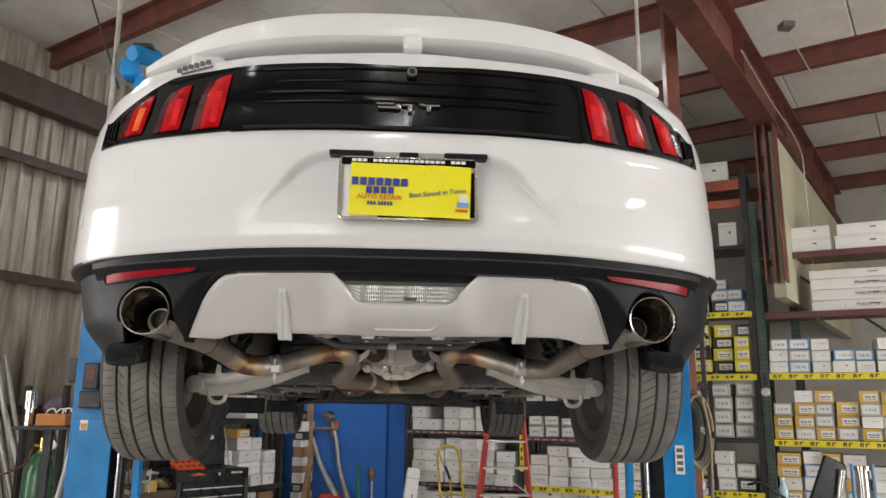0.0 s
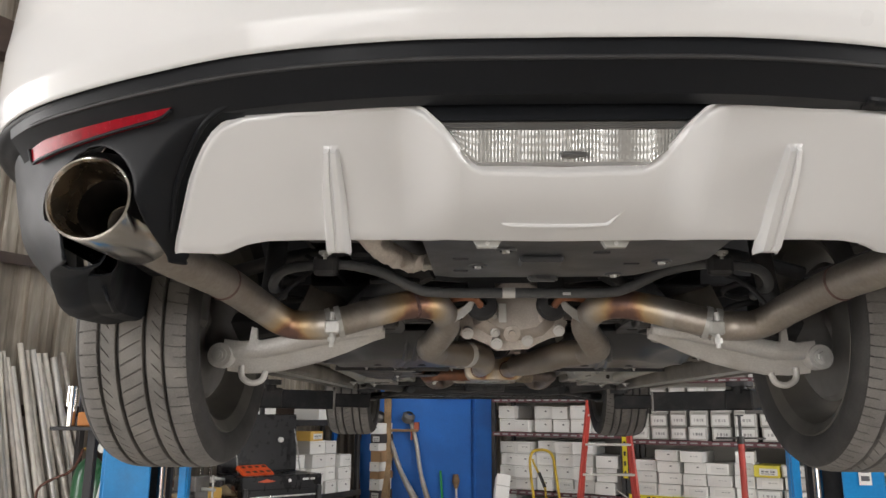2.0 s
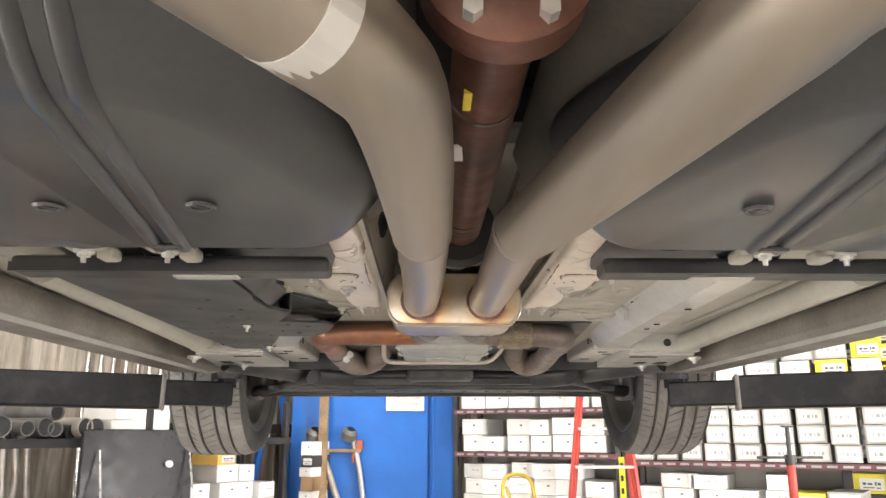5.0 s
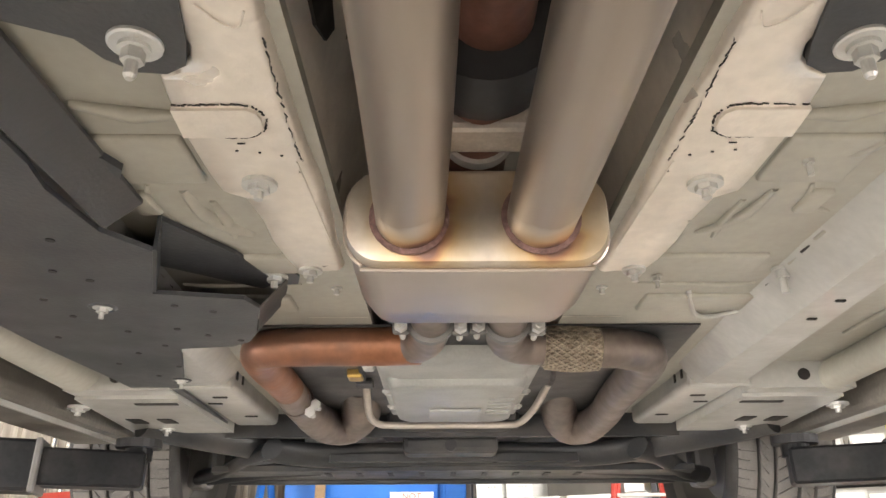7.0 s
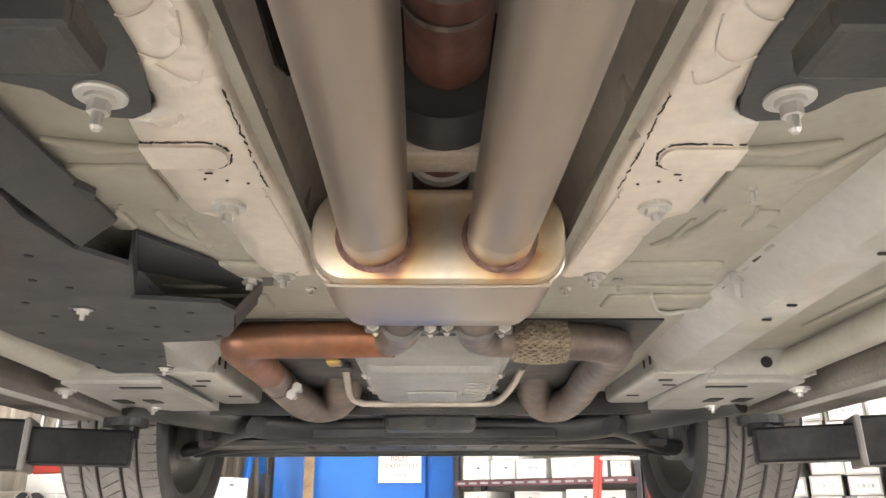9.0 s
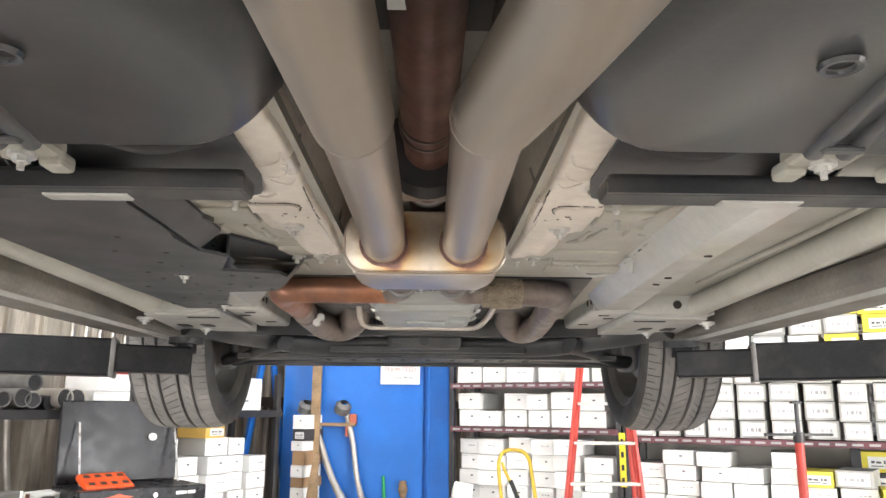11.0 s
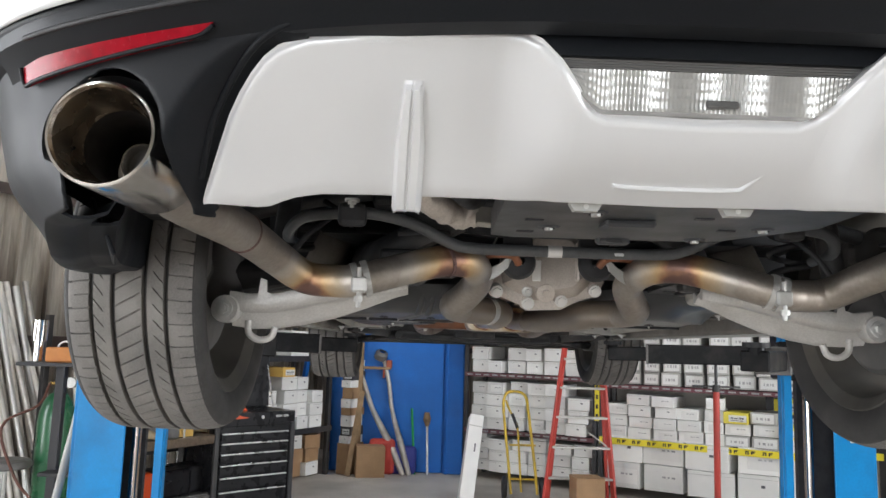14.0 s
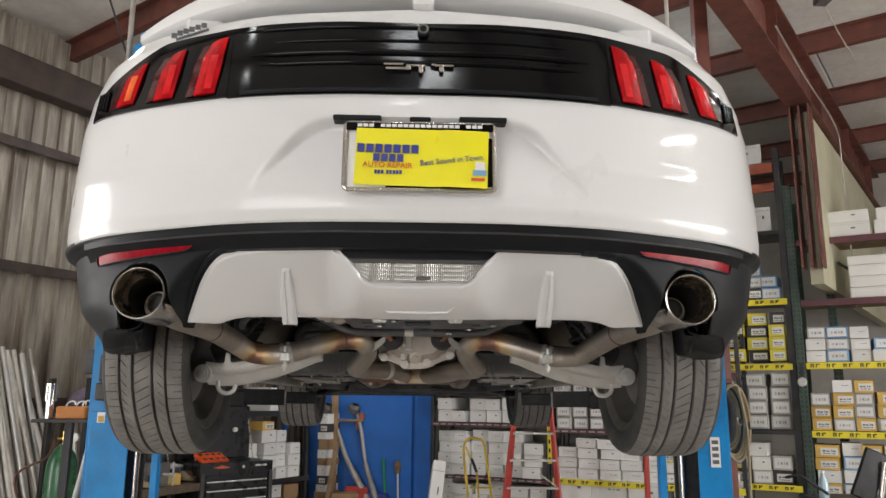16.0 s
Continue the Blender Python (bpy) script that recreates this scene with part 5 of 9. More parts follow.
def crack(parent, line, width, seed):
    """A torn dark line in the foil: short uneven strokes along the given points."""
    r = random.Random(seed)
    pts = glide([(x, y, 0) for x, y in line], 8)
    for a, b in zip(pts, pts[1:]):
        if r.random() < .18:
            continue
        c, d = (a + b) / 2, b - a
        ln = d.length * r.uniform(.75, 1.25)
        m = Matrix.Translation((c.x + r.uniform(-.0006, .0006), c.y + r.uniform(-.0006, .0006), 1.7028)) @ Matrix.Rotation(math.atan2(d.y, d.x) + r.uniform(-.35, .35), 4, "Z")
        part("crack", cube((0, 0, 0), (ln, width * r.uniform(.4, 1.4), .0012), m), M_SOOT_BLACK, parent)


for side in (-1, 1):
    hs = shield(side, "crumpled aluminium heat shield")
    # the pressed slot: a raised tongue with a torn edge
    tongue = [(.2245, 2.137), (.172, 2.137), (.166, 2.142), (.164, 2.150), (.165, 2.160), (.170, 2.169), (.178, 2.174), (.2265, 2.174)]
    part("pressed_slot", slab(bmesh.new(), [(side * x, y) for x, y in tongue], 1.7005, 1.7045), M_SHIELD, hs)
    crack(hs, [(side * x, y) for x, y in ((.222, 2.134), (.200, 2.133), (.172, 2.134), (.163, 2.142), (.161, 2.154), (.165, 2.168))], .0011, 3 + side)
    crack(hs, [(side * x, y) for x, y in ((.165, 2.168), (.178, 2.177), (.20, 2.177))], .0005, 8 + side)
    crack(hs, [(side * x, y) for x, y in ((.1435, 2.06), (.1445, 2.10), (.1460, 2.15), (.1465, 2.20), (.145, 2.214))], .0007 if side < 0 else .0005, 21 + side)
    for k, (a, b) in enumerate(((.187, 2.186), (.193, 2.197), (.176, 2.20), (.160, 2.205), (.150, 2.232))):
        part("crack", cube((side * a, b, 1.7027), (.006 if k == 0 else .0022, .0008, .0012), pose(0, 0, 0)), M_SOOT_BLACK, hs)
    for pts in (((.198, 1.99, 1.7035), (.186, 2.015, 1.7025), (.170, 2.025, 1.7022), (.155, 2.012, 1.7022), (.147, 1.98, 1.7025)), ((.196, 1.965, 1.7035), (.178, 1.985, 1.7025), (.155, 1.97, 1.7022), (.147, 1.94, 1.7025)), ((.176, 2.03, 1.7023), (.166, 2.045, 1.7021), (.156, 2.05, 1.7021), (.149, 2.036, 1.7024)),
                ((.146, 2.225, 1.706), (.139, 2.26, 1.722), (.131, 2.31, 1.744), (.124, 2.35, 1.764)), ((.150, 2.215, 1.7025), (.148, 2.27, 1.7025), (.146, 2.34, 1.7025), (.1445, 2.40, 1.703))):
        part("wrinkle", tube(bmesh.new(), [(side * x, y, z) for x, y, z in pts], .0007, 6, 5), M_SHIELD, hs, smooth=60)
    stud(hs, (side * .1875, 2.252, 1.7005), .0085)
    stud(hs, (side * .178, 2.462, 1.702), .0075)
    # opening torn in the tunnel wall, its dark drawn as a black patch
    if side < 0:
        part("tunnel_hole", slab(bmesh.new(), [(-.05, -.012), (.02, -.016), (.05, -.006), (.058, .012), (.03, .018), (-.05, .020)], -.001, .002, Matrix.Translation((side * .1205, 2.095, 1.772)) @ pose(0, 0, 0, 0, side * -104, 0) @ pose(0, 0, 0, 0, 0, 90)), M_SOOT_BLACK, hs)
    # second, lower shield between the first one and the gearbox
    flap = part("shield_flap", cube((side * .172, 2.585, 1.719), (.085, .17, .003), pose(0, 0, 0), .001), M_SHIELD, car, "small plain aluminium shield")
    part("flap_fold", cube((side * .172, 2.668, 1.716), (.085, .006, .008), None, .002), M_SHIELD, flap)
    stud(flap, (side * .160, 2.545, 1.716), .0065)
    part("slot_hole", cube((side * .205, 2.60, 1.7168), (.06, .003, .002)), M_SOOT_BLACK, flap)
    # black ears with a wide washer, nut and stud
    ear = [(.180, 1.86), (.182, 2.02), (.190, 2.062), (.197, 2.085), (.212, 2.094), (.230, 2.092), (.246, 2.078), (.256, 2.058), (.29, 2.042), (.34, 2.045), (.40, 2.03), (.42, 1.95), (.40, 1.86)]
    b = part("mount_bracket", slab(bmesh.new(), [(side * x, y) for x, y in ear], 1.7005, 1.711), M_BLACK_PLASTIC, car, "black plastic mounting ear")
    wx, wy = side * .2205, 2.062
    part("washer", lathe(bmesh.new(), [(.0, -.0015), (.015, -.0015), (.0165, -.0005), (.017, .004)], Matrix.Translation((wx, wy, 1.699)), 32), M_BOLT, b, "wide zinc washer", smooth=30)
    nb = rod(bmesh.new(), (wx, wy, 1.698), (wx, wy, 1.6945), .0098, 24)
    rod(nb, (wx, wy, 1.6945), (wx, wy, 1.6865), .0072, 6)
    rod(nb, (wx, wy, 1.687), (wx, wy, 1.677), .0040, 12)
    rod(nb, (wx, wy, 1.677), (wx, wy, 1.6745), .0040, 12, .0025)
    part("nut", nb, M_BOLT, b, "zinc nut and stud")
stud(car, (-.325, 2.222, 1.699), .010)
for x, y, z, r, ln in ((.350, 2.480, 1.711, .0042, .030), (.262, 2.222, 1.711, .0026, .018), (.2155, 2.505, 1.711, .0024, .016)):
    st_ = rod(bmesh.new(), (x, y, z), (x, y, z - ln), r, 10)
    rod(st_, (x, y, z), (x, y, z - ln * .4), r * 1.75, 14)
    rod(st_, (x, y, z), (x, y, z - ln * .12), r * 2.6, 16)
    part("weld_stud", st_, M_RAIL, car, "bare stud on the floor pan")

# fuel tank: two dark plastic saddles, flat below, rounded up at the rear and the outside
TANK_FLAT = [(.135, 1.700), (.160, 1.795), (.190, 1.826), (.530, 1.826), (.552, 1.798), (.378, 1.468), (.345, 1.442), (.255, 1.440), (.225, 1.458)]
TANK_RISE = [(0, 1.668), (.010, 1.6685), (.024, 1.672), (.042, 1.681), (.060, 1.694), (.078, 1.710), (.088, 1.728), (.092, 1.742), (.086, 1.754), (.066, 1.762), (.03, 1.768), (-.06, 1.772)]


def tank_loops():
    """Closed loops of the saddle from its flat bottom upwards, with rounded corners."""
    ring = []
    for k, q in enumerate(TANK_FLAT):
        nxt = TANK_FLAT[(k + 1) % len(TANK_FLAT)]
        n = max(3, int(math.dist(q, nxt) / .012))
        ring += [Vector((q[0] + (nxt[0] - q[0]) * i / n, q[1] + (nxt[1] - q[1]) * i / n)) for i in range(n)]
    for _ in range(3):
        ring = [(ring[i - 1] + ring[i] * 2 + ring[(i + 1) % len(ring)]) / 4 for i in range(len(ring))]
    out = []
    for i in range(len(ring)):
        d = ring[(i + 2) % len(ring)] - ring[i - 2]
        out.append(Vector((d.y, -d.x)).normalized() * -1)
    for _ in range(4):
        out = [(out[i - 1] + out[i] * 2 + out[(i + 1) % len(out)]) / 4 for i in range(len(out))]
    loops = []
    for d, z in TANK_RISE:
        row = []
        for q, o in zip(ring, out):
            far = 1.2 * max(0, -o.y) + 1.0 * max(0, o.x) * smooth01(1.4 - o.y * 1.5) + .55 * max(0, -o.x) + .06
            x, y = q.x + o.x * d * far, q.y + o.y * d * far
            swell = math.sin(math.pi * min(1, d / .1))
            dent = swell * (.007 * math.sin(x * 62 - y * 40) * smooth01((x - .36) / .05) + .006 * math.exp(-((x - .21) / .035) ** 2) * smooth01((1.5 - y) / .1))
            row.append((x - o.x * dent, y - o.y * dent, z + dent))
        loops.append(row)
    return loops


TANK = tank_loops()
for side in (-1, 1):
    bm = sheet(bmesh.new(), [[(side * x, y, z) for x, y, z in row + row[:1]] for row in TANK])
    bmesh.ops.remove_doubles(bm, verts=bm.verts, dist=.0003)
    bmesh.ops.holes_fill(bm, edges=[e for e in bm.edges if e.is_boundary and e.verts[0].co.z < 1.67])
    tank = part("fuel_tank", bm, M_TANK, car, "dark plastic fuel tank saddle", smooth=50)
    for dx in (-.014, .014):
        line = [(.346 + dx, 1.828, 1.667), (.322 + dx, 1.66, 1.667), (.298 + dx, 1.50, 1.667), (.289 + dx, 1.445, 1.667)] + [(.289 + dx - .2 * d, 1.444 - 1.2 * d, z - .002) for d, z in TANK_RISE[1:8]]
        strap = [[(side * (x + a), y + (h * .8 if z > 1.675 else 0), z + h) for a, h in ((-.010, .003), (-.008, -.002), (-.004, -.0045), (.003, -.0045), (.007, -.002), (.010, .003))] for x, y, z in line]
        part("tank_strap", sheet(bmesh.new(), strap, .002, (0, 0, 1)), M_TANK, tank, "pressed steel tank strap", smooth=40)
    part("strap_clip", cube((side * .342, 1.80, 1.6625), (.034, .012, .006), None, .002), M_TANK, tank)
    for x, y in ((.262, 1.655), (.405, 1.660)):
        part("drain_ring", lathe(bmesh.new(), [(.009, 0), (.0095, -.0025), (.013, -.003), (.0145, 0)], Matrix.Translation((side * x, y, 1.666)), 20), M_TANK, tank)
        part("drain_hole", rod(bmesh.new(), (side * x, y, 1.6672), (side * x, y, 1.669), .0092, 16), M_RUBBER_BLACK, tank)
    # primed floor beside the saddles and the tunnel's flared sides
    pan = [[(side * (x + .05 * smooth01((1.50 - y) / .2) * (x < .6)), y, z + .004 * math.sin(y * 40) * (.5 < x < .7)) for x, z in ((.50, 1.86), (.545, 1.765), (.585, 1.728), (.62, 1.716), (.66, 1.708), (.71, 1.700), (.74, 1.70))] for y in np.arange(1.25, 1.985, .03)]
    fs = part("floor_side", sheet(bmesh.new(), pan, .003, (0, 0, 1)), M_PRIMER_DARK, car, "dark primed floor beside the tank", smooth=50)
    for x, y, z in ((.63, 1.40, 1.712), (.655, 1.55, 1.707), (.64, 1.70, 1.71), (.67, 1.84, 1.705)):
        part("slot_hole", cube((side * x, y, z), (.016, .010, .006), None, .002), M_SOOT_BLACK, fs)
    for y, r in ((1.46, .006), (1.76, .007)):
        stud(fs, (side * .66, y, 1.704), r)
    flare = [[(side * x, y + .55 * (x - .07), z) for x, z in ((.062, 1.82), (.075, 1.79), (.10, 1.757), (.128, 1.738), (.150, 1.733))] for y in np.arange(1.325, 1.95, .04)]
    part("tunnel_side", sheet(bmesh.new(), flare, .003, (0, 0, 1)), M_PRIMER_DARK, car, "dark primed tunnel side", smooth=50)
    # strap bolts, brackets and the black cross bar in front of the tank
    bar = part("cross_bar", cube((side * .385, 1.960, 1.674), (.41, .050, .022), pose(0, 0, 0), .006, 2), M_FRAME, car, "black cross bar in front of the tank")
    part("bar_lip", cube((side * .385, 1.936, 1.669), (.41, .006, .012)), M_FRAME, bar)
    part("bar_slot", cube((side * .345, 1.968, 1.6625), (.085, .022, .003), None, .001), M_RAIL, bar)
    for x, w in ((.368, .06), (.47, .05)):
        br = part("tank_bracket", cube((side * x, 1.880, 1.688), (w, .05, .020), pose(0, 0, 0), .006, 2), M_FLOORPAN, car, "pale primed bracket")
        part("bracket_tab", cube((side * (x - .02), 1.905, 1.678), (.024, .03, .016), pose(0, 0, 0), .005, 2), M_FLOORPAN, br)
        stud(br, (side * x, 1.880, 1.675), .007)
    part("hose", tube(bmesh.new(), [(side * .21, 1.90, 1.70), (side * .26, 1.895, 1.690), (side * .31, 1.885, 1.70)], .007, 10, 5), M_RUBBER_BLACK, car)

# floor above the saddles, its shade put into the black colour
part("seat_floor", slab(bmesh.new(), [(-.72, 1.30), (-.72, 1.99), (.72, 1.99), (.72, 1.30)], 1.865, 1.872), M_FRAME, car, "floor above the tank, blackened for the shade there")

# black undertray on one side, with a raised mouth; rails with end brackets on both
PANEL_Z = 1.672
panel_out = [(-.57, 1.99), (-.33, 1.99), (-.330, 2.16), (-.337, 2.20), (-.330, 2.281), (-.300, 2.328), (-.342, 2.448), (-.250, 2.468), (-.240, 2.500), (-.264, 2.593), (-.285, 2.645), (-.312, 2.667), (-.386, 2.679), (-.396, 2.72), (-.442, 2.875), (-.470, 2.94), (-.484, 3.30), (-.500, 3.385), (-.555, 3.35), (-.545, 2.996), (-.552, 2.839), (-.566, 2.654)]
aero = part("aero_panel", slab(bmesh.new(), panel_out, PANEL_Z, PANEL_Z + .005), M_BLACK_PLASTIC, car, "flat black plastic undertray with small drain holes")
# the mouth's raised back and side walls and the black ear
wall = [[(x, y, z) for z in (PANEL_Z + .002, 1.715)] for x, y in ((-.300, 2.328), (-.322, 2.39), (-.343, 2.450))]
part("mouth_wall", sheet(bmesh.new(), wall, .004, (1, 0, 0)), M_BLACK_PLASTIC, aero)
wall = [[(x, y, PANEL_Z + .002 + h), (x2, y2, 1.716)] for x, y, x2, y2, h in ((-.240, 2.500, -.205, 2.50, 0), (-.262, 2.593, -.232, 2.60, 0), (-.285, 2.645, -.262, 2.66, 0), (-.312, 2.667, -.300, 2.69, 0))]
part("mouth_wall", sheet(bmesh.new(), wall, .004, (0, 1, 0)), M_BLACK_PLASTIC, aero)
part("mouth_back", slab(bmesh.new(), [(-.345, 2.45), (-.30, 2.33), (-.25, 2.42), (-.225, 2.51), (-.245, 2.53)], 1.706, 1.711), M_BLACK_PLASTIC, aero)
part("panel_ear", slab(bmesh.new(), [(-.262, 2.478), (-.202, 2.480), (-.197, 2.500), (-.203, 2.525), (-.252, 2.530)], 1.7095, 1.7125), M_BLACK_PLASTIC, aero)
part("panel_ear", slab(bmesh.new(), [(-.40, 2.16), (-.33, 2.185), (-.300, 2.205), (-.292, 2.225), (-.300, 2.240), (-.335, 2.242), (-.37, 2.27), (-.40, 2.27)], 1.7005, 1.710), M_BLACK_PLASTIC, aero)
rise = [[(-.325 - .012 * k, y, PANEL_Z + .002), (-.300 - .012 * k, y + .01, 1.703)] for k, y in enumerate((2.0, 2.1, 2.20, 2.281))]
part("panel_edge", sheet(bmesh.new(), [[(x + .012 * k, y, z) for x, y, z in r] for k, r in enumerate(rise)], .004, (0, 0, 1)), M_BLACK_PLASTIC, aero)
for x, y in ((-.415, 2.378), (-.466, 2.465), (-.521, 2.617), (-.390, 2.405), (-.462, 2.527), (-.423, 2.592), (-.332, 2.489), (-.295, 2.511), (-.359, 2.582), (-.329, 2.611), (-.294, 2.636), (-.40, 2.66), (-.45, 2.70), (-.42, 2.78), (-.50, 2.76), (-.47, 2.84), (-.38, 2.30), (-.45, 2.29), (-.41, 2.20)):
    part("drain_hole", rod(bmesh.new(), (x, y, PANEL_Z - .0008), (x, y, PANEL_Z + .001), .0042, 10), M_SOOT_BLACK, aero)
for x, y in ((-.414, 2.494), (-.445, 2.872)):
    part("fixing_dish", lathe(bmesh.new(), [(.011, -.0005), (.013, -.002), (.016, 0)], Matrix.Translation((x, y, PANEL_Z)), 20), M_BLACK_PLASTIC, aero)
    stud(aero, (x, y, PANEL_Z - .0005), .006)
stud(aero, (-.2245, 2.497, 1.7085), .0085)
rail_rows = [[(x0, y, FLOOR_Z), (x1, y, 1.684), (x2, y, 1.676), (x3, y, 1.676), (x4, y, 1.684), (x5, y, FLOOR_Z)] for y, x0, x1, x2, x3, x4, x5 in ((1.99, .338, .366, .374, .420, .428, .452), (2.4, .342, .374, .383, .432, .440, .462), (2.65, .352, .384, .392, .450, .458, .478), (2.94, .370, .388, .396, .472, .480, .492))]
for side in (-1, 1):
    rail = part("frame_rail", sheet(bmesh.new(), [[(side * x, y, z) for x, y, z in r] for r in rail_rows], .003, (0, 0, 1)), M_RAIL, car, "pale primed chassis rail", smooth=35)
    for y in (2.30, 2.49, 2.56):
        part("slot_hole", cube((side * .415, y, 1.675), (.012, .005, .003), None, .001), M_SOOT_BLACK, rail)
    if side > 0:
        lip = tube(bmesh.new(), [(.270, 2.56, 1.7105), (.285, 2.60, 1.7085), (.305, 2.645, 1.708), (.33, 2.655, 1.708), (.365, 2.63, 1.709)], .0035, 8, 6)
        part("floor_lip", lip, M_RAIL, rail, smooth=60)
        part("floor_pocket", slab(bmesh.new(), [(.275, 2.57), (.335, 2.575), (.345, 2.60), (.318, 2.635), (.300, 2.635)], 1.7095, 1.7115), M_STEEL_GREY, rail)
    br = part("rail_bracket", cube((side * .437, 3.155, 1.7075), (.094, .43, .060), pose(0, 0, 0), .012, 3), M_RAIL, car, "pressed rail end bracket", smooth=35)
    part("bracket_lip", cube((side * .435, 2.938, 1.706), (.108, .006, .070), None, .003), M_RAIL, br)
    for x, y in ((.43, 3.04), (.455, 3.10), (.42, 3.24)):
        part("slot_hole", cube((side * x, y, 1.677), (.026, .009, .003), None, .001), M_SOOT_BLACK, br)
    for y in (2.99, 3.03):
        part("slot_hole", cube((side * .3895, y, 1.710), (.003, .009, .026), None, .001), M_SOOT_BLACK, br)
    # outrigger plate to the sill and the torque box in front of it
    gus = part("sill_gusset", slab(bmesh.new(), [(side * .485, 2.93), (side * .66, 2.93), (side * .66, 2.975), (side * .485, 2.975)], 1.668, FLOOR_Z + .02), M_RAIL, car, "pressed gusset plate")
    part("slot_hole", rod(bmesh.new(), (side * .575, 2.9275, 1.690), (side * .575, 2.932, 1.690), .010, 14), M_SOOT_BLACK, gus)
    tq = part("torque_box", slab(bmesh.new(), [(side * .485, 2.976), (side * .66, 2.976), (side * .70, 3.36), (side * .485, 3.36)], 1.662, 1.70), M_RAIL, car, "pressed plate in front of the sill")
    for x, y, sx, sy in ((.535, 3.02, .075, .014), (.575, 3.20, .028, .05), (.635, 3.20, .030, .05)):
        part("slot_hole", cube((side * x, y, 1.6615), (sx, sy, .003), None, .001), M_SOOT_BLACK, tq)
    stud(tq, (side * .685, 3.05, 1.660), .011)
    stud(tq, (side * .61, 3.30, 1.660), .009)

# ---- exhaust ----
welds = [(-.237, .875, 1.754), (.243, .88, 1.757), (-.237, .875, 1.728), (.243, .88, 1.731), (-.50, .84, 1.690)]
M_EXH = heat_mat("axle_back_pipe_steel", (0.37, 0.335, 0.295), 0.44, welds)
M_INLET = heat_mat("inlet_pipe_steel", (0.33, 0.285, 0.245), 0.34, [(-.063, 2.30, 1.658), (.053, 2.30, 1.658)], .03, (1, .06, 1))
M_MID = heat_mat("mid_pipe_steel", (0.33, 0.29, 0.245), 0.46, [(-.063, 2.30, 1.658), (.053, 2.30, 1.658)], .02, (1, .06, 1))
for side in (-1, 1):
    name = "exhaust_pipe"
    back = [(side * .635, .30, 1.790), (side * .625, .42, 1.775), (side * .590, .62, 1.762), (side * .560, .76, 1.738), (side * .515, .835, 1.708), (side * .455, .832, 1.702), (side * .405, .82, 1.705), (side * .325, .842, 1.730), (side * .237, .875, 1.754),
            (side * .183, .925, 1.752), (side * .165, 1.01, 1.728), (side * .190, 1.075, 1.696), (side * .213, 1.13, 1.678), (side * .195, 1.205, 1.674), (side * .150, 1.283, 1.675)]
    pipe = part(name, tube(bmesh.new(), back, [.034, .034, .034, .033] + [.0318] * 7 + [.0335] * 4, 24, 8), M_EXH, car, "heat-tinted steel exhaust pipe", smooth=60)
    front = [back[-2], back[-1], (-.116, 1.340, 1.677), (-.090, 1.385, 1.677), (-.073, 1.435, 1.676), (-.064, 1.55, 1.674), (-.057, 1.775, 1.673)] if side < 0 else \
            [back[-2], back[-1], (.134, 1.335, 1.672), (.110, 1.45, 1.669), (.082, 1.60, 1.668), (.060, 1.72, 1.670), (.051, 1.765, 1.671)]
    part("mid_pipe", tube(bmesh.new(), front, [.0335, .0345, .0365, .0365, .0355, .0345, .0330], 24, 8), M_MID, pipe, "dusty steel mid pipe", smooth=60)
    inlet = [(front[-1][0] - side * .001, front[-1][1] - .02, front[-1][2]), (front[-1][0] + (0 if side < 0 else .001), 2.05, front[-1][2] + .006), (-.063 if side < 0 else .053, 2.31, 1.688)]
    part("inlet_pipe", tube(bmesh.new(), inlet, [.0305, .0305, .0305], 24, 6), M_INLET, pipe, smooth=60)
    part("reducer_seam", rod(bmesh.new(), Vector(front[-1]) - Vector((0, .004, 0)), Vector(front[-1]) + Vector((0, .003, 0)), .0333, 28, .0318), M_MID, pipe, smooth=40)
    for c, r, w in ((welds[0] if side < 0 else welds[1], .0335, .004), ((side * .590, .625, 1.7615), .0355, .003)):
        d = Vector((side * -.8, .33, .25)) if c[1] > .8 else Vector((side * -.2, .95, -.1))
        d.normalize()
        part("weld_bead", rod(bmesh.new(), Vector(c) - d * w, Vector(c) + d * w, r, 28), M_WELD, pipe, "raised weld bead")
    # band clamp with its bolt
    c, d = Vector((side * .405, .82, 1.705)), Vector((side * -.93, .14, .25)).normalized()
    clamp = part("band_clamp", rod(rod(bmesh.new(), c - d * .016, c - d * .004, .0355, 28), c + d * .004, c + d * .016, .0355, 28), M_BOLT, car, "bright steel band clamp")
    part("clamp_lug", cube((c.x, c.y - .030, c.z - .012), (.030, .022, .030), None, .004), M_BOLT, clamp)
    part("clamp_bolt", rod(rod(bmesh.new(), (c.x, c.y - .034, c.z - .055), (c.x, c.y - .034, c.z + .02), .005, 10), (c.x, c.y - .034, c.z - .045), (c.x, c.y - .034, c.z - .034), .009, 6), M_BOLT, clamp)
    # hanger rod into its rubber
    hang = part("hanger_rod", tube(bmesh.new(), [(side * .165, .955, 1.775), (side * .135, .935, 1.778), (side * .10, .925, 1.775), (side * .085, .94, 1.760)], .0085, 12, 6), M_ORANGE_RUST, car, "rusty hanger rod")
    rows = [[(side * x, y, z), (side * (x - .004), y - .002, z + .026)] for x, y, z in ((.160, .968, 1.712), (.148, .955, 1.722), (.128, .950, 1.733), (.108, .945, 1.750), (.100, .948, 1.754))]
    part("hanger_tab", sheet(bmesh.new(), rows, .005, (0, .6, .6)), M_RAIL, hang, "pale bent hanger tab")
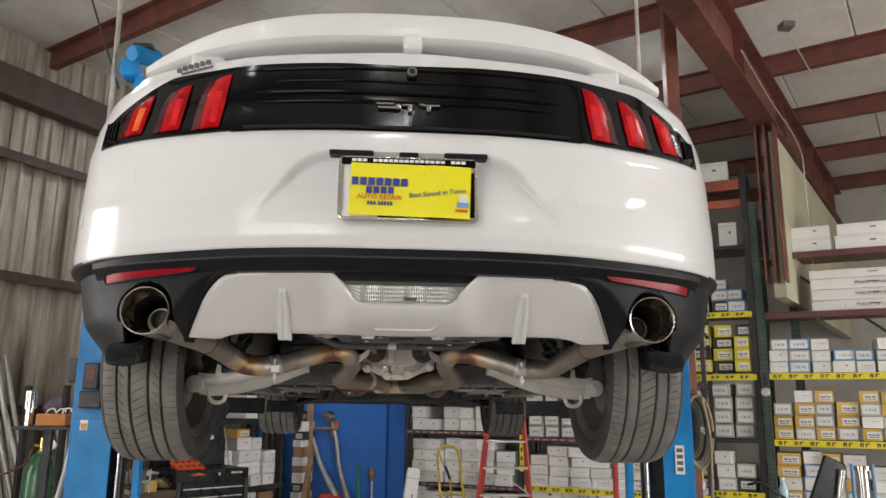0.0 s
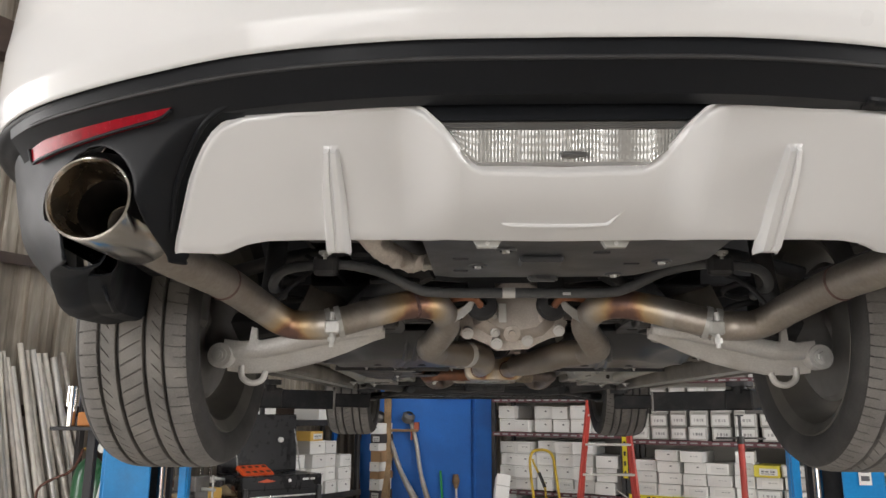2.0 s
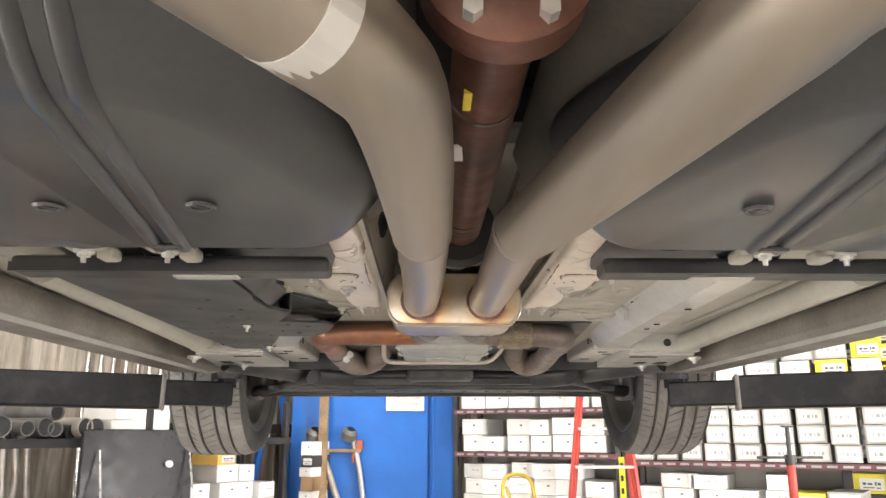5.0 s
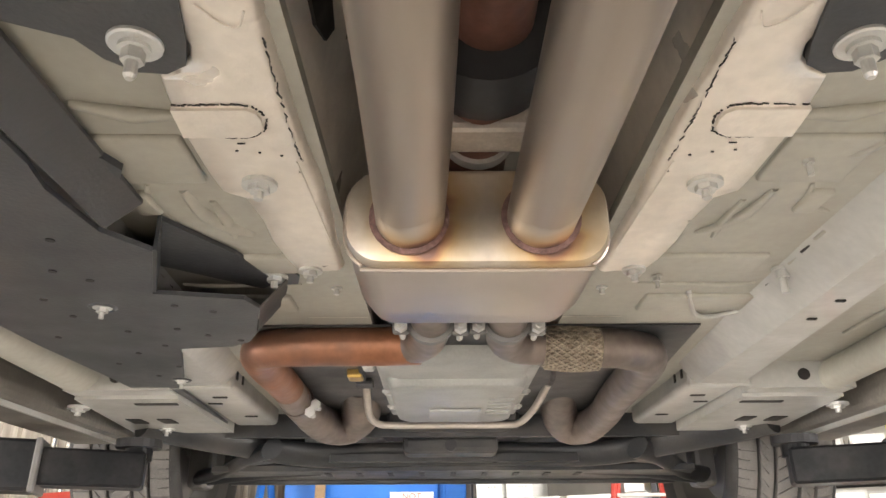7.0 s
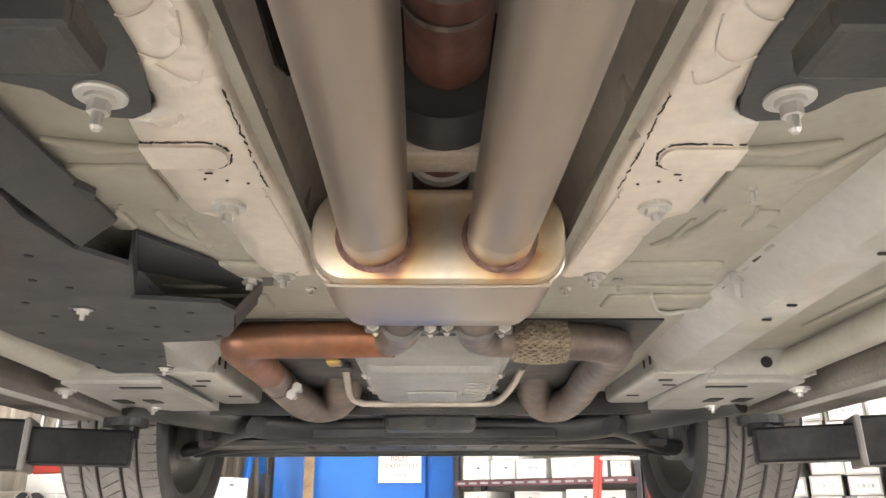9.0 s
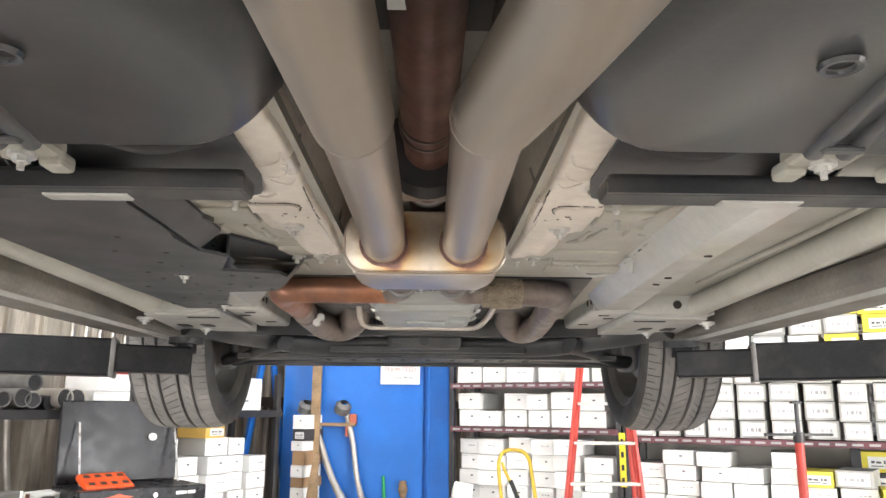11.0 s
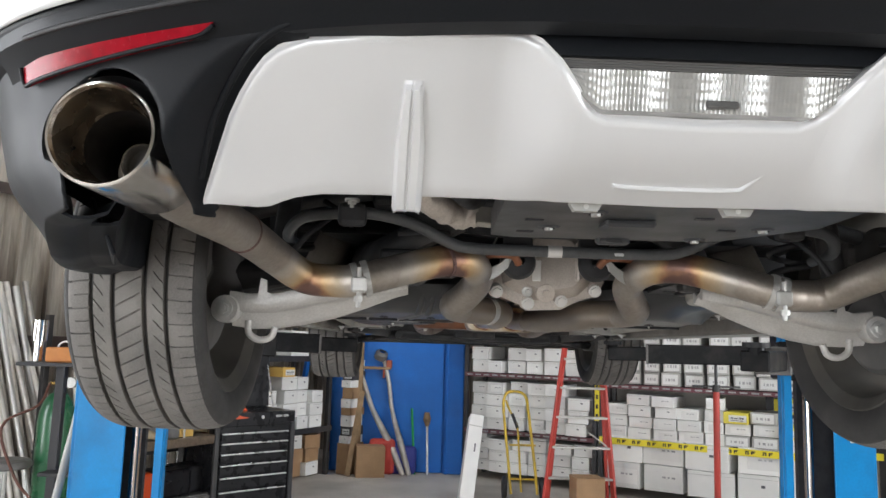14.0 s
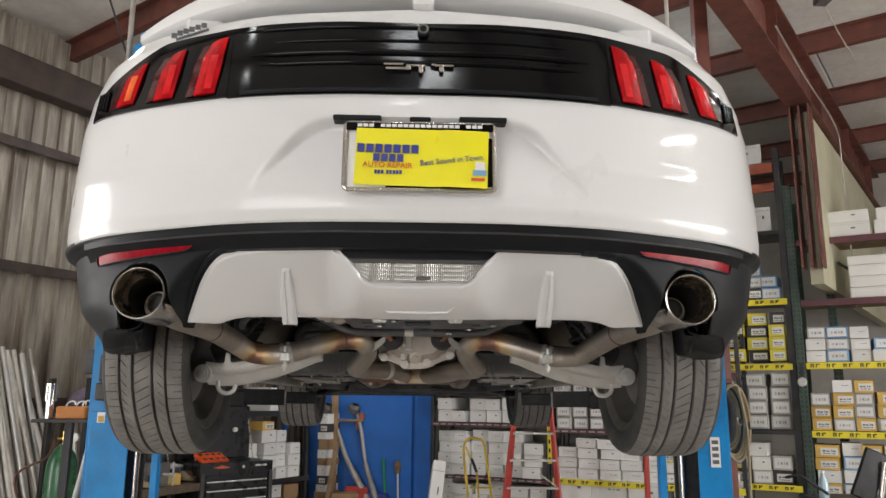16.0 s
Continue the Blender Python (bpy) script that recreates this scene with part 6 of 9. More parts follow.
    rb = part("hanger_rubber", lathe(bmesh.new(), [(.012, -.02), (.034, -.016), (.038, .0), (.034, .016), (.012, .02)], Matrix.Translation((side * .083, .965, 1.765)) @ pose(0, 0, 0, 80, 0, 0), 24, True), M_RUBBER_BLACK, car, "round black hanger rubber", smooth=60)
    part("hanger_plate", slab(bmesh.new(), [(-.034, 0), (.034, 0), (.030, .09), (-.030, .09)], -.008, .008, Matrix.Translation((side * .083, .975, 1.765)) @ pose(0, 0, 0, 80, 0, 0)), M_RUBBER_BLACK, rb)
part("tape_band", rod(bmesh.new(), (-.126, 1.322, 1.6765), (-.1135, 1.3425, 1.6773), .0366, 28), M_BAND, car, "silver paper band round the mid pipe")

# twin-inlet muffler box with welded end plate
def rounded(w, h, r, n=6):
    pts = []
    for cx, cz, a0 in ((w - r, h - r, 0), (-w + r, h - r, 90), (-w + r, -h + r, 180), (w - r, -h + r, 270)):
        for k in range(n + 1):
            a = radians(a0 + 90 * k / n)
            pts.append((cx + r * math.cos(a), cz + r * math.sin(a)))
    return pts


MC = Vector((-.003, 2.298, 1.6925))
M_PLATE = heat_mat("muffler_end_plate", (0.50, 0.43, 0.35), 0.44, [(-.063, 2.29, 1.672), (.053, 2.29, 1.672), (-.063, 2.29, 1.705), (.053, 2.29, 1.705)], .036)
rows = []
for y, w, h in ((.012, .1155, .044), (.02, .1175, .045), (.14, .1165, .046), (.190, .111, .042), (.207, .102, .034)):
    ring = [(MC.x + x, MC.y + y, MC.z + z) for x, z in rounded(w, h, .03)]
    rows.append(ring + ring[:1])
bm = sheet(bmesh.new(), rows)
bmesh.ops.remove_doubles(bm, verts=bm.verts, dist=.0004)
bmesh.ops.holes_fill(bm, edges=[e for e in bm.edges if e.is_boundary])
muffler = part("muffler", bm, M_MUFFLER, car, "shiny stainless muffler box with straw-coloured end", smooth=40)
rows = []
for y, w, h in ((.014, .1175, .045), (.002, .118, .0455), (-.004, .1155, .044), (-.006, .109, .039)):
    ring = [(MC.x + x, MC.y + y, MC.z + z) for x, z in rounded(w, h, .032)]
    rows.append(ring + ring[:1])
bm = sheet(bmesh.new(), rows)
bmesh.ops.remove_doubles(bm, verts=bm.verts, dist=.0004)
bmesh.ops.holes_fill(bm, edges=[e for e in bm.edges if e.is_boundary])
end = part("end_plate", bm, M_PLATE, car, "heat-coloured welded end plate", smooth=40)
bm = tube(bmesh.new(), [(MC.x + x, MC.y + .012, MC.z + z) for x, z in rounded(.1185, .046, .032, 3)] + [(MC.x + .1185, MC.y + .012, MC.z + .014)], .0022, 6, 3)
part("weld_seam", bm, M_MUFFLER, end)
for x in (-.063, .053):
    part("pipe_weld", lathe(bmesh.new(), [(.0295, -.004), (.0345, -.002), (.0355, .002), (.030, .004)], Matrix.Translation((x, 2.289, 1.6875)) @ pose(0, 0, 0, 90), 28, True), M_WELD, end, "brown weld ring", smooth=60)

# driveshaft, diff flange, gearbox and front pipes
shaft = part("driveshaft", rod(bmesh.new(), (0, 1.47, 1.754), (.002, 2.16, 1.782), .032, 28), M_RUST, car, "rust-brown driveshaft", smooth=40)
part("flange", lathe(bmesh.new(), [(.0, -.03), (.045, -.03), (.058, -.02), (.058, .01), (.045, .03), (.033, .05)], Matrix.Translation((0, 1.42, 1.753)) @ pose(0, 0, 0, -90), 28), M_RUST, shaft, "rusty round flange", smooth=40)
for k in range(6):
    a = k * math.pi / 3
    part("flange_bolt", rod(bmesh.new(), (.047 * math.cos(a), 1.385, 1.753 + .047 * math.sin(a)), (.047 * math.cos(a), 1.40, 1.753 + .047 * math.sin(a)), .007, 6), M_BOLT, shaft)
for y in (1.60, 2.02, 2.05):
    part("shaft_ring", rod(bmesh.new(), (0, y, 1.754 + (y - 1.47) * .0406), (0, y + .006, 1.754 + (y - 1.464) * .0406), .0335, 28), M_BROWN_STEEL, shaft)
part("yellow_mark", cube((-.018, 1.56, 1.7305), (.007, .034, .004), pose(0, 0, 0)), M_TAPE, shaft)
part("paper_label", cube((-.020, 1.70, 1.7375), (.016, .040, .003)), M_LABEL, shaft)
part("centre_bearing", lathe(bmesh.new(), [(.031, -.03), (.056, -.027), (.063, 0), (.056, .027), (.031, .03)], Matrix.Translation((0, 2.165, 1.782)) @ pose(0, 0, 0, -90), 28), M_RUBBER_BLACK, shaft, "black rubber centre bearing", smooth=40)
bb = part("bearing_bracket", cube((0, 2.222, 1.776), (.20, .03, .020), None, .004), M_RAIL, car, "pale bearing bracket")
part("bracket_web", cube((0, 2.262, 1.768), (.205, .045, .040), None, .006, 2), M_ALU, bb, "cast aluminium gearbox crossmember")
yoke = part("front_shaft", rod(bmesh.new(), (0, 2.2, 1.782), (0, 2.75, 1.780), .030, 24), M_RUST, car, smooth=40)
part("shaft_ring", rod(bmesh.new(), (0, 2.30, 1.781), (0, 2.312, 1.781), .034, 28), M_BAND, yoke, "bright ring on the shaft")
gear = part("gearbox", cube((-.005, 3.08, 1.762), (.25, .56, .16), None, .03, 3), M_PAN, car, "cast aluminium gearbox", smooth=35)
rim = part("pan_rim", cube((-.006, 3.08, 1.694), (.262, .44, .012), None, .005, 2), M_PAN, gear)
panrows = []
for z, e in ((1.690, .0), (1.682, .003), (1.672, .008), (1.668, .016)):
    panrows.append([(-.006 + x, 3.10 + y, z) for x, y in rounded(.120 - e, .185 - e, .03)])
bm = sheet(bmesh.new(), [r + r[:1] for r in panrows])
bmesh.ops.remove_doubles(bm, verts=bm.verts, dist=.0004)
bmesh.ops.holes_fill(bm, edges=[e for e in bm.edges if e.is_boundary])
pan = part("oil_pan", bm, M_PAN, gear, "shallow silver oil pan", smooth=35)
part("pan_step", cube((-.006, 3.16, 1.6655), (.10, .10, .006), None, .003, 2), M_PAN, pan)
for k in range(5):
    part("pan_rib", cube((.075, 3.02 + .035 * k, 1.667), (.045, .008, .004), None, .0015), M_PAN, pan)
for x, y in ((-.071, 2.90), (.031, 2.90), (-.10, 2.95), (.095, 2.95), (-.128, 3.05), (.118, 3.05), (-.128, 3.2), (.118, 3.2)):
    part("pan_bolt", rod(rod(bmesh.new(), (x, y, 1.690), (x, y, 1.682), .0085, 6), (x, y, 1.690), (x, y, 1.686), .012, 14), M_BOLT, gear)
part("bell_rib", cube((-.005, 2.83, 1.722), (.235, .03, .05), None, .008, 2), M_PAN, gear)
part("brace_bar", tube(bmesh.new(), [(-.168, 3.02, 1.722), (-.176, 3.14, 1.700), (-.182, 3.28, 1.684), (-.170, 3.352, 1.679), (-.138, 3.371, 1.678), (0, 3.372, 1.678), (.108, 3.371, 1.678), (.142, 3.345, 1.680), (.162, 3.24, 1.694), (.170, 3.10, 1.712)], .0075, 12, 6), M_ALU, car, "bent silver brace bar", smooth=60)
part("engine_sump", cube((-.005, 3.46, 1.735), (.30, .17, .13), None, .03, 2), M_FRAME, car)
# plugs, brackets and a wire loom beside the gearbox
for x, y, z, sx, sy, sz, mt in ((-.182, 2.98, 1.705, .026, .04, .02, M_BRASS), (-.172, 3.05, 1.713, .03, .05, .03, M_FRAME), (-.155, 2.93, 1.715, .02, .03, .03, M_BOLT), (-.10, 3.40, 1.690, .03, .02, .016, M_BOLT), (.115, 3.42, 1.692, .06, .03, .03, M_STEEL_GREY), (.055, 3.43, 1.69, .05, .03, .02, M_STEEL_GREY)):
    part("small_bracket", cube((x, y, z), (sx, sy, sz), pose(0, 0, 0), .004, 2), mt, gear)
part("wire_loom", tube(bmesh.new(), [(-.150, 2.86, 1.73), (-.168, 2.93, 1.708), (-.172, 3.02, 1.706), (-.19, 3.10, 1.712), (-.185, 3.25, 1.72)], .005, 8, 6), M_RUBBER_BLACK, gear, smooth=60)
part("wire_loom", tube(bmesh.new(), [(.150, 2.88, 1.73), (.160, 2.96, 1.712), (.172, 3.06, 1.71), (.178, 3.2, 1.72)], .005, 8, 6), M_RUBBER_BLACK, gear, smooth=60)
# short outlets of the muffler with their bolted collars
for sx, pts in ((-1, ((-.046, 2.47, 1.684), (-.047, 2.56, 1.680), (-.052, 2.66, 1.682), (-.075, 2.712, 1.685), (-.118, 2.722, 1.686))), (1, ((.046, 2.47, 1.684), (.047, 2.56, 1.680), (.052, 2.66, 1.682), (.075, 2.712, 1.685), (.118, 2.724, 1.686)))):
    st_ = part("front_stub", tube(bmesh.new(), pts, [.0245, .0245, .026, .027, .027], 22, 8), M_BROWN_STEEL, car, "browned steel front pipe", smooth=60)
    part("collar", lathe(bmesh.new(), [(.025, -.008), (.0305, -.007), (.0305, .007), (.025, .008)], Matrix.Translation((sx * .047, 2.575, 1.680)) @ pose(0, 0, 0, -90), 24, True), M_STEEL_GREY, st_, smooth=35)
    for bx, bz in ((sx * .047 - .036, 1.670), (sx * .047 + .036, 1.668)):
        part("collar_ear", cube((bx, 2.575, bz + .004), (.022, .012, .024), None, .004, 2), M_STEEL_GREY, st_)
        part("flange_bolt", rod(rod(bmesh.new(), (bx, 2.55, bz), (bx, 2.615, bz), .0042, 8), (bx, 2.556, bz), (bx, 2.568, bz), .0085, 6), M_BOLT, st_)
part("front_pipe", tube(bmesh.new(), [(-.064, 2.712, 1.685), (-.121, 2.721, 1.686), (-.251, 2.724, 1.686), (-.294, 2.752, 1.687), (-.306, 2.82, 1.688), (-.308, 2.967, 1.690), (-.307, 3.10, 1.689)], .028, 26, 8), M_ORANGE_RUST, car, "orange-rusted front exhaust pipe", smooth=60)
part("front_pipe", tube(bmesh.new(), [(-.308, 3.03, 1.690), (-.307, 3.20, 1.684), (-.285, 3.36, 1.678), (-.243, 3.405, 1.686), (-.208, 3.35, 1.706), (-.20, 3.21, 1.744)], [.0285, .031, .039, .044, .044, .039], 26, 8), M_BROWN_STEEL, car, "browned front pipe bend", smooth=60)
pc = part("pipe_clamp", rod(bmesh.new(), (-.308, 3.120, 1.6875), (-.308, 3.136, 1.687), .0325, 26), M_BROWN_STEEL, car, "small pipe clamp")
for dx, dz in ((.040, -.012), (.030, -.026)):
    part("clamp_bolt", rod(rod(bmesh.new(), (-.308 + dx, 3.11, 1.687 + dz), (-.308 + dx, 3.145, 1.687 + dz), .005, 8), (-.308 + dx, 3.10, 1.687 + dz), (-.308 + dx, 3.112, 1.687 + dz), .010, 6), M_BOLT, pc)
part("flex_pipe", tube(bmesh.new(), [(.108, 2.724, 1.686), (.135, 2.727, 1.686), (.166, 2.730, 1.686), (.193, 2.733, 1.686)], [.029, .033, .033, .029], 28, 6), M_BRAID, car, "braided flexible exhaust joint", smooth=60)
bm = bmesh.new()
for way in (-1, 1):
    for k in range(24):
        a0 = 2 * math.pi * k / 24
        pts = []
        for i in range(7):
            u = i / 6
            rr = .0315 + .003 * math.sin(math.pi * u)
            a = a0 + way * 1.5 * u
            pts.append((.112 + .078 * u, 2.7245 + .008 * u + rr * math.cos(a), 1.686 + rr * math.sin(a)))
        tube(bm, pts, .0019, 5, 2)
tagged(part("braid", bm, M_BRAID, car, smooth=60), "woven steel braid sleeve", kind="stuff")
part("front_pipe", tube(bmesh.new(), [(.188, 2.730, 1.686), (.229, 2.739, 1.686), (.271, 2.781, 1.687), (.287, 2.873, 1.688), (.295, 3.09, 1.687), (.302, 3.25, 1.679), (.290, 3.385, 1.675), (.254, 3.415, 1.683), (.226, 3.35, 1.710), (.217, 3.213, 1.75)], [.029, .030, .0305, .031, .031, .0315, .036, .040, .040, .039], 26, 8), M_BROWN_STEEL, car, "browned front pipe bend", smooth=60)

# black sheet in place of the open engine bay's shade
part("bay_cover", slab(bmesh.new(), [(-.33, 2.70), (.33, 2.70), (.38, 3.42), (-.38, 3.42)], 1.7085, 1.7115), M_FRAME, car, "black sheet for the shaded engine bay")
# ---- front suspension and undertray ----
sub = part("front_subframe", tube(bmesh.new(), [(-.66, 3.30, 1.672), (-.60, 3.38, 1.664), (-.50, 3.47, 1.652), (-.33, 3.585, 1.640), (0, 3.60, 1.645), (.33, 3.585, 1.640), (.50, 3.46, 1.652), (.60, 3.37, 1.664), (.66, 3.28, 1.672)], [.034, .034, .032, .034, .034, .034, .032, .034, .034], 14, 8, flat=.6), M_FRAME, car, "black front subframe", smooth=50)
part("subframe_plate", slab(bmesh.new(), [(-.30, 3.56), (.30, 3.56), (.34, 3.70), (-.34, 3.70)], 1.622, 1.640), M_FRAME, sub)
for x in (-.24, -.08, .10, .25):
    part("plate_hole", rod(bmesh.new(), (x, 3.60, 1.6205), (x, 3.60, 1.6225), .008, 12), M_SOOT_BLACK, sub)
part("undertray", slab(bmesh.new(), [(-.60, 3.62), (.60, 3.62), (.62, 3.72), (.62, 3.90), (-.62, 3.90), (-.62, 3.72)], 1.606, 1.620), M_FRAME, car, "black front undertray")
for k in range(9):
    part("tray_slot", cube((-.32 + .08 * k, 3.70, 1.605), (.014, .07, .003)), M_RUBBER_BLACK, car)
part("tray_lip", cube((0, 3.87, 1.602), (1.24, .03, .014), None, .004), M_FRAME, car)
part("tray_cover", slab(bmesh.new(), [(-.62, 3.90), (.62, 3.90), (.70, 4.3), (.5, 4.6), (-.5, 4.6), (-.70, 4.3)], 1.66, 1.67), M_FRAME, car)
pod = part("tray_pod", cube((-.01, 3.50, 1.648), (.22, .10, .04), None, .012, 2), M_FRAME, car)
part("pod_plug", rod(bmesh.new(), (-.01, 3.445, 1.645), (-.01, 3.455, 1.645), .014, 14), M_RUBBER_BLACK, pod)
for side in (-1, 1):
    part("front_arm", tube(bmesh.new(), [(side * .42, 3.46, 1.640), (side * .50, 3.56, 1.630), (side * .60, 3.72, 1.615), (side * .68, 3.80, 1.61)], [.03, .024, .022, .026], 12, 6, flat=.7), M_FRAME, car, "black front control arm", smooth=50)
    part("front_arm", tube(bmesh.new(), [(side * .34, 3.72, 1.63), (side * .50, 3.77, 1.62), (side * .68, 3.83, 1.61)], [.03, .024, .026], 12, 6, flat=.7), M_FRAME, car, "black front control arm", smooth=50)
    part("front_knuckle", cube((side * .69, 3.84, 1.70), (.06, .08, .24), None, .015, 2), M_STEEL_GREY, car)
    part("front_strut", rod(bmesh.new(), (side * .66, 3.84, 1.72), (side * .60, 3.84, 2.2), .03, 16), M_FRAME, car)

# ---- rear axle ----
# differential: cast housing with a finned round cover
rows = []
for i in range(13):
    v = i / 12
    y = 1.085 + .30 * v
    w = .064 + .081 * math.sin(math.pi * min(1, v * 1.55 + .12) / 2) * (1 if v < .18 else max(.36, 1 - 2.3 * (v - .18)))
    h = (.035 + .062 * math.sin(math.pi * min(1, v * 1.5 + .1) / 2)) * (1 if v < .18 else max(.42, 1 - 2.0 * (v - .18)))
    ring = []
    for k in range(28):
        a = 2 * math.pi * k / 28
        x, z = w * math.cos(a), h * math.sin(a) * (1.0 if math.sin(a) < 0 else 1.75 - .35 * v)
        rib = 1 + .05 * (k % 4 == 0)
        ring.append((x * rib, y + .05 * (z + .06) * (-.4) * (1 - v), 1.755 + z * rib))
    rows.append(ring + ring[:1])
bm = sheet(bmesh.new(), rows)
bmesh.ops.remove_doubles(bm, verts=bm.verts, dist=.0004)
bmesh.ops.holes_fill(bm, edges=[e for e in bm.edges if e.is_boundary])
diff = part("differential", bm, M_ALU, car, "cast aluminium differential housing", smooth=35)
flange = [(-.142, 1.735), (-.128, 1.705), (-.10, 1.692), (-.06, 1.676), (-.045, 1.664), (.035, 1.668), (.06, 1.682), (.09, 1.695), (.118, 1.702), (.135, 1.735), (.12, 1.76), (-.125, 1.76)]
part("cover_flange", slab(bmesh.new(), flange, -.012, .012, Matrix(((1, 0, 0, 0), (0, 0, 1, 1.145), (0, 1, 0, 0), (0, 0, 0, 1)))), M_ALU, diff, "flat bolted flange", smooth=30)
for c in ((-.119, 1.120, 1.707), (-.046, 1.125, 1.682), (.032, 1.130, 1.690), (.112, 1.135, 1.716)):
    b = rod(bmesh.new(), Vector(c) + Vector((0, .02, .006)), Vector(c) + Vector((0, -.012, -.004)), .0145, 20)
    rod(b, Vector(c) + Vector((0, -.012, -.004)), Vector(c) + Vector((0, -.018, -.006)), .0105, 6)
    part("cover_bolt", b, M_BAND, diff, "bright flange bolt")
    part("bolt_boss", rod(bmesh.new(), Vector(c) + Vector((0, .018, .004)), Vector(c) + Vector((0, .056, .012)), .0195, 20, .017), M_ALU, diff, smooth=40)
part("part_tag", cube((-.033, 1.072, 1.751), (.020, .004, .048), pose(0, 0, 0), .0015), M_LABEL, diff, "white oblong paper tag")
part("drain_plug", lathe(bmesh.new(), [(.0, -.014), (.009, -.014), (.010, -.008), (.021, -.006), (.023, .006)], Matrix.Translation((-.009, 1.094, 1.703)) @ pose(0, 0, 0, -70), 20), M_ALU, diff, "round drain plug", smooth=40)
part("fill_plug", lathe(bmesh.new(), [(.0, -.012), (.006, -.012), (.007, -.005), (.012, -.004), (.013, .006)], Matrix.Translation((-.052, 1.088, 1.745)) @ pose(0, 0, 0, -75), 16), M_BOLT, diff, smooth=40)
part("fill_plug", lathe(bmesh.new(), [(.0, -.012), (.006, -.012), (.007, -.005), (.012, -.004), (.013, .006)], Matrix.Translation((-.050, 1.100, 1.705)) @ pose(0, 0, 0, -75), 16), M_BOLT, diff, smooth=40)
for x in (-.10, .10):
    part("cast_rib", cube((x * .62, 1.088, 1.775), (.010, .05, .09), pose(0, 0, 0), .004, 2), M_ALU, diff)
part("sensor", cube((.085, 1.085, 1.765), (.03, .04, .035), None, .008, 2), M_ALU, diff)
part("diff_snout", rod(bmesh.new(), (0, 1.30, 1.752), (0, 1.40, 1.752), .05, 24, .04), M_ALU, diff, smooth=40)
diff.matrix_basis = Matrix.Translation((.004, -.011, .008)) @ diff.matrix_basis

# black subframe round it
part("rear_crossmember", cube((0, 1.02, 1.900), (.80, .16, .05), None, .012, 2), M_FRAME, car, "black rear subframe")
part("rear_crossmember", cube((0, 1.44, 1.85), (.74, .10, .06), None, .012, 2), M_FRAME, car)
for side in (-1, 1):
    leg = part("subframe_leg", tube(bmesh.new(), [(side * .20, 1.0, 1.87), (side * .30, 1.05, 1.83), (side * .37, 1.16, 1.81), (side * .42, 1.30, 1.81), (side * .46, 1.50, 1.83)], [.05, .05, .05, .048, .05], 12, 6, flat=.55), M_FRAME, car, "black subframe leg", smooth=50)
    part("leg_plate", cube((side * .335, 1.03, 1.755), (.10, .05, .075), pose(0, 0, 0), .010, 2), M_FRAME, leg)
    plate = slab(bmesh.new(), [(side * x, y) for x, y in ((.322, 1.02), (.336, 1.10), (.348, 1.18), (.348, 1.24), (.372, 1.28), (.374, 1.352), (.308, 1.352), (.296, 1.30), (.284, 1.22), (.278, 1.14), (.270, 1.02))], 1.735, 1.765)
    bmesh.ops.bevel(plate, geom=plate.edges[:], offset=.006, segments=2, affect="EDGES")
    plate = part("leg_plate", plate, M_LEG, leg, "grey pressed subframe plate", smooth=40)
    for x, y, w in ((.322, 1.212, .026), (.338, 1.326, .030)):
        part("slot_hole", cube((side * x, y, 1.7345), (w, .010, .003), None, .001), M_SOOT_BLACK, plate)
    carrier = slab(bmesh.new(), [(side * x, y) for x, y in ((.335, 1.245), (.372, 1.30), (.43, 1.28), (.455, 1.22), (.44, 1.17), (.40, 1.155), (.365, 1.18))], 1.728, 1.775)
    bmesh.ops.bevel(carrier, geom=carrier.edges[:], offset=.010, segments=2, affect="EDGES")
    part("bush_carrier", carrier, M_LEG, leg, "grey bush carrier", smooth=40)
    part("leg_plate", cube((side * .24, 1.14, 1.76), (.06, .09, .03), None, .006, 2), M_FRAME, leg)
    bolt(leg, (side * .311, .995, 1.747), .0135, (0, -.75, -.6), washer=1.6)
    cap = part("bush_cap", lathe(bmesh.new(), [(0, -.016), (.022, -.015), (.031, -.011), (.034, -.004), (.034, .02)], Matrix.Translation((side * .400, 1.218, 1.722)) @ pose(0, 0, 0, -18), 28), M_RAIL, leg, "pale round bush cap", smooth=40)
    part("cap_hole", rod(bmesh.new(), (side * .400, 1.223, 1.7065), (side * .400, 1.223, 1.7045), .0045, 10), M_SOOT_BLACK, cap)
    bolt(leg, (side * .184, .974, 1.874), .017, (0, -.4, -.9), washer=1.4)
    part("mount_cup", lathe(bmesh.new(), [(.022, -.012), (.036, -.010), (.040, .0), (.040, .02)], Matrix.Translation((side * .184, .995, 1.886)) @ pose(0, 0, 0, 20), 24), M_RUBBER_BLACK, leg, smooth=50)
    face = part("frame_bolt", rod(rod(bmesh.new(), (side * .083, .984, 1.843), (side * .083, .976, 1.842), .0085, 20), (side * .083, .976, 1.842), (side * .083, .970, 1.841), .0055, 6), M_BOLT, leg, "small bright bolt")
    part("white_mark", cube((side * .083, .983, 1.8585), (.013, .002, .009)), M_LABEL, leg, "white paint mark")
    # aluminium lower arm: inner end, web, knuckle end with its bolt and hook
    rows = []
    for x, ya, yb, zc, h in ((.318, .975, 1.035, 1.706, .013), (.345, .972, 1.045, 1.703, .017), (.41, .972, 1.062, 1.689, .018), (.48, .978, 1.078, 1.671, .018), (.55, .983, 1.088, 1.655, .018), (.61, .988, 1.084, 1.644, .018), (.66, .992, 1.062, 1.642, .018), (.70, .994, 1.038, 1.647, .018)):
        mid_y, half = (ya + yb) / 2, (yb - ya) / 2
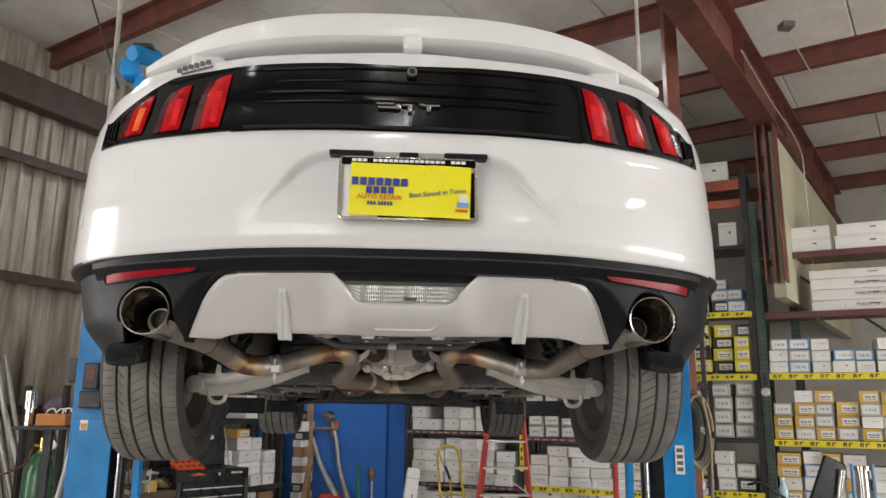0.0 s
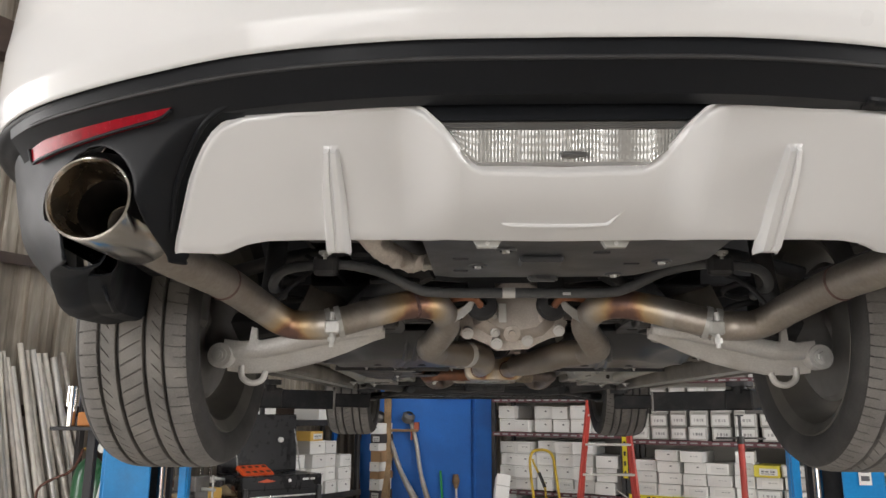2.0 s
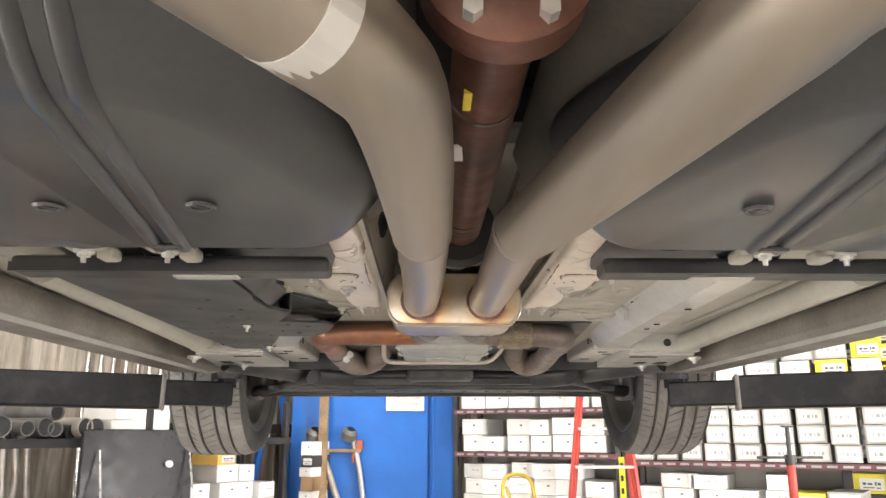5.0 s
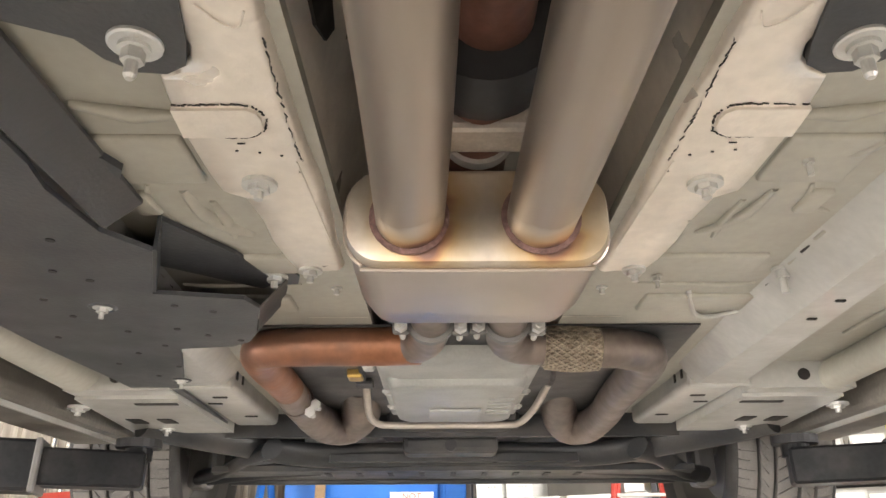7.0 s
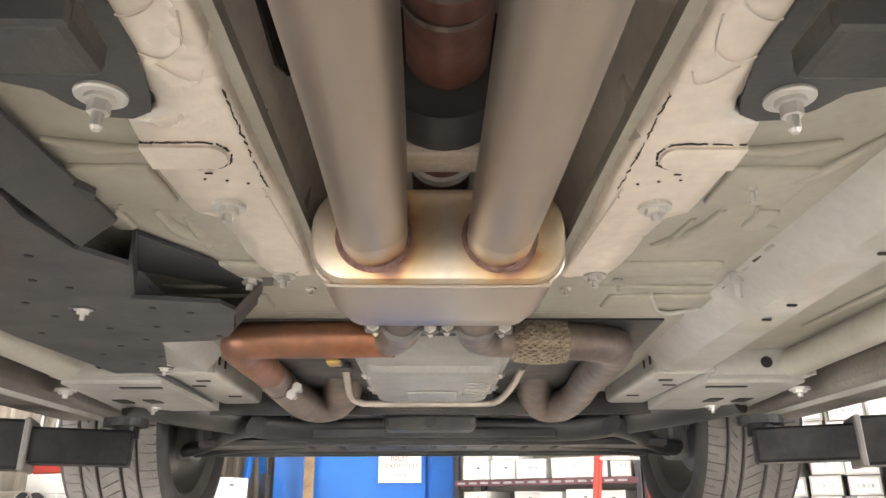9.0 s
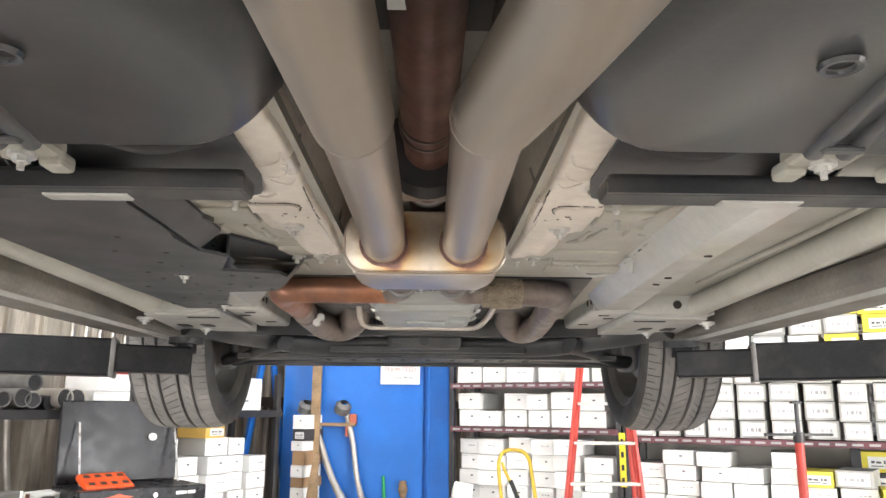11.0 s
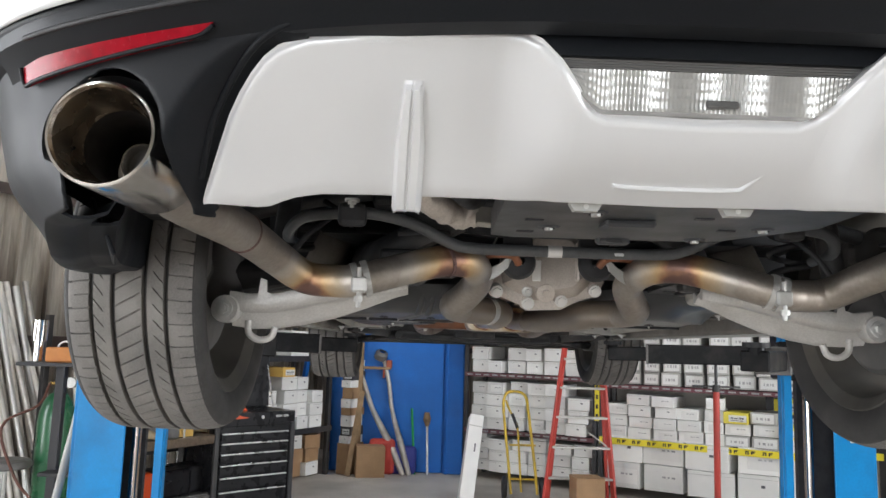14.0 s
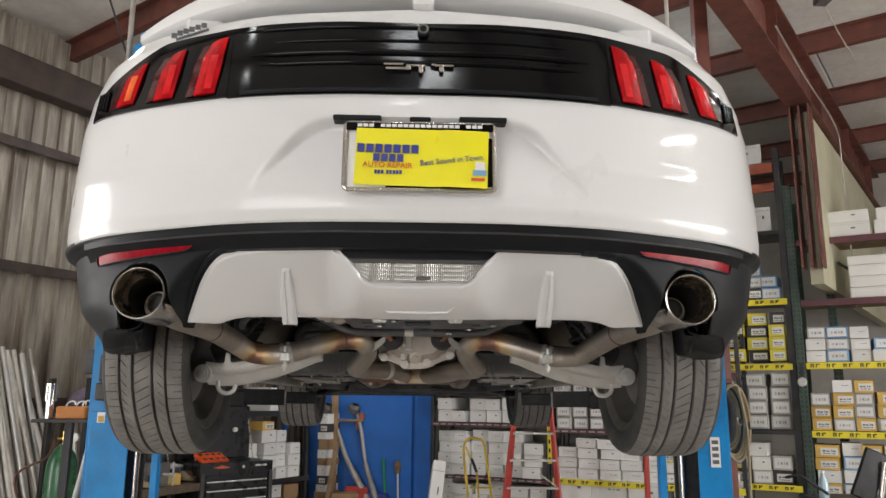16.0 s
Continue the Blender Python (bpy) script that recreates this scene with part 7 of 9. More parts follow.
        sec = []
        for u, v in ((-1, .1), (-.95, .75), (-.82, 1), (-.55, .8), (-.4, .25), (.4, .25), (.6, .8), (.85, 1), (.97, .6), (1, 0), (.97, -.7), (.82, -1), (.55, -.85), (.35, -.45), (-.25, -.4), (-.45, -.9), (-.8, -1), (-.96, -.7)):
            sec.append((side * x, mid_y + u * half, zc + v * h - .020 * u * smooth01((x - .34) / .12) + .006 * (u < 0)))
        rows.append(sec + sec[:1])
    bm = sheet(bmesh.new(), rows)
    bmesh.ops.remove_doubles(bm, verts=bm.verts, dist=.0004)
    bmesh.ops.holes_fill(bm, edges=[e for e in bm.edges if e.is_boundary])
    arm = part("lower_arm", bm, M_ARM, car, "bare cast aluminium suspension arm", smooth=50)
    part("arm_eye", lathe(bmesh.new(), [(.012, -.02), (.028, -.02), (.030, -.015), (.030, .015), (.028, .02), (.012, .02)], Matrix.Translation((side * .708, 1.008, 1.648)) @ pose(0, 0, 0, 90), 24, True), M_ARM, arm, smooth=40)
    bolt(arm, (side * .708, .985, 1.648), .012, (0, -1, 0), washer=1.5)
    part("arm_hook", tube(bmesh.new(), [(side * .665, 1.03, 1.625), (side * .662, 1.03, 1.598), (side * .640, 1.03, 1.584), (side * .615, 1.03, 1.590), (side * .605, 1.03, 1.612)], .0075, 10, 6), M_ARM, arm, "curved cast hook", smooth=60)
    part("arm_bracket", slab(bmesh.new(), [(-.02, 0), (.03, 0), (.022, .022), (.008, .026), (.006, .052), (-.006, .056), (-.010, .024)], -.006, .006, Matrix.Translation((side * .628, .995, 1.660)) @ pose(0, 0, 0, 90)), M_ARM, arm)
    part("knuckle", tube(bmesh.new(), [(side * .715, 1.03, 1.645), (side * .735, 1.08, 1.70), (side * .735, 1.10, 1.80)], [.03, .045, .04], 14, 6), M_STEEL_GREY, car, "dark cast knuckle", smooth=50)
    part("upper_arm", tube(bmesh.new(), [(side * .40, 1.08, 1.93), (side * .56, 1.06, 1.90), (side * .72, 1.07, 1.86)], .018, 12, 6), M_FRAME, car, smooth=60)
    part("half_shaft", rod(bmesh.new(), (side * .13, 1.12, 1.765), (side * .72, 1.10, 1.725), .016, 16), M_FRAME, car)
    part("cv_boot", rod(bmesh.new(), (side * .60, 1.105, 1.735), (side * .72, 1.10, 1.725), .028, 18, .045), M_RUBBER_BLACK, car)
    part("spring", tube(bmesh.new(), [(side * .60 + .045 * math.cos(a), 1.16 + .045 * math.sin(a), 1.70 + .0085 * a) for a in np.linspace(0, 26, 80)], .008, 6, 2), M_RUBBER_BLACK, car, "black coil spring", smooth=60)
    part("damper", rod(bmesh.new(), (side * .582, .934, 1.75), (side * .56, .96, 2.04), .024, 16), M_FRAME, car, "black damper", smooth=40)
    part("toe_link", rod(bmesh.new(), (side * .42, 1.22, 1.765), (side * .70, 1.20, 1.70), .012, 12), M_FRAME, car)
    part("bushing_strap", cube((side * .425, .80, 1.828), (.055, .03, .045), None, .010, 2), M_RUBBER_BLACK, car)
    stud(car, (side * .425, .785, 1.852), .008)
    part("brake_hose", tube(bmesh.new(), [(side * .48, .98, 1.86), (side * .53, .92, 1.80), (side * .58, .92, 1.74), (side * .62, .97, 1.75), (side * .66, 1.02, 1.78)], .006, 8, 6), M_RUBBER_BLACK, car)
    part("boot_strut", cube((side * .36, .72, 1.96), (.05, .5, .06), pose(0, 0, 0), .01), M_FRAME, car)
sway = [(-.56, .98, 1.79), (-.565, .90, 1.80), (-.53, .85, 1.826), (-.46, .825, 1.834), (-.39, .82, 1.835), (-.31, .832, 1.820), (-.235, .84, 1.786), (-.18, .842, 1.776), (0, .843, 1.775), (.18, .842, 1.776), (.235, .84, 1.786), (.31, .832, 1.820), (.39, .82, 1.835), (.46, .825, 1.834), (.53, .85, 1.826), (.565, .90, 1.80), (.56, .98, 1.79)]
bar = part("sway_bar", tube(bmesh.new(), sway, .0115, 16, 6), M_SWAY, car, "black anti-roll bar", smooth=60)
part("bar_tag", rod(bmesh.new(), (-.040, .8428, 1.7752), (-.012, .8428, 1.7752), .0122, 16), M_BAND, bar, "white paper tag")
part("bar_mark", cube((0, 0, 0), (.018, .002, .007), pose(.100, .8312, 1.772, -15), .001), M_WHITE_INK, bar)
part("dangling_tag", cube((.080, .90, 1.838), (.018, .002, .05), None, .0005), M_LABEL, car, "white paper strip")

# upright face of the subframe with a round opening, and two clips under the diffuser's lip
face = slab(bmesh.new(), [(-.33, 1.838), (-.12, 1.822), (.12, 1.822), (.33, 1.838), (.33, 1.905), (-.33, 1.905)], -.004, .004, Matrix(((1, 0, 0, 0), (0, 0, 1, .989), (0, 1, 0, 0), (0, 0, 0, 1))))
face = part("frame_face", face, M_FRAME, car, "black pressed face of the subframe")
part("frame_hole", rod(bmesh.new(), (.001, .984, 1.851), (.001, .986, 1.851), .013, 20), M_SOOT_BLACK, face)
for x in (-.05, .055):
    part("frame_slot", cube((x - .045, .9845, 1.853), (.005, .002, .014)), M_SOOT_BLACK, face)
for x in (-.091, .091):
    clip = part("lip_clip", slab(bmesh.new(), [(-.020, .0), (.020, .0), (.014, -.010), (-.014, -.010)], -.006, .006, Matrix(((1, 0, 0, x), (0, 0, 1, .250), (0, 1, 0, 1.757), (0, 0, 0, 1)))), M_RAIL, car, "pale plastic clip under the lip")
    part("clip_pin", rod(bmesh.new(), (x, .2425, 1.7525), (x, .2445, 1.7525), .0032, 12), M_BOLT, clip)

# black boot tray with bolts and a tan lip
tray = part("boot_tray", slab(bmesh.new(), [(-.185, .26), (.26, .26), (.27, .40), (.185, .548), (.16, .562), (-.14, .575), (-.178, .555)], 1.762, 1.80), M_BLACK_PLASTIC, car, "flat black boot-floor tray", smooth=30)
for c in ((-.101, .457, 1.760), (.144, .538, 1.760), (.20, .42, 1.760), (-.06, .33, 1.760)):
    part("tray_seat", lathe(bmesh.new(), [(.009, .0), (.010, -.003), (.015, -.003), (.018, .001)], Matrix.Translation((c[0], c[1], 1.762)), 18), M_BLACK_PLASTIC, tray)
    part("tray_bolt", rod(bmesh.new(), (c[0], c[1], 1.764), (c[0], c[1], 1.756), .0065, 6), M_BOLT, tray)
for x, y in ((-.13, .40), (-.13, .505), (.02, .44), (.155, .44), (.09, .35)):
    part("tray_hole", cube((x, y, 1.7615), (.026, .010, .003), None, .001), M_RUBBER_BLACK, tray)
part("tray_bracket", cube((.0, .40, 1.758), (.07, .05, .012), None, .004), M_BLACK_PLASTIC, tray)
part("tray_hook", cube((.02, .565, 1.768), (.055, .02, .03), None, .005), M_BLACK_PLASTIC, tray)
part("tray_window", cube((.02, .556, 1.766), (.026, .006, .02)), M_RUBBER_BLACK, tray)
lip = [[(x, .575 + .05 * (1 - (x / .21) ** 2) + d, 1.782 + dz) for d, dz in ((-.02, 0.0), (.0, -.004), (.012, .004), (.014, .03))] for x in np.linspace(-.20, .21, 20)]
part("boot_lip", sheet(bmesh.new(), lip, .003, (0, 0, 1)), M_FLOORPAN, car, "tan primed flange", smooth=50)
bm = tube(bmesh.new(), [(-.36, .42, 1.86), (-.31, .50, 1.835), (-.27, .55, 1.81), (-.235, .60, 1.80), (-.19, .62, 1.805)], [.022, .018, .024, .022, .020], 14, 14)
for v in bm.verts:
    v.co += noise.noise_vector(v.co * 60) * .007 + noise.noise_vector(v.co * 170) * .0025
part("foil_duct", bm, M_ALU, car, "crumpled silver foil duct", smooth=50)
part("duct", tube(bmesh.new(), [(-.31, .36, 1.87), (-.26, .46, 1.84), (-.22, .55, 1.825), (-.20, .62, 1.83)], .02, 12, 6), M_RUBBER_BLACK, car, smooth=60)
for x, y, z, sx, sy, sz in ((-.38, .66, 1.885, .14, .14, .05), (.36, .62, 1.885, .16, .16, .05), (-.52, .60, 1.90, .1, .2, .07), (.0, .72, 1.90, .5, .10, .05), (-.30, .90, 1.90, .06, .24, .06), (.30, .90, 1.90, .06, .24, .06)):
    part("dark_bracket", cube((x, y, z), (sx, sy, sz), pose(0, 0, 0), .012, 2), M_FRAME, car)
for k, pts in enumerate((((-.5, .95, 1.88), (-.44, .90, 1.845), (-.36, .93, 1.85), (-.28, .97, 1.83)), ((.28, .97, 1.83), (.38, .93, 1.85), (.46, .92, 1.86)), ((-.22, 1.02, 1.83), (-.26, .93, 1.82), (-.34, .90, 1.81)))):
    part("cable", tube(bmesh.new(), pts, .006, 8, 6), M_RUBBER_BLACK, car, smooth=60)

# wheels move with the car; the car stands a touch askew on the lift
yaw = Matrix.Translation((0, 1.2, 0)) @ Matrix.Rotation(0.0095, 4, "Z") @ Matrix.Translation((0, -1.2, 0))
for w in made:
    w.parent = car
    w.matrix_parent_inverse = base_of(car).inverted()
car.matrix_basis = yaw @ car.matrix_basis


# ---- cartons ----
def carton(label, category, body, front, style, group):
    """A carton one metre each way, its front towards -y, to be drawn to size by its pose."""
    ob = part("carton", cube((0, 0, .5), (1, 1, 1), None, .012), body)
    tagged(ob, label, category, group)
    if style == "spot":
        part("stamp", cube((.12, -.503, .60), (.10, .006, .10)), M_PRINT, ob, "small dark stamp")
        part("flap_line", cube((0, -.502, .86), (.98, .004, .012)), M_BOX_SIDE, ob)
    elif style == "label":
        part("label", cube((0, -.504, .50), (.84, .008, .74)), front, ob, "white paper label")
        bm = bmesh.new()
        for x, w in ((-.22, .05), (-.05, .11), (.10, .05), (.22, .09)):
            box(bm, (x, -.510, .48), (w, .005, .20))
        tagged(part("printing", bm, M_PRINT_PALE, ob), "rows of grey print", kind="stuff")
    elif style == "corner":
        part("label", cube((.08, -.504, .47), (.72, .008, .58)), front, ob, "white paper label")
        bm = bmesh.new()
        for x, z, w, h in ((.02, .56, .09, .07), (.14, .56, .05, .07), (.26, .56, .09, .07)) if body is M_BOX else ((-.14, .50, .10, .13), (.02, .49, .14, .10), (.19, .51, .05, .17), (.29, .50, .09, .13), (-.02, .31, .34, .05), (.26, .30, .12, .06)):
            box(bm, (x, -.510, z), (w, .005, h))
        tagged(part("printing", bm, M_PRINT_PALE if body is M_BOX else M_PRINT, ob), "rows of grey print", kind="stuff")
    return ob


stock = {
    "white": carton("plain white exhaust-part carton on a shelf", "carton", M_BOX, M_LABEL, "spot", "white cartons on the shelves"),
    "print": carton("white parts carton with grey print on a shelf", "carton", M_BOX, M_BOX, "corner", "printed cartons on the shelves"),
    "grey": carton("parts carton with dark sides and a white label", "carton", M_BOX_SIDE, M_LABEL, "label", "labelled cartons on the shelves"),
    "yellow": carton("yellow parts carton with a white label", "carton", M_BOX_YELLOW, M_LABEL, "corner", "yellow cartons on the racks"),
    "amber": carton("amber parts carton with a white label", "carton", M_BOX_AMBER, M_LABEL, "corner", "amber cartons on the racks"),
    "blue": carton("blue and white parts carton", "carton", M_BOX_BLUE, M_LABEL, "label", "blue cartons on the racks"),
    "dark": carton("dark parts carton with a white label", "carton", M_BOX_DARK, M_LABEL, "corner", "dark cartons on the racks"),
    "brown": carton("plain brown cardboard box on the floor", "box", M_CARDBOARD, M_CARDBOARD, "", "brown boxes in the shop"),
}
used = set()


def put_carton(kind, m, size):
    """A carton of that size with the middle of its base at m."""
    full = m @ Matrix.Diagonal((*size, 1))
    if kind not in used:
        used.add(kind)
        stock[kind].matrix_basis = full
        return stock[kind]
    ob = copy_thing(stock[kind], Matrix())
    ob.matrix_basis = full
    return ob


pick = random.Random(11)


def stack(a0, a1, b, z, rows, w, h, depth, kinds, turn=0.0, gap=.011, frame_m=None, ragged=0.0):
    """Rows of cartons side by side, front faces near b, with small shifts and gaps."""
    base = frame_m or (lambda a, bb, zz, tt: shop(a, bb, zz, tt))
    at = a0
    while at < a1 - .5 * w:
        ww = min(w * pick.uniform(.88, 1.12), a1 - at)
        zz = z
        n = rows - (1 if pick.random() < max(ragged, .22) else 0)
        push = pick.uniform(-.035, .035)
        for r in range(n):
            hh = h * pick.uniform(.94, 1.05)
            kind = pick.choice(kinds)
            put_carton(kind, base(at + ww / 2, b + depth / 2 + push + pick.uniform(-.03, .03), zz, pick.uniform(-3.5, 3.5) * (1 if r < n - 1 else 2.2)), ((ww - gap) * pick.uniform(.90, 1.0), depth, hh - .005))
            zz += hh
        at += ww


# ---- shelves ----
def shelf_unit(label, a0, a1, b, depth, boards, top, board_mat, post_mat, tapes=(), post_w=.045, dashes=True):
    ob = thing("shelf_unit", label, "shelf", shop((a0 + a1) / 2, b + depth / 2, FLOOR))
    m = shop(0, 0)
    for a in (a0, a1):
        for bb in (b + post_w / 2, b + depth - post_w / 2):
            post = part("post", cube((a, bb, (FLOOR + top) / 2), (post_w, post_w, top - FLOOR), m, .003), post_mat, ob)
    for z in boards:
        bd = part("board", cube(((a0 + a1) / 2, b + depth / 2, z - .014), (a1 - a0, depth, .02), m), M_SHELF_BLACK, ob)
        lip = part("lip", cube(((a0 + a1) / 2, b - .004, z - .018), (a1 - a0, .012, .046), m, .002), board_mat, ob)
        if dashes and z not in tapes:
            n = int((a1 - a0) / .105)
            for k in range(n):
                part("price_strip", cube((a0 + .06 + k * .105, b - .0115, z - .018), (.070, .004, .016), m), M_PRINT_PALE, lip)
        if z in tapes:
            tp = part("tape", cube(((a0 + a1) / 2, b - .0125, z - .026), (a1 - a0, .004, .066), m), M_TAPE, lip, "yellow tape printed with black marks")
            bm = bmesh.new()
            n = int((a1 - a0) / .155)
            for k in range(n):
                c = a0 + .08 + k * .155
                for da, w, h in ((-.040, .012, .032), (-.020, .012, .032), (-.030, .030, .010), (.012, .012, .032), (.028, .030, .010), (.024, .022, .008)):
                    box(bm, (c + da, b - .0155, z - .026 + (.012 if h < .02 and da in (-.030, .028) else 0)), (w, .003, h), m)
            tagged(part("tape_print", bm, M_BLACK_INK, lip), "black marks on the tape", kind="stuff")
    return ob


sb = 7.18
shelf_unit("maroon steel shelf full of white cartons", -3.98, -2.44, sb, .55, (.66, 1.29, 1.67, 2.14), 2.5, M_SHELF, M_SHELF_BLACK)
stack(-3.93, -2.48, sb + .03, FLOOR + .10, 4, .25, .125, .42, ["white", "white", "white"], ragged=.3)
stack(-3.93, -2.48, sb + .03, .67, 4, .24, .135, .42, ["white", "white", "print"], ragged=.4)
stack(-3.93, -2.48, sb + .03, 1.30, 2, .235, .145, .42, ["white"])
stack(-3.93, -2.48, sb + .03, 1.68, 2, .27, .16, .42, ["white", "print"], ragged=.2)
shelf_unit("maroon steel shelf with yellow tape and stacked white cartons", -2.38, -.30, sb, .55, (.69, 1.24, 1.86, 2.45), 2.9, M_SHELF, M_SHELF_BLACK, (.69,))
stack(-2.34, -.34, sb + .02, FLOOR + .10, 2, .42, .26, .45, ["white", "print", "print"], ragged=.3)
stack(-2.34, -1.15, sb + .03, .70, 4, .27, .115, .40, ["print", "white", "print"], ragged=.1)
stack(-1.15, -.34, sb + .03, .70, 3, .25, .115, .40, ["print", "grey", "grey", "yellow"], ragged=.3)
stack(-2.34, -.34, sb + .02, 1.25, 4, .215, .135, .40, ["grey"], gap=.02)
stack(-2.34, -.34, sb + .02, 1.87, 3, .23, .14, .40, ["grey", "yellow", "grey", "print"], gap=.015)
tp = thing("post_strip", "yellow warning strip on a shelf post", "tape", shop(-2.41, sb - .01, FLOOR))
part("strip", cube((-2.41, sb - .006, 1.06), (.05, .004, .42), shop(0, 0)), M_TAPE, tp)
for k in range(4):
    part("mark", cube((-2.41, sb - .0095, .9 + k * .1), (.022, .003, .045), shop(0, 0)), M_BLACK_INK, tp)

# tall racks beside the column: black bay, green perforated upright, second bay
rb = 7.68
shelf_unit("tall black steel rack with rows of parts cartons", -.78, .20, rb, .6, (.70, 1.27, 1.97, 2.68, 3.46), 4.42, M_SHELF_BLACK, M_SHELF_BLACK, (.70, 1.97, 2.68), .07, False)
stack(-.74, .15, rb + .02, .71, 3, .22, .15, .4, ["print", "grey", "yellow", "white", "dark"], ragged=.5)
stack(-.74, .15, rb + .02, 1.28, 4, .235, .15, .4, ["grey"], gap=.015)
stack(-.74, .15, rb + .02, 2.01, 4, .25, .135, .4, ["yellow", "yellow", "yellow", "dark"], gap=.012)
stack(-.74, -.05, rb + .02, 2.69, 3, .25, .13, .4, ["dark", "grey", "blue"], gap=.012)
put_carton("blue", shop(.03, rb + .2, 2.69, 3), (.2, .35, .13))
put_carton("blue", shop(.02, rb + .2, 2.825, -3), (.2, .35, .13))
put_carton("white", shop(-.02, rb + .22, 3.465, 5), (.2, .25, .30))
put_carton("white", shop(-.45, rb + .22, 3.465, -4), (.3, .25, .12))
beam = thing("rack_beam", "orange pallet rack beam with a white carton above", "rack beam", shop(-.3, rb, 4.05))
part("beam", cube((-.29, rb + .03, 4.20), (.9, .05, .12), shop(0, 0), .004), M_ORANGE_BEAM, beam)
part("beam", cube((-.29, rb + .06, 3.98), (.9, .05, .10), shop(0, 0), .004), M_ORANGE_BEAM, beam)
part("deck", cube((-.29, rb + .3, 4.265), (.9, .55, .012), shop(0, 0)), M_SHELF_BLACK, beam)
put_carton("white", shop(-.18, rb + .28, 4.272, 4), (.42, .36, .26))
put_carton("white", shop(-.56, rb + .28, 4.272, -7), (.28, .36, .18))


def rack_upright(a, b, top, depth):
    ob = thing("rack_upright", "green perforated pallet rack upright", "rack upright", shop(a, b, FLOOR), "green rack uprights")
    m = shop(0, 0)
    for bb in (b, b + depth):
        post = part("post", cube((a, bb, (FLOOR + top) / 2), (.085, .06, top - FLOOR), m, .004), M_GREEN_RACK, ob)
        if bb == b:
            n = int((top - FLOOR) / .0508)
            holes = bmesh.new()
            for k in range(n):
                for da in (-.022, .022):
                    box(holes, (a + da, b - .0315, FLOOR + .05 + k * .0508), (.016, .003, .022), m)
            tagged(part("hole_pattern", holes, M_RUBBER_BLACK, ob), "rows of punched holes", kind="stuff")
    for k in range(3):
        z = FLOOR + .5 + k * 1.0
        part("brace", rod(bmesh.new(), m @ Vector((a, b, z)), m @ Vector((a, b + depth, z + .6)), .014, 8), M_GREEN_RACK, ob)
    part("foot", cube((a, b, FLOOR + .006), (.14, .12, .012), m), M_GREEN_RACK, ob)
    return ob


rack_upright(.285, rb - .02, 3.95, .9)
rack_upright(.62, rb + .45, 3.75, .5)
rack_upright(1.95, rb - .02, 3.95, .9)
m0 = shop(0, 0)
rk = thing("pallet_rack_shelf", "timber rack shelves with yellow taped beams", "shelf", shop(1.1, rb + .3, FLOOR))
for z, tape in ((.62, False), (1.27, True), (1.98, True), (2.65, False), (3.32, False)):
    part("board", cube((1.12, rb + .32, z - .015), (1.58, .62, .03), m0), M_WOOD, rk, "worn timber shelf board")
    lip = part("beam", cube((1.12, rb - .01, z - .03), (1.58, .03, .07), m0, .003), M_TAPE if tape else M_SHELF, rk, "yellow taped beam" if tape else "dark red beam")
    if tape:
        bm = bmesh.new()
        for k in range(10):
            c = .42 + k * .155
            for da, w, h in ((-.040, .012, .036), (-.020, .012, .036), (-.030, .030, .010), (.012, .012, .036), (.028, .030, .010)):
                box(bm, (c + da, rb - .0265, z - .03 + (.013 if h < .02 else 0)), (w, .003, h), m0)
        tagged(part("tape_print", bm, M_BLACK_INK, lip), "black marks on the tape", kind="stuff")
part("brace", rod(bmesh.new(), m0 @ Vector((.62, rb + .45, 3.2)), m0 @ Vector((1.75, rb - .05, 2.2)), .016, 8), M_GREEN_RACK, rk)
stack(.34, 1.9, rb + .02, 1.99, 3, .21, .125, .35, ["white", "print", "blue", "blue", "grey"], ragged=.4)
stack(.34, 1.9, rb + .02, 1.28, 4, .215, .13, .35, ["amber", "amber", "grey", "amber", "print"], gap=.012)
stack(.34, 1.9, rb + .02, .63, 4, .22, .13, .35, ["amber", "print", "white", "blue"], ragged=.3)
for k, (z, h) in enumerate(((2.655, .12), (2.775, .12), (2.895, .12), (3.015, .10))):
    c = put_carton("white", shop(1.32, rb + .22, z, pick.uniform(-1, 1)), (1.0, .34, h - .004))
for a, w in ((.85, .42), (1.40, .6)):
    put_carton("white", shop(a, rb + .22, 3.325, 1), (w, .34, .16))
    put_carton("white", shop(a + .02, rb + .22, 3.487, -1), (w - .03, .34, .13))
# printed words on the long cartons
lw = tagged(part("carton_print", cube((1.15, rb + .0465, 2.715), (.006, .002, .03), m0), M_PRINT), "grey origin print on long white cartons", "print")
for k, z in enumerate((2.835, 2.715, 2.955)):
    words("lettering", "MADE IN USA", .055, m0 @ pose(1.42, rb + .044, z, 90), M_PRINT, lw)

# ---- along the ribbed wall: shelf with pipes, bench, toolbox ----
def wall_shop(a, b, z=0.0, turn=0.0):
    """Things that stand along the side wall and face the lift."""
    return shop(a, b, z, turn + 90)


side_shelf = thing("shelf_unit", "black steel shelf with pipes on top and white cartons", "shelf", wall_shop(-5.6, 4.6, FLOOR))
for b in (3.22, 4.8, 6.35):
    for a in (-5.32, -5.86):
        part("post", cube((a, b, .92), (.05, .05, 1.64), m0, .003), M_SHELF_BLACK, side_shelf)
for z in (.64, 1.42):
    part("board", cube((-5.59, 4.785, z - .02), (.6, 3.19, .03), m0), M_SHELF_BLACK, side_shelf)
    part("lip", cube((-5.28, 4.785, z - .025), (.012, 3.19, .06), m0), M_SHELF_BLACK, side_shelf)


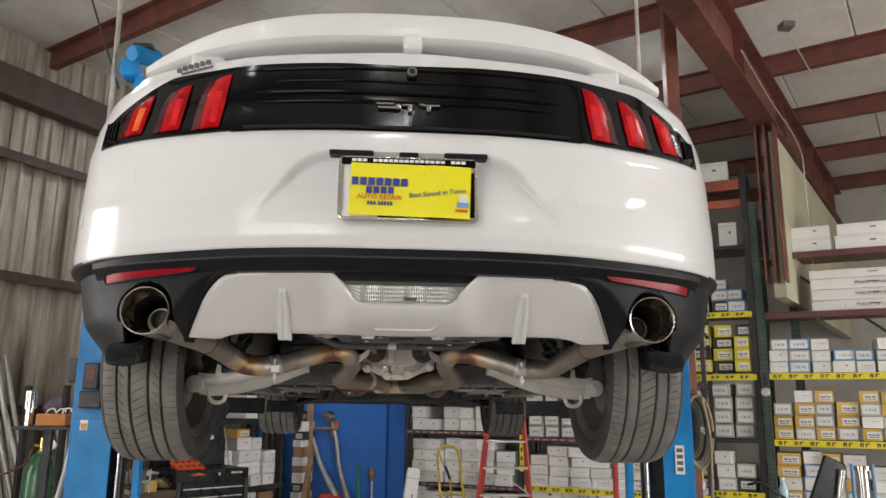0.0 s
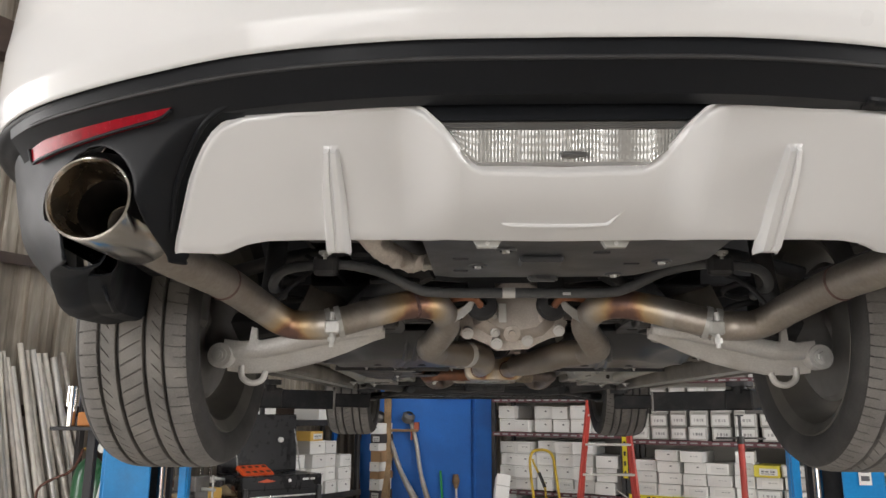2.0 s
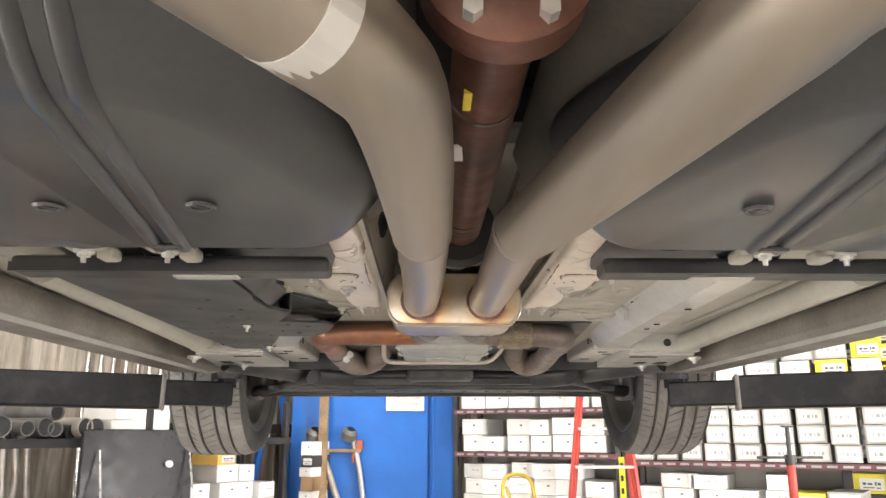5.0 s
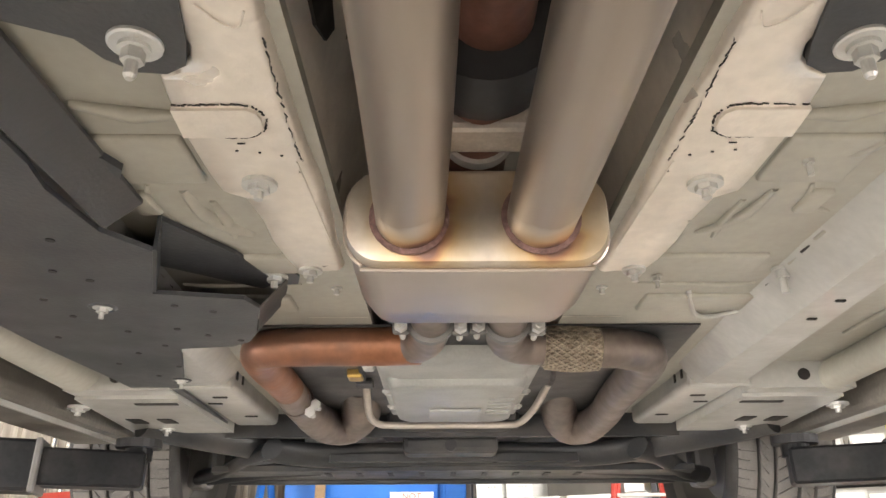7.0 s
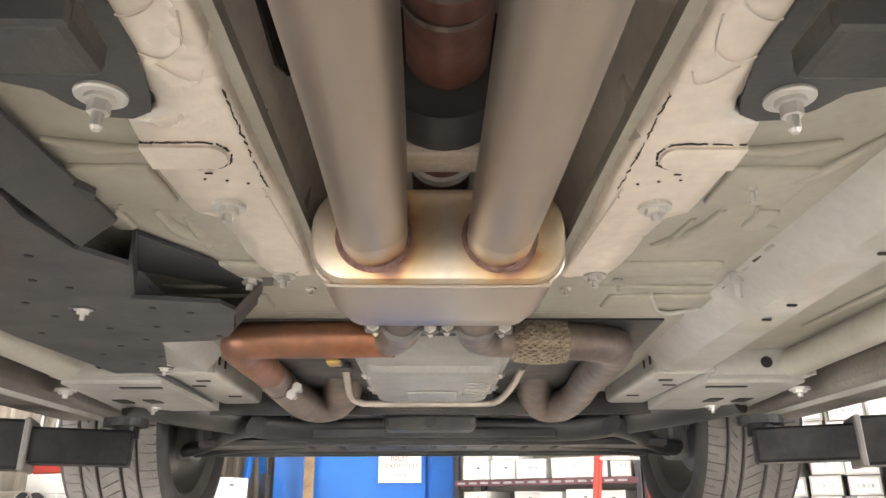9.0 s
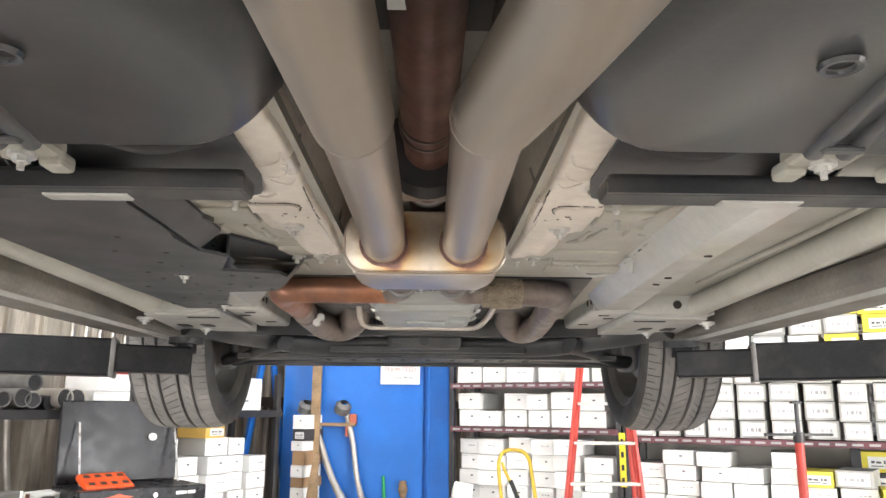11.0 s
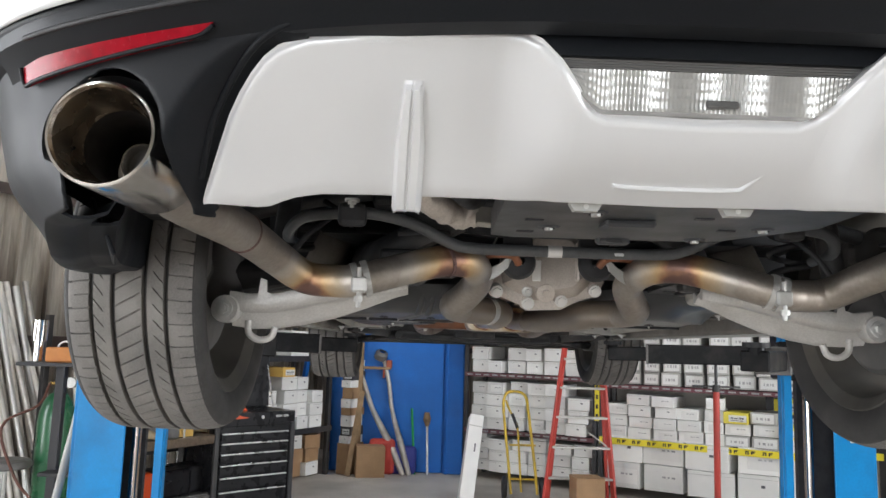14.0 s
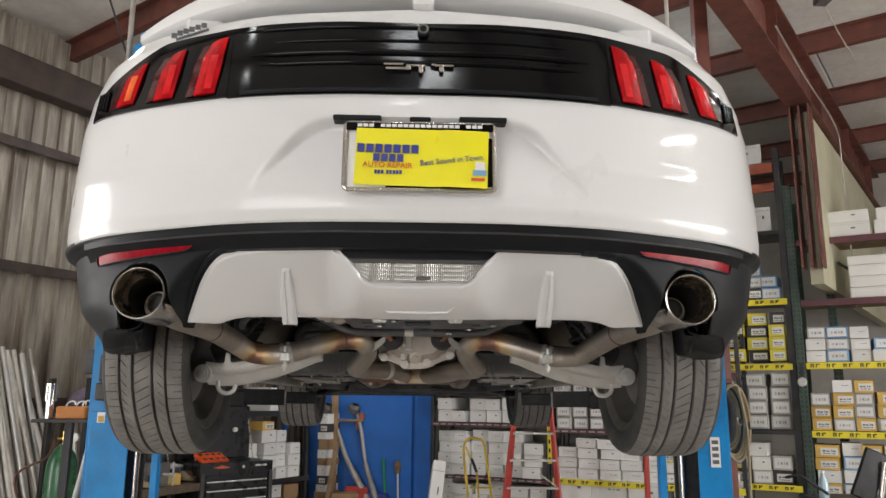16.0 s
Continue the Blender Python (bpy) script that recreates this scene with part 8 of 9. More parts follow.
def along_wall(a, b, z, turn):
    # rows run along the wall: "a" is the place along it, "b" the distance behind the front
    return wall_shop(-5.28 - b, a, z, turn)


stack(4.75, 6.30, .02, .645, 4, .24, .14, .42, ["white", "white", "print"], frame_m=along_wall, ragged=.2)
put_carton("amber", wall_shop(-5.40, 5.55, 1.206, 5), (.22, .3, .10))
stack(5.7, 6.3, .05, FLOOR + .02, 3, .3, .15, .4, ["brown", "brown", "white"], frame_m=along_wall, ragged=.3)
put_carton("white", wall_shop(-5.5, 4.75, 1.425, -3), (.5, .36, .13))
put_carton("white", wall_shop(-5.5, 4.75, 1.557, 2), (.5, .36, .12))
put_carton("white", wall_shop(-5.5, 5.9, 1.425, 2), (.5, .36, .13))
put_carton("white", wall_shop(-5.5, 5.9, 1.557, 2), (.5, .36, .14))
red_box = tagged(part("red_box", cube((-5.5, 4.75, 1.737), (.36, .48, .11), m0, .004), M_LADDER), "red and white carton lying on the shelf", "carton")
part("white_band", cube((-5.318, 4.75, 1.715), (.006, .46, .05), m0), M_LABEL, red_box)


def muffler_tube(m, r, ln, mat_, label):
    ob = part("pipe_offcut", lathe(bmesh.new(), [(r - .006, -ln / 2), (r, -ln / 2), (r, ln / 2), (r - .006, ln / 2)], m @ pose(0, 0, 0, 90), 20, True), mat_, smooth=40)
    part("bore", rod(bmesh.new(), m @ Vector((0, -ln / 2 + .012, 0)), m @ Vector((0, ln / 2 - .012, 0)), r - .006, 20), M_RUBBER_BLACK, ob)
    return tagged(ob, label, "pipe", "pipe offcuts on the side shelf")


for k, (b, z, r) in enumerate(((4.20, 1.50, .065), (4.35, 1.50, .065), (4.04, 1.485, .05), (3.92, 1.50, .06), (3.80, 1.49, .05), (3.98, 1.595, .055), (3.66, 1.50, .07))):
    muffler_tube(wall_shop(-5.5, b, z, 90 + pick.uniform(-12, 12) - 90), r, .5, M_PIPE if k < 2 else M_STEEL_GREY, "short steel pipe offcut on the shelf")
rag = tagged(part("rag_heap", tube(bmesh.new(), [(-3.62, 6.46, 1.50), (-3.52, 6.56, 1.58), (-3.40, 6.70, 1.56), (-3.36, 6.86, 1.60), (-3.30, 6.98, 1.52)], [.05, .09, .10, .08, .04], 10, 5), M_PURPLE, smooth=60), "heap of faded purple rags on the shelf", "rags")
# hooks with bent pipes hanging under the shelf and on the wall
for k in range(9):
    b = 3.55 + .09 * k
    m = wall_shop(-5.95, b, 0)
    top_z = 1.30 + .08 * pick.random()
    pts = [m @ Vector((0, 0, top_z)), m @ Vector((.02, -.02, top_z - .3)), m @ Vector((.06 * (-1) ** k, -.03, top_z - .55)), m @ Vector((.10 * (-1) ** k, -.02, top_z - .85)), m @ Vector((.1 * (-1) ** k, 0, FLOOR))]
    tagged(part("bent_pipe", tube(bmesh.new(), pts, .022, 10, 5), M_PIPE, smooth=60), "bent exhaust pipe leaning by the wall", "pipe", "bent pipes by the wall")
for k in range(8):
    b = 5.0 + .13 * k
    m = wall_shop(-6.35, b, 0)
    pts = [m @ Vector((0, 0, FLOOR)), m @ Vector((0, .05, 1.6)), m @ Vector((.03, .08, 2.35 + .1 * pick.random()))]
    tagged(part("chrome_pipe", tube(bmesh.new(), pts, .022, 10, 4), M_CHROME, smooth=60), "bright exhaust pipe standing against the wall", "pipe", "bright pipes by the wall")
# long tubes leaning in the near corner
for k in range(26):
    u = k / 25
    b = 2.20 + 1.05 * u + pick.uniform(-.02, .02)
    ln = 1.95 + .22 * pick.random() - .12 * u
    foot = shop(-5.80 + pick.uniform(-.12, .12), b + .02 + .26 * u, FLOOR).translation
    head = shop(-6.38 + .05 * pick.random(), b, ln).translation
    tagged(part("long_tube", rod(bmesh.new(), foot, head, .020 + .010 * pick.random(), 14), (M_PIPE_PALE, M_PIPE, M_PIPE_PALE, M_LADDER_STEP)[k % 4], smooth=40), "long pale steel tube leaning on the ribbed wall", "tube", "long tubes leaning on the wall")

# workbench with a vice and clutter
bench = thing("workbench", "heavy steel workbench cluttered with tools", "workbench", wall_shop(-4.95, 3.66, FLOOR))
part("bench_top", cube((-4.95, 3.66, .76), (.62, 1.12, .07), m0, .006), M_BENCH, bench, "oily timber top")
for a in (-5.2, -4.7):
    for b in (3.16, 4.16):
        part("leg", cube((a, b, .42), (.07, .07, .64), m0, .004), M_STEEL_GREY, bench)
part("rail", cube((-4.7, 3.66, .3), (.05, 1.04, .05), m0, .004), M_STEEL_GREY, bench)
part("lower_shelf", cube((-4.95, 3.66, .30), (.6, 1.04, .02), m0), M_STEEL_GREY, bench)
vice = thing("bench_vice", "grey cast bench vice on the workbench", "vice", wall_shop(-4.8, 3.55, .795))
vm = wall_shop(-4.8, 3.55, .795)
part("vice_base", rod(bmesh.new(), vm @ Vector((0, 0, 0)), vm @ Vector((0, 0, .06)), .09, 20, .07), M_STEEL_GREY, vice)
part("vice_body", cube((0, .05, .13), (.12, .2, .14), vm, .02, 2), M_STEEL_GREY, vice)
part("jaw", cube((0, -.11, .15), (.15, .06, .12), vm, .012, 2), M_STEEL_GREY, vice)
part("screw", rod(bmesh.new(), vm @ Vector((0, -.28, .11)), vm @ Vector((0, .0, .11)), .014, 12), M_BOLT, vice)
part("tommy_bar", rod(bmesh.new(), vm @ Vector((0, -.26, .02)), vm @ Vector((0, -.26, .22)), .008, 10), M_BOLT, vice)
for k in range(16):
    a, b = -5.15 + .40 * pick.random(), 3.2 + .9 * pick.random()
    kind = k % 4
    m = wall_shop(a, b, .796, pick.uniform(0, 180))
    if kind == 0:
        tagged(part("tool_block", cube((0, 0, .04), (.14, .09, .08), m, .012, 2), M_STEEL_GREY), "oily grey tool part on the bench", "tool", "tools on the bench")
    elif kind == 1:
        tagged(part("open_carton", cube((0, 0, .05), (.18, .13, .10), m, .004), M_BOX_AMBER), "small amber parts carton on the bench", "carton", "small cartons on the bench")
    elif kind == 2:
        tagged(part("wrench", tube(bmesh.new(), [m @ Vector((-.12, 0, .012)), m @ Vector((0, .005, .012)), m @ Vector((.12, 0, .012))], [.016, .008, .016], 8, 4), M_CHROME), "chrome wrench lying on the bench", "wrench", "tools on the bench")
    else:
        tagged(part("tin_can", rod(bmesh.new(), m @ Vector((0, 0, 0)), m @ Vector((0, 0, .13)), .035, 16), M_BOX_DARK, smooth=40), "dark spray can on the bench", "can", "tools on the bench")
put_carton("white", wall_shop(-5.08, 4.02, .796, 10), (.30, .22, .14))
for k, (a, b, mt, lb) in enumerate(((-4.95, 3.36, M_ORANGE_TRAY, "orange tool case on the lower shelf"), (-4.9, 3.70, M_TOOLBOX, "dark plastic tool case on the lower shelf"), (-4.95, 4.02, M_SHELF_BLACK, "black tool case on the lower shelf"))):
    tagged(part("tool_case", cube((a, b, .42), (.28, .34, .22), m0, .03, 2), mt), lb, "tool case")

heap = random.Random(23)
for k in range(34):
    a, b = -5.2 + .48 * heap.random(), 3.18 + .95 * heap.random()
    m = wall_shop(a, b, .796, heap.uniform(0, 180))
    kind = k % 5
    ln = heap.uniform(.10, .26)
    if kind == 0:
        pts = [m @ Vector((-ln, 0, .03)), m @ Vector((-.02, .04, .03 + .06 * heap.random())), m @ Vector((ln * .6, .02, .03))]
        tagged(part("pipe_scrap", tube(bmesh.new(), pts, heap.uniform(.018, .03), 10, 4), M_PIPE, smooth=60), "short bent pipe scrap on the bench", "pipe", "scrap on the bench")
    elif kind == 1:
        tagged(part("cast_part", cube((0, 0, .05), (ln, .11, .10), m, .02, 2), M_STEEL_GREY, smooth=40), "greasy cast part on the bench", "car part", "scrap on the bench")
    elif kind == 2:
        bm = rod(bmesh.new(), m @ Vector((0, 0, 0)), m @ Vector((0, 0, .09)), .05, 14, .03)
        rod(bm, m @ Vector((0, 0, .09)), m @ Vector((0, 0, .15)), .012, 8)
        tagged(part("oil_funnel", bm, M_RUST, smooth=40), "brown oily funnel on the bench", "funnel", "scrap on the bench")
    elif kind == 3:
        pts = [m @ Vector((-ln * .7, 0, .02)), m @ Vector((-.03, .05, .05)), m @ Vector((.05, -.03, .06)), m @ Vector((ln * .7, .02, .02))]
        tagged(part("shop_rag", tube(bmesh.new(), pts, [.02, .045, .05, .02], 8, 4, flat=.7), M_HOSE if k % 2 else M_LABEL, smooth=60), "crumpled shop rag on the bench", "rag", "rags on the bench")
    else:
        tagged(part("small_carton", cube((0, 0, .035), (.15, .10, .07), m, .003), M_CARDBOARD if k % 2 else M_BOX), "small parts carton on the bench", "carton", "small cartons on the bench")
for k in range(14):
    b = 3.55 + .065 * k + heap.uniform(-.03, .03)
    m = wall_shop(-5.45 - .2 * heap.random(), b, 1.42, heap.uniform(-30, 30))
    ln, rr = heap.uniform(.12, .22), heap.uniform(.03, .055)
    if k % 3 < 2:
        tagged(part("dark_pipe", tube(bmesh.new(), [m @ Vector((-.02, -ln, rr)), m @ Vector((.01, 0, rr + .02 * heap.random())), m @ Vector((.0, ln, rr))], rr, 12, 4), M_FRAME if k % 2 else M_BROWN_STEEL, smooth=60), "dark used pipe end on the side shelf", "pipe", "used pipes on the side shelf")
    else:
        tagged(part("pipe_flange", lathe(bmesh.new(), [(.03, 0), (.07, 0), (.07, .02), (.04, .03), (.035, .12)], m, 16), M_STEEL_GREY, smooth=40), "loose steel flange on the side shelf", "flange", "flanges on the side shelf")

# rolling toolbox with open lid
tm = Matrix.Translation((-1.93, 6.21, FLOOR)) @ Matrix.Rotation(radians(42), 4, "Z")
tb = thing("toolbox", "black rolling tool cabinet with an open lid", "tool cabinet", tm)
W, D, H = .77, .50, .85
part("cabinet", cube((0, 0, .06 + (H - .06) / 2), (W, D, H - .06), tm, .012, 2), M_TOOLBOX, tb)
for z, h in ((.665, .075), (.58, .078), (.49, .085), (.395, .095), (.285, .11), (.165, .12)):
    dr = part("drawer", cube((0, -D / 2 - .008, z), (W - .13, .02, h - .012), tm, .004), M_TOOLBOX, tb)
    part("drawer_pull", cube((0, -D / 2 - .022, z + h / 2 - .010), (W - .14, .016, .012), tm, .003), M_TRIM, dr, "bright drawer trim")
for x in (-W / 2 + .025, W / 2 - .025):
    part("corner_post", cube((x, -D / 2 - .012, .42), (.045, .03, .70), tm, .006), M_SHELF_BLACK, tb)
part("top_tray", cube((0, 0, H - .045), (W + .01, D + .01, .12), tm, .008), M_TOOLBOX, tb)
part("badge", slab(bmesh.new(), [(-.09, 0), (-.03, .012), (0, .022), (.03, .012), (.09, 0), (.03, -.008), (-.03, -.008)], 0, .004, tm @ pose(-.16, -D / 2 - .006, H - .03, 90)), M_ORANGE_TRAY, tb, "small orange winged badge")
bm = bmesh.new()
for k in range(7):
    box(bm, (.20 + k * .018, -D / 2 - .0075, H - .025), (.014, .004, .018), tm)
part("name_bars", bm, M_TRIM, tb)
part("lid", cube((0, D / 2 - .02, H + .015 + .26), (W, .035, .52), tm @ Matrix.Translation((0, D / 2, H)) @ pose(0, 0, 0, -4) @ Matrix.Translation((0, -D / 2, -H)), .008), M_TOOLBOX, tb, "open black lid")
for x in (-.30, .32):
    part("lid_strut", rod(bmesh.new(), tm @ Vector((x, .02, H + .02)), tm @ Vector((x + .02, D / 2 - .05, H + .40)), .007, 8), M_TRIM, tb)
part("lid_knob", rod(bmesh.new(), tm @ Vector((.20, D / 2 - .03, H + .30)), tm @ Vector((.20, D / 2 - .06, H + .30)), .024, 16), M_LABEL, tb)
part("lock", rod(bmesh.new(), tm @ Vector((.06, -D / 2 - .004, H - .03)), tm @ Vector((.06, -D / 2 - .014, H - .03)), .014, 14), M_TRIM, tb)
for x in (-.33, .33):
    for y in (-.18, .18):
        part("caster", rod(bmesh.new(), tm @ Vector((x - .015, y, .035)), tm @ Vector((x + .015, y, .035)), .035, 16), M_RUBBER_BLACK, tb)
part("paper_tag", cube((-W / 2 - .006, -.1, H - .20), (.004, .12, .07), tm), M_LABEL, tb)
om = tm @ Matrix.Translation((-.18, -.05, H + .017)) @ pose(0, 0, 0, 24, 0, 8)
ot = tagged(part("socket_tray", cube((0, 0, .03), (.30, .18, .04), om, .012, 2), M_ORANGE_TRAY), "orange plastic socket tray in the tool cabinet", "tray")
for k in range(8):
    part("tray_slot", cube((-.105 + .07 * (k % 4), -.045 + .09 * (k // 4), .0505), (.038, .03, .003), om), M_RUBBER_BLACK, ot)

# ---- things by the blue wall ----
def leaning(name, label, category, pts, r, mt, group=""):
    return tagged(part(name, tube(bmesh.new(), pts, r, 12, 6), mt, smooth=60), label, category, group)


leaning("exhaust_section", "bent steel exhaust section leaning on the blue wall", "pipe", [(-.55, 8.22, FLOOR), (-.72, 8.27, .45), (-.93, 8.32, .82), (-1.05, 8.36, 1.12), (-1.18, 8.38, 1.42)], [.03, .045, .03, .03, .03], M_PIPE, "exhaust sections by the wall")
leaning("exhaust_section", "bent steel exhaust section leaning on the blue wall", "pipe", [(-.48, 8.24, FLOOR), (-.58, 8.28, .42), (-.70, 8.33, .80), (-.76, 8.36, 1.15), (-.84, 8.37, 1.46)], [.03, .04, .025, .025, .025], M_PIPE, "exhaust sections by the wall")
for x in (-1.20, -.86):
    tagged(part("pipe_flange", lathe(bmesh.new(), [(.03, -.05), (.075, -.04), (.075, .03), (.04, .06)], Matrix.Translation((x, 8.36, 1.45)) @ pose(0, 0, 0, 30, 20, 0), 16), M_STEEL_GREY, smooth=40), "dark catalyst end on a leaning pipe", "pipe end", "pipe ends by the wall")
ws = thing("wall_shelf", "narrow timber shelf on the blue wall", "shelf", (-1.0, 8.4, 1.28))
part("board", cube((-.98, 8.38, 1.30), (.48, .14, .03), None, .003), M_WOOD, ws)
part("bracket", cube((-.82, 8.40, 1.24), (.02, .1, .1)), M_ORANGE_BEAM, ws)
part("end_block", cube((-.76, 8.37, 1.35), (.06, .10, .09), None, .004), M_ORANGE_BEAM, ws, "red block on the shelf end")
tagged(part("timber_post", cube((-1.10, 8.30, (FLOOR + 2.3) / 2 + .05), (.085, .045, 2.2), None, .003), M_WOOD), "upright timber stud by the blue wall", "timber")
tagged(part("green_pole", rod(bmesh.new(), (-.42, 8.30, FLOOR), (-.475, 8.40, .84), .014, 10), M_GREEN_STICK), "green broom handle leaning on the blue door", "pole")
br = thing("brush", "wooden-headed brush leaning on the blue door", "brush", (-.27, 8.3, FLOOR))
part("handle", rod(bmesh.new(), (-.27, 8.30, FLOOR), (-.29, 8.38, .66), .013, 10), M_LADDER_STEP, br)
part("head", tube(bmesh.new(), [(-.29, 8.38, .64), (-.292, 8.39, .72), (-.295, 8.395, .80)], [.02, .045, .03], 10, 5), M_WOOD, br)
put_carton("brown", pose(-.93, 8.12, FLOOR, 0, 0, 12), (.32, .24, .34))
for c, s, mt, lb in (((-.80, 8.28, .30), (.30, .12, .40), M_LADDER, "red canvas bag against the wall"), ((-.62, 8.30, .42), (.44, .08, .32), M_BLUE_INK, "dark blue folded tarpaulin")):
    tagged(part("bag", cube(c, (s[0], s[1], s[2]), pose(0, 0, 0), .05, 3), mt, smooth=60), lb, "bag")
for ob in [o for o in scene.objects if o.name.startswith("bag")]:
    ob.location.z = FLOOR - .10 if ob.name == "bag" else FLOOR - .26
put_carton("brown", pose(-1.17, 8.30, FLOOR, 0, 0, -30), (.16, .3, .34))
slim_z = FLOOR + .342
for k, kind in enumerate(("white", "dark", "white", "brown", "white", "brown", "white", "dark", "white")):
    hh = .085 + .02 * (k % 3)
    put_carton(kind, pose(-1.17 + .008 * (k % 2), 8.30, slim_z, 0, 0, -30 + 3 * (k % 3)), (.13, .28, hh - .003))
    slim_z += hh
tagged(part("timber_strip", cube((0, 0, 0), (.06, .03, .95), pose(-1.10, 8.05, .58, 0, 8, 0), .002), M_WOOD), "offcut of timber leaning on the cartons", "timber")
# blue trestle behind the cartons
tr = thing("blue_trestle", "blue painted steel trestle beside the door", "trestle", (-1.62, 8.65, FLOOR))
for a, b in (((-1.95, 8.7, FLOOR), (-1.65, 8.7, 2.3)), ((-1.35, 8.62, FLOOR), (-1.65, 8.7, 2.3)), ((-1.9, 8.7, 2.3), (-1.3, 8.7, 2.3))):
    part("strut", rod(bmesh.new(), a, b, .035, 4), M_BLUE_DOOR, tr)

# step ladder
lad = thing("step_ladder", "red fibreglass step ladder with aluminium steps", "ladder", (1.15, 6.85, FLOOR))
TL, TR, FL, FR = Vector((1.13, 6.98, 2.05)), Vector((1.40, 6.98, 2.05)), Vector((.83, 6.62, FLOOR)), Vector((1.50, 6.62, FLOOR))
for a, b in ((FL, TL), (FR, TR)):
    d = (b - a)
    m = Matrix.Translation((a + b) / 2) @ d.to_track_quat("Z", "Y").to_matrix().to_4x4()
    part("rail", cube((0, 0, 0), (.028, .075, d.length), m, .005), M_LADDER, lad)
    part("rail_web", cube((0, 0, 0), (.045, .020, d.length - .02), m, .004), M_LADDER, lad)
for k in range(1, 7):
    t = k / 7
    a, b = FL.lerp(TL, t), FR.lerp(TR, t)
    part("step", cube((0, 0, 0), ((b - a).length, .08, .022), Matrix.Translation((a + b) / 2), .004), M_LADDER_STEP, lad)
    if k == 2:
        part("step_brace", rod(bmesh.new(), b, b.lerp(a, .35) + Vector((0, .02, .0)) - Vector((0, 0, .0)) + Vector((0, 0, .14)), .008, 6), M_LADDER_STEP, lad)
part("ladder_top", cube((1.265, 7.0, 2.07), (.36, .16, .05), None, .01), M_LADDER, lad)
for sx in (0.95, 1.55):
    part("back_leg", rod(bmesh.new(), (1.265 + (sx - 1.25) * .5, 7.02, 2.04), (sx, 7.14, FLOOR), .018, 8), M_LADDER, lad)

# hand truck, leaning white carton, brown box, red prop
ht = thing("hand_truck", "yellow tubular hand truck against the shelves", "hand truck", (.62, 7.05, FLOOR))
part("frame_tube", tube(bmesh.new(), [(.56, 6.98, .16), (.53, 7.05, .5), (.49, 7.16, .95), (.50, 7.20, 1.08), (.55, 7.22, 1.135), (.66, 7.22, 1.135), (.72, 7.20, 1.08), (.74, 7.16, .95), (.79, 7.05, .5), (.82, 6.98, .16)], .014, 10, 6), M_TRUCK, ht, smooth=60)
part("handle_tube", tube(bmesh.new(), [(.66, 6.98, .18), (.645, 7.05, .5), (.63, 7.12, .78), (.60, 7.15, .86), (.54, 7.19, .98), (.515, 7.20, 1.05)], .011, 10, 6), M_TRUCK, ht, smooth=60)
part("grip", tube(bmesh.new(), [(.63, 7.12, .78), (.60, 7.15, .86), (.575, 7.165, .92)], .017, 10, 4), M_RUBBER_BLACK, ht)
for z, y in ((.30, 7.01), (.62, 7.08)):
    part("cross_bar", rod(bmesh.new(), (.545, y, z), (.81, y, z), .010, 8), M_TRUCK, ht)
part("toe_plate", cube((.69, 6.90, FLOOR + .01), (.32, .2, .012), None, .003), M_TRUCK, ht)
for x in (.50, .88):
    part("tyre", lathe(bmesh.new(), [(.05, -.025), (.10, -.02), (.11, 0), (.10, .02), (.05, .025)], Matrix.Translation((x, 7.06, FLOOR + .11)) @ pose(0, 0, 0, 0, 90), 20, True), M_RUBBER_BLACK, ht, smooth=50)
lm = Matrix.Translation((.11, 6.93, FLOOR)) @ pose(0, 0, 0, -22, 9, 3)
put_carton("white", lm, (.14, .16, .84))
put_carton("brown", pose(1.22, 6.55, FLOOR, 0, 0, 6), (.27, .24, .32))
pr = thing("prop_stand", "red telescoping prop with a black T-bar", "stand", (2.14, 5.75, FLOOR))
part("tube", rod(bmesh.new(), (2.14, 5.75, FLOOR), (2.14, 5.75, 1.29), .026, 16), M_LADDER, pr)
part("cap", rod(bmesh.new(), (2.14, 5.75, 1.27), (2.14, 5.75, 1.33), .032, 16), M_SHELF_BLACK, pr)
part("t_bar", cube((2.14, 5.75, 1.315), (.40, .03, .016), pose(0, 0, 0), .003), M_SHELF_BLACK, pr)
part("inner_rod", rod(bmesh.new(), (2.14, 5.75, 1.30), (2.14, 5.75, 1.50), .013, 12), M_SHELF_BLACK, pr)
part("saddle", cube((2.14, 5.75, 1.50), (.06, .04, .012)), M_SHELF_BLACK, pr)
part("foot", cube((2.14, 5.75, FLOOR + .008), (.22, .22, .016), None, .004), M_LADDER, pr)

# ---- beside the left post: stand with an orange tray, gas bottle ----
st = thing("tool_stand", "black steel stand with a small shelf", "stand", (-2.55, 3.8, FLOOR))
for x in (-2.42, -2.24):
    part("leg", cube((x, 3.85, (FLOOR + 1.40) / 2), (.05, .05, 1.40 - FLOOR), None, .004), M_SHELF_BLACK, st)
part("shelf_plate", cube((-2.37, 3.82, 1.41), (.46, .30, .022), None, .003), M_SHELF_BLACK, st)
part("shelf_plate", cube((-2.33, 3.85, .8), (.22, .28, .02), None, .003), M_SHELF_BLACK, st)
tagged(part("orange_tray", cube((-2.37, 3.82, 1.464), (.20, .18, .085), None, .008), M_TRAY), "orange cardboard tray on the stand", "tray")
tagged(part("metal_canister", rod(rod(bmesh.new(), (-2.555, 3.82, 1.421), (-2.555, 3.82, 1.54), .028, 20), (-2.555, 3.82, 1.54), (-2.555, 3.82, 1.66), .042, 24), M_CHROME, smooth=40), "shiny metal canister on the shelf", "canister")
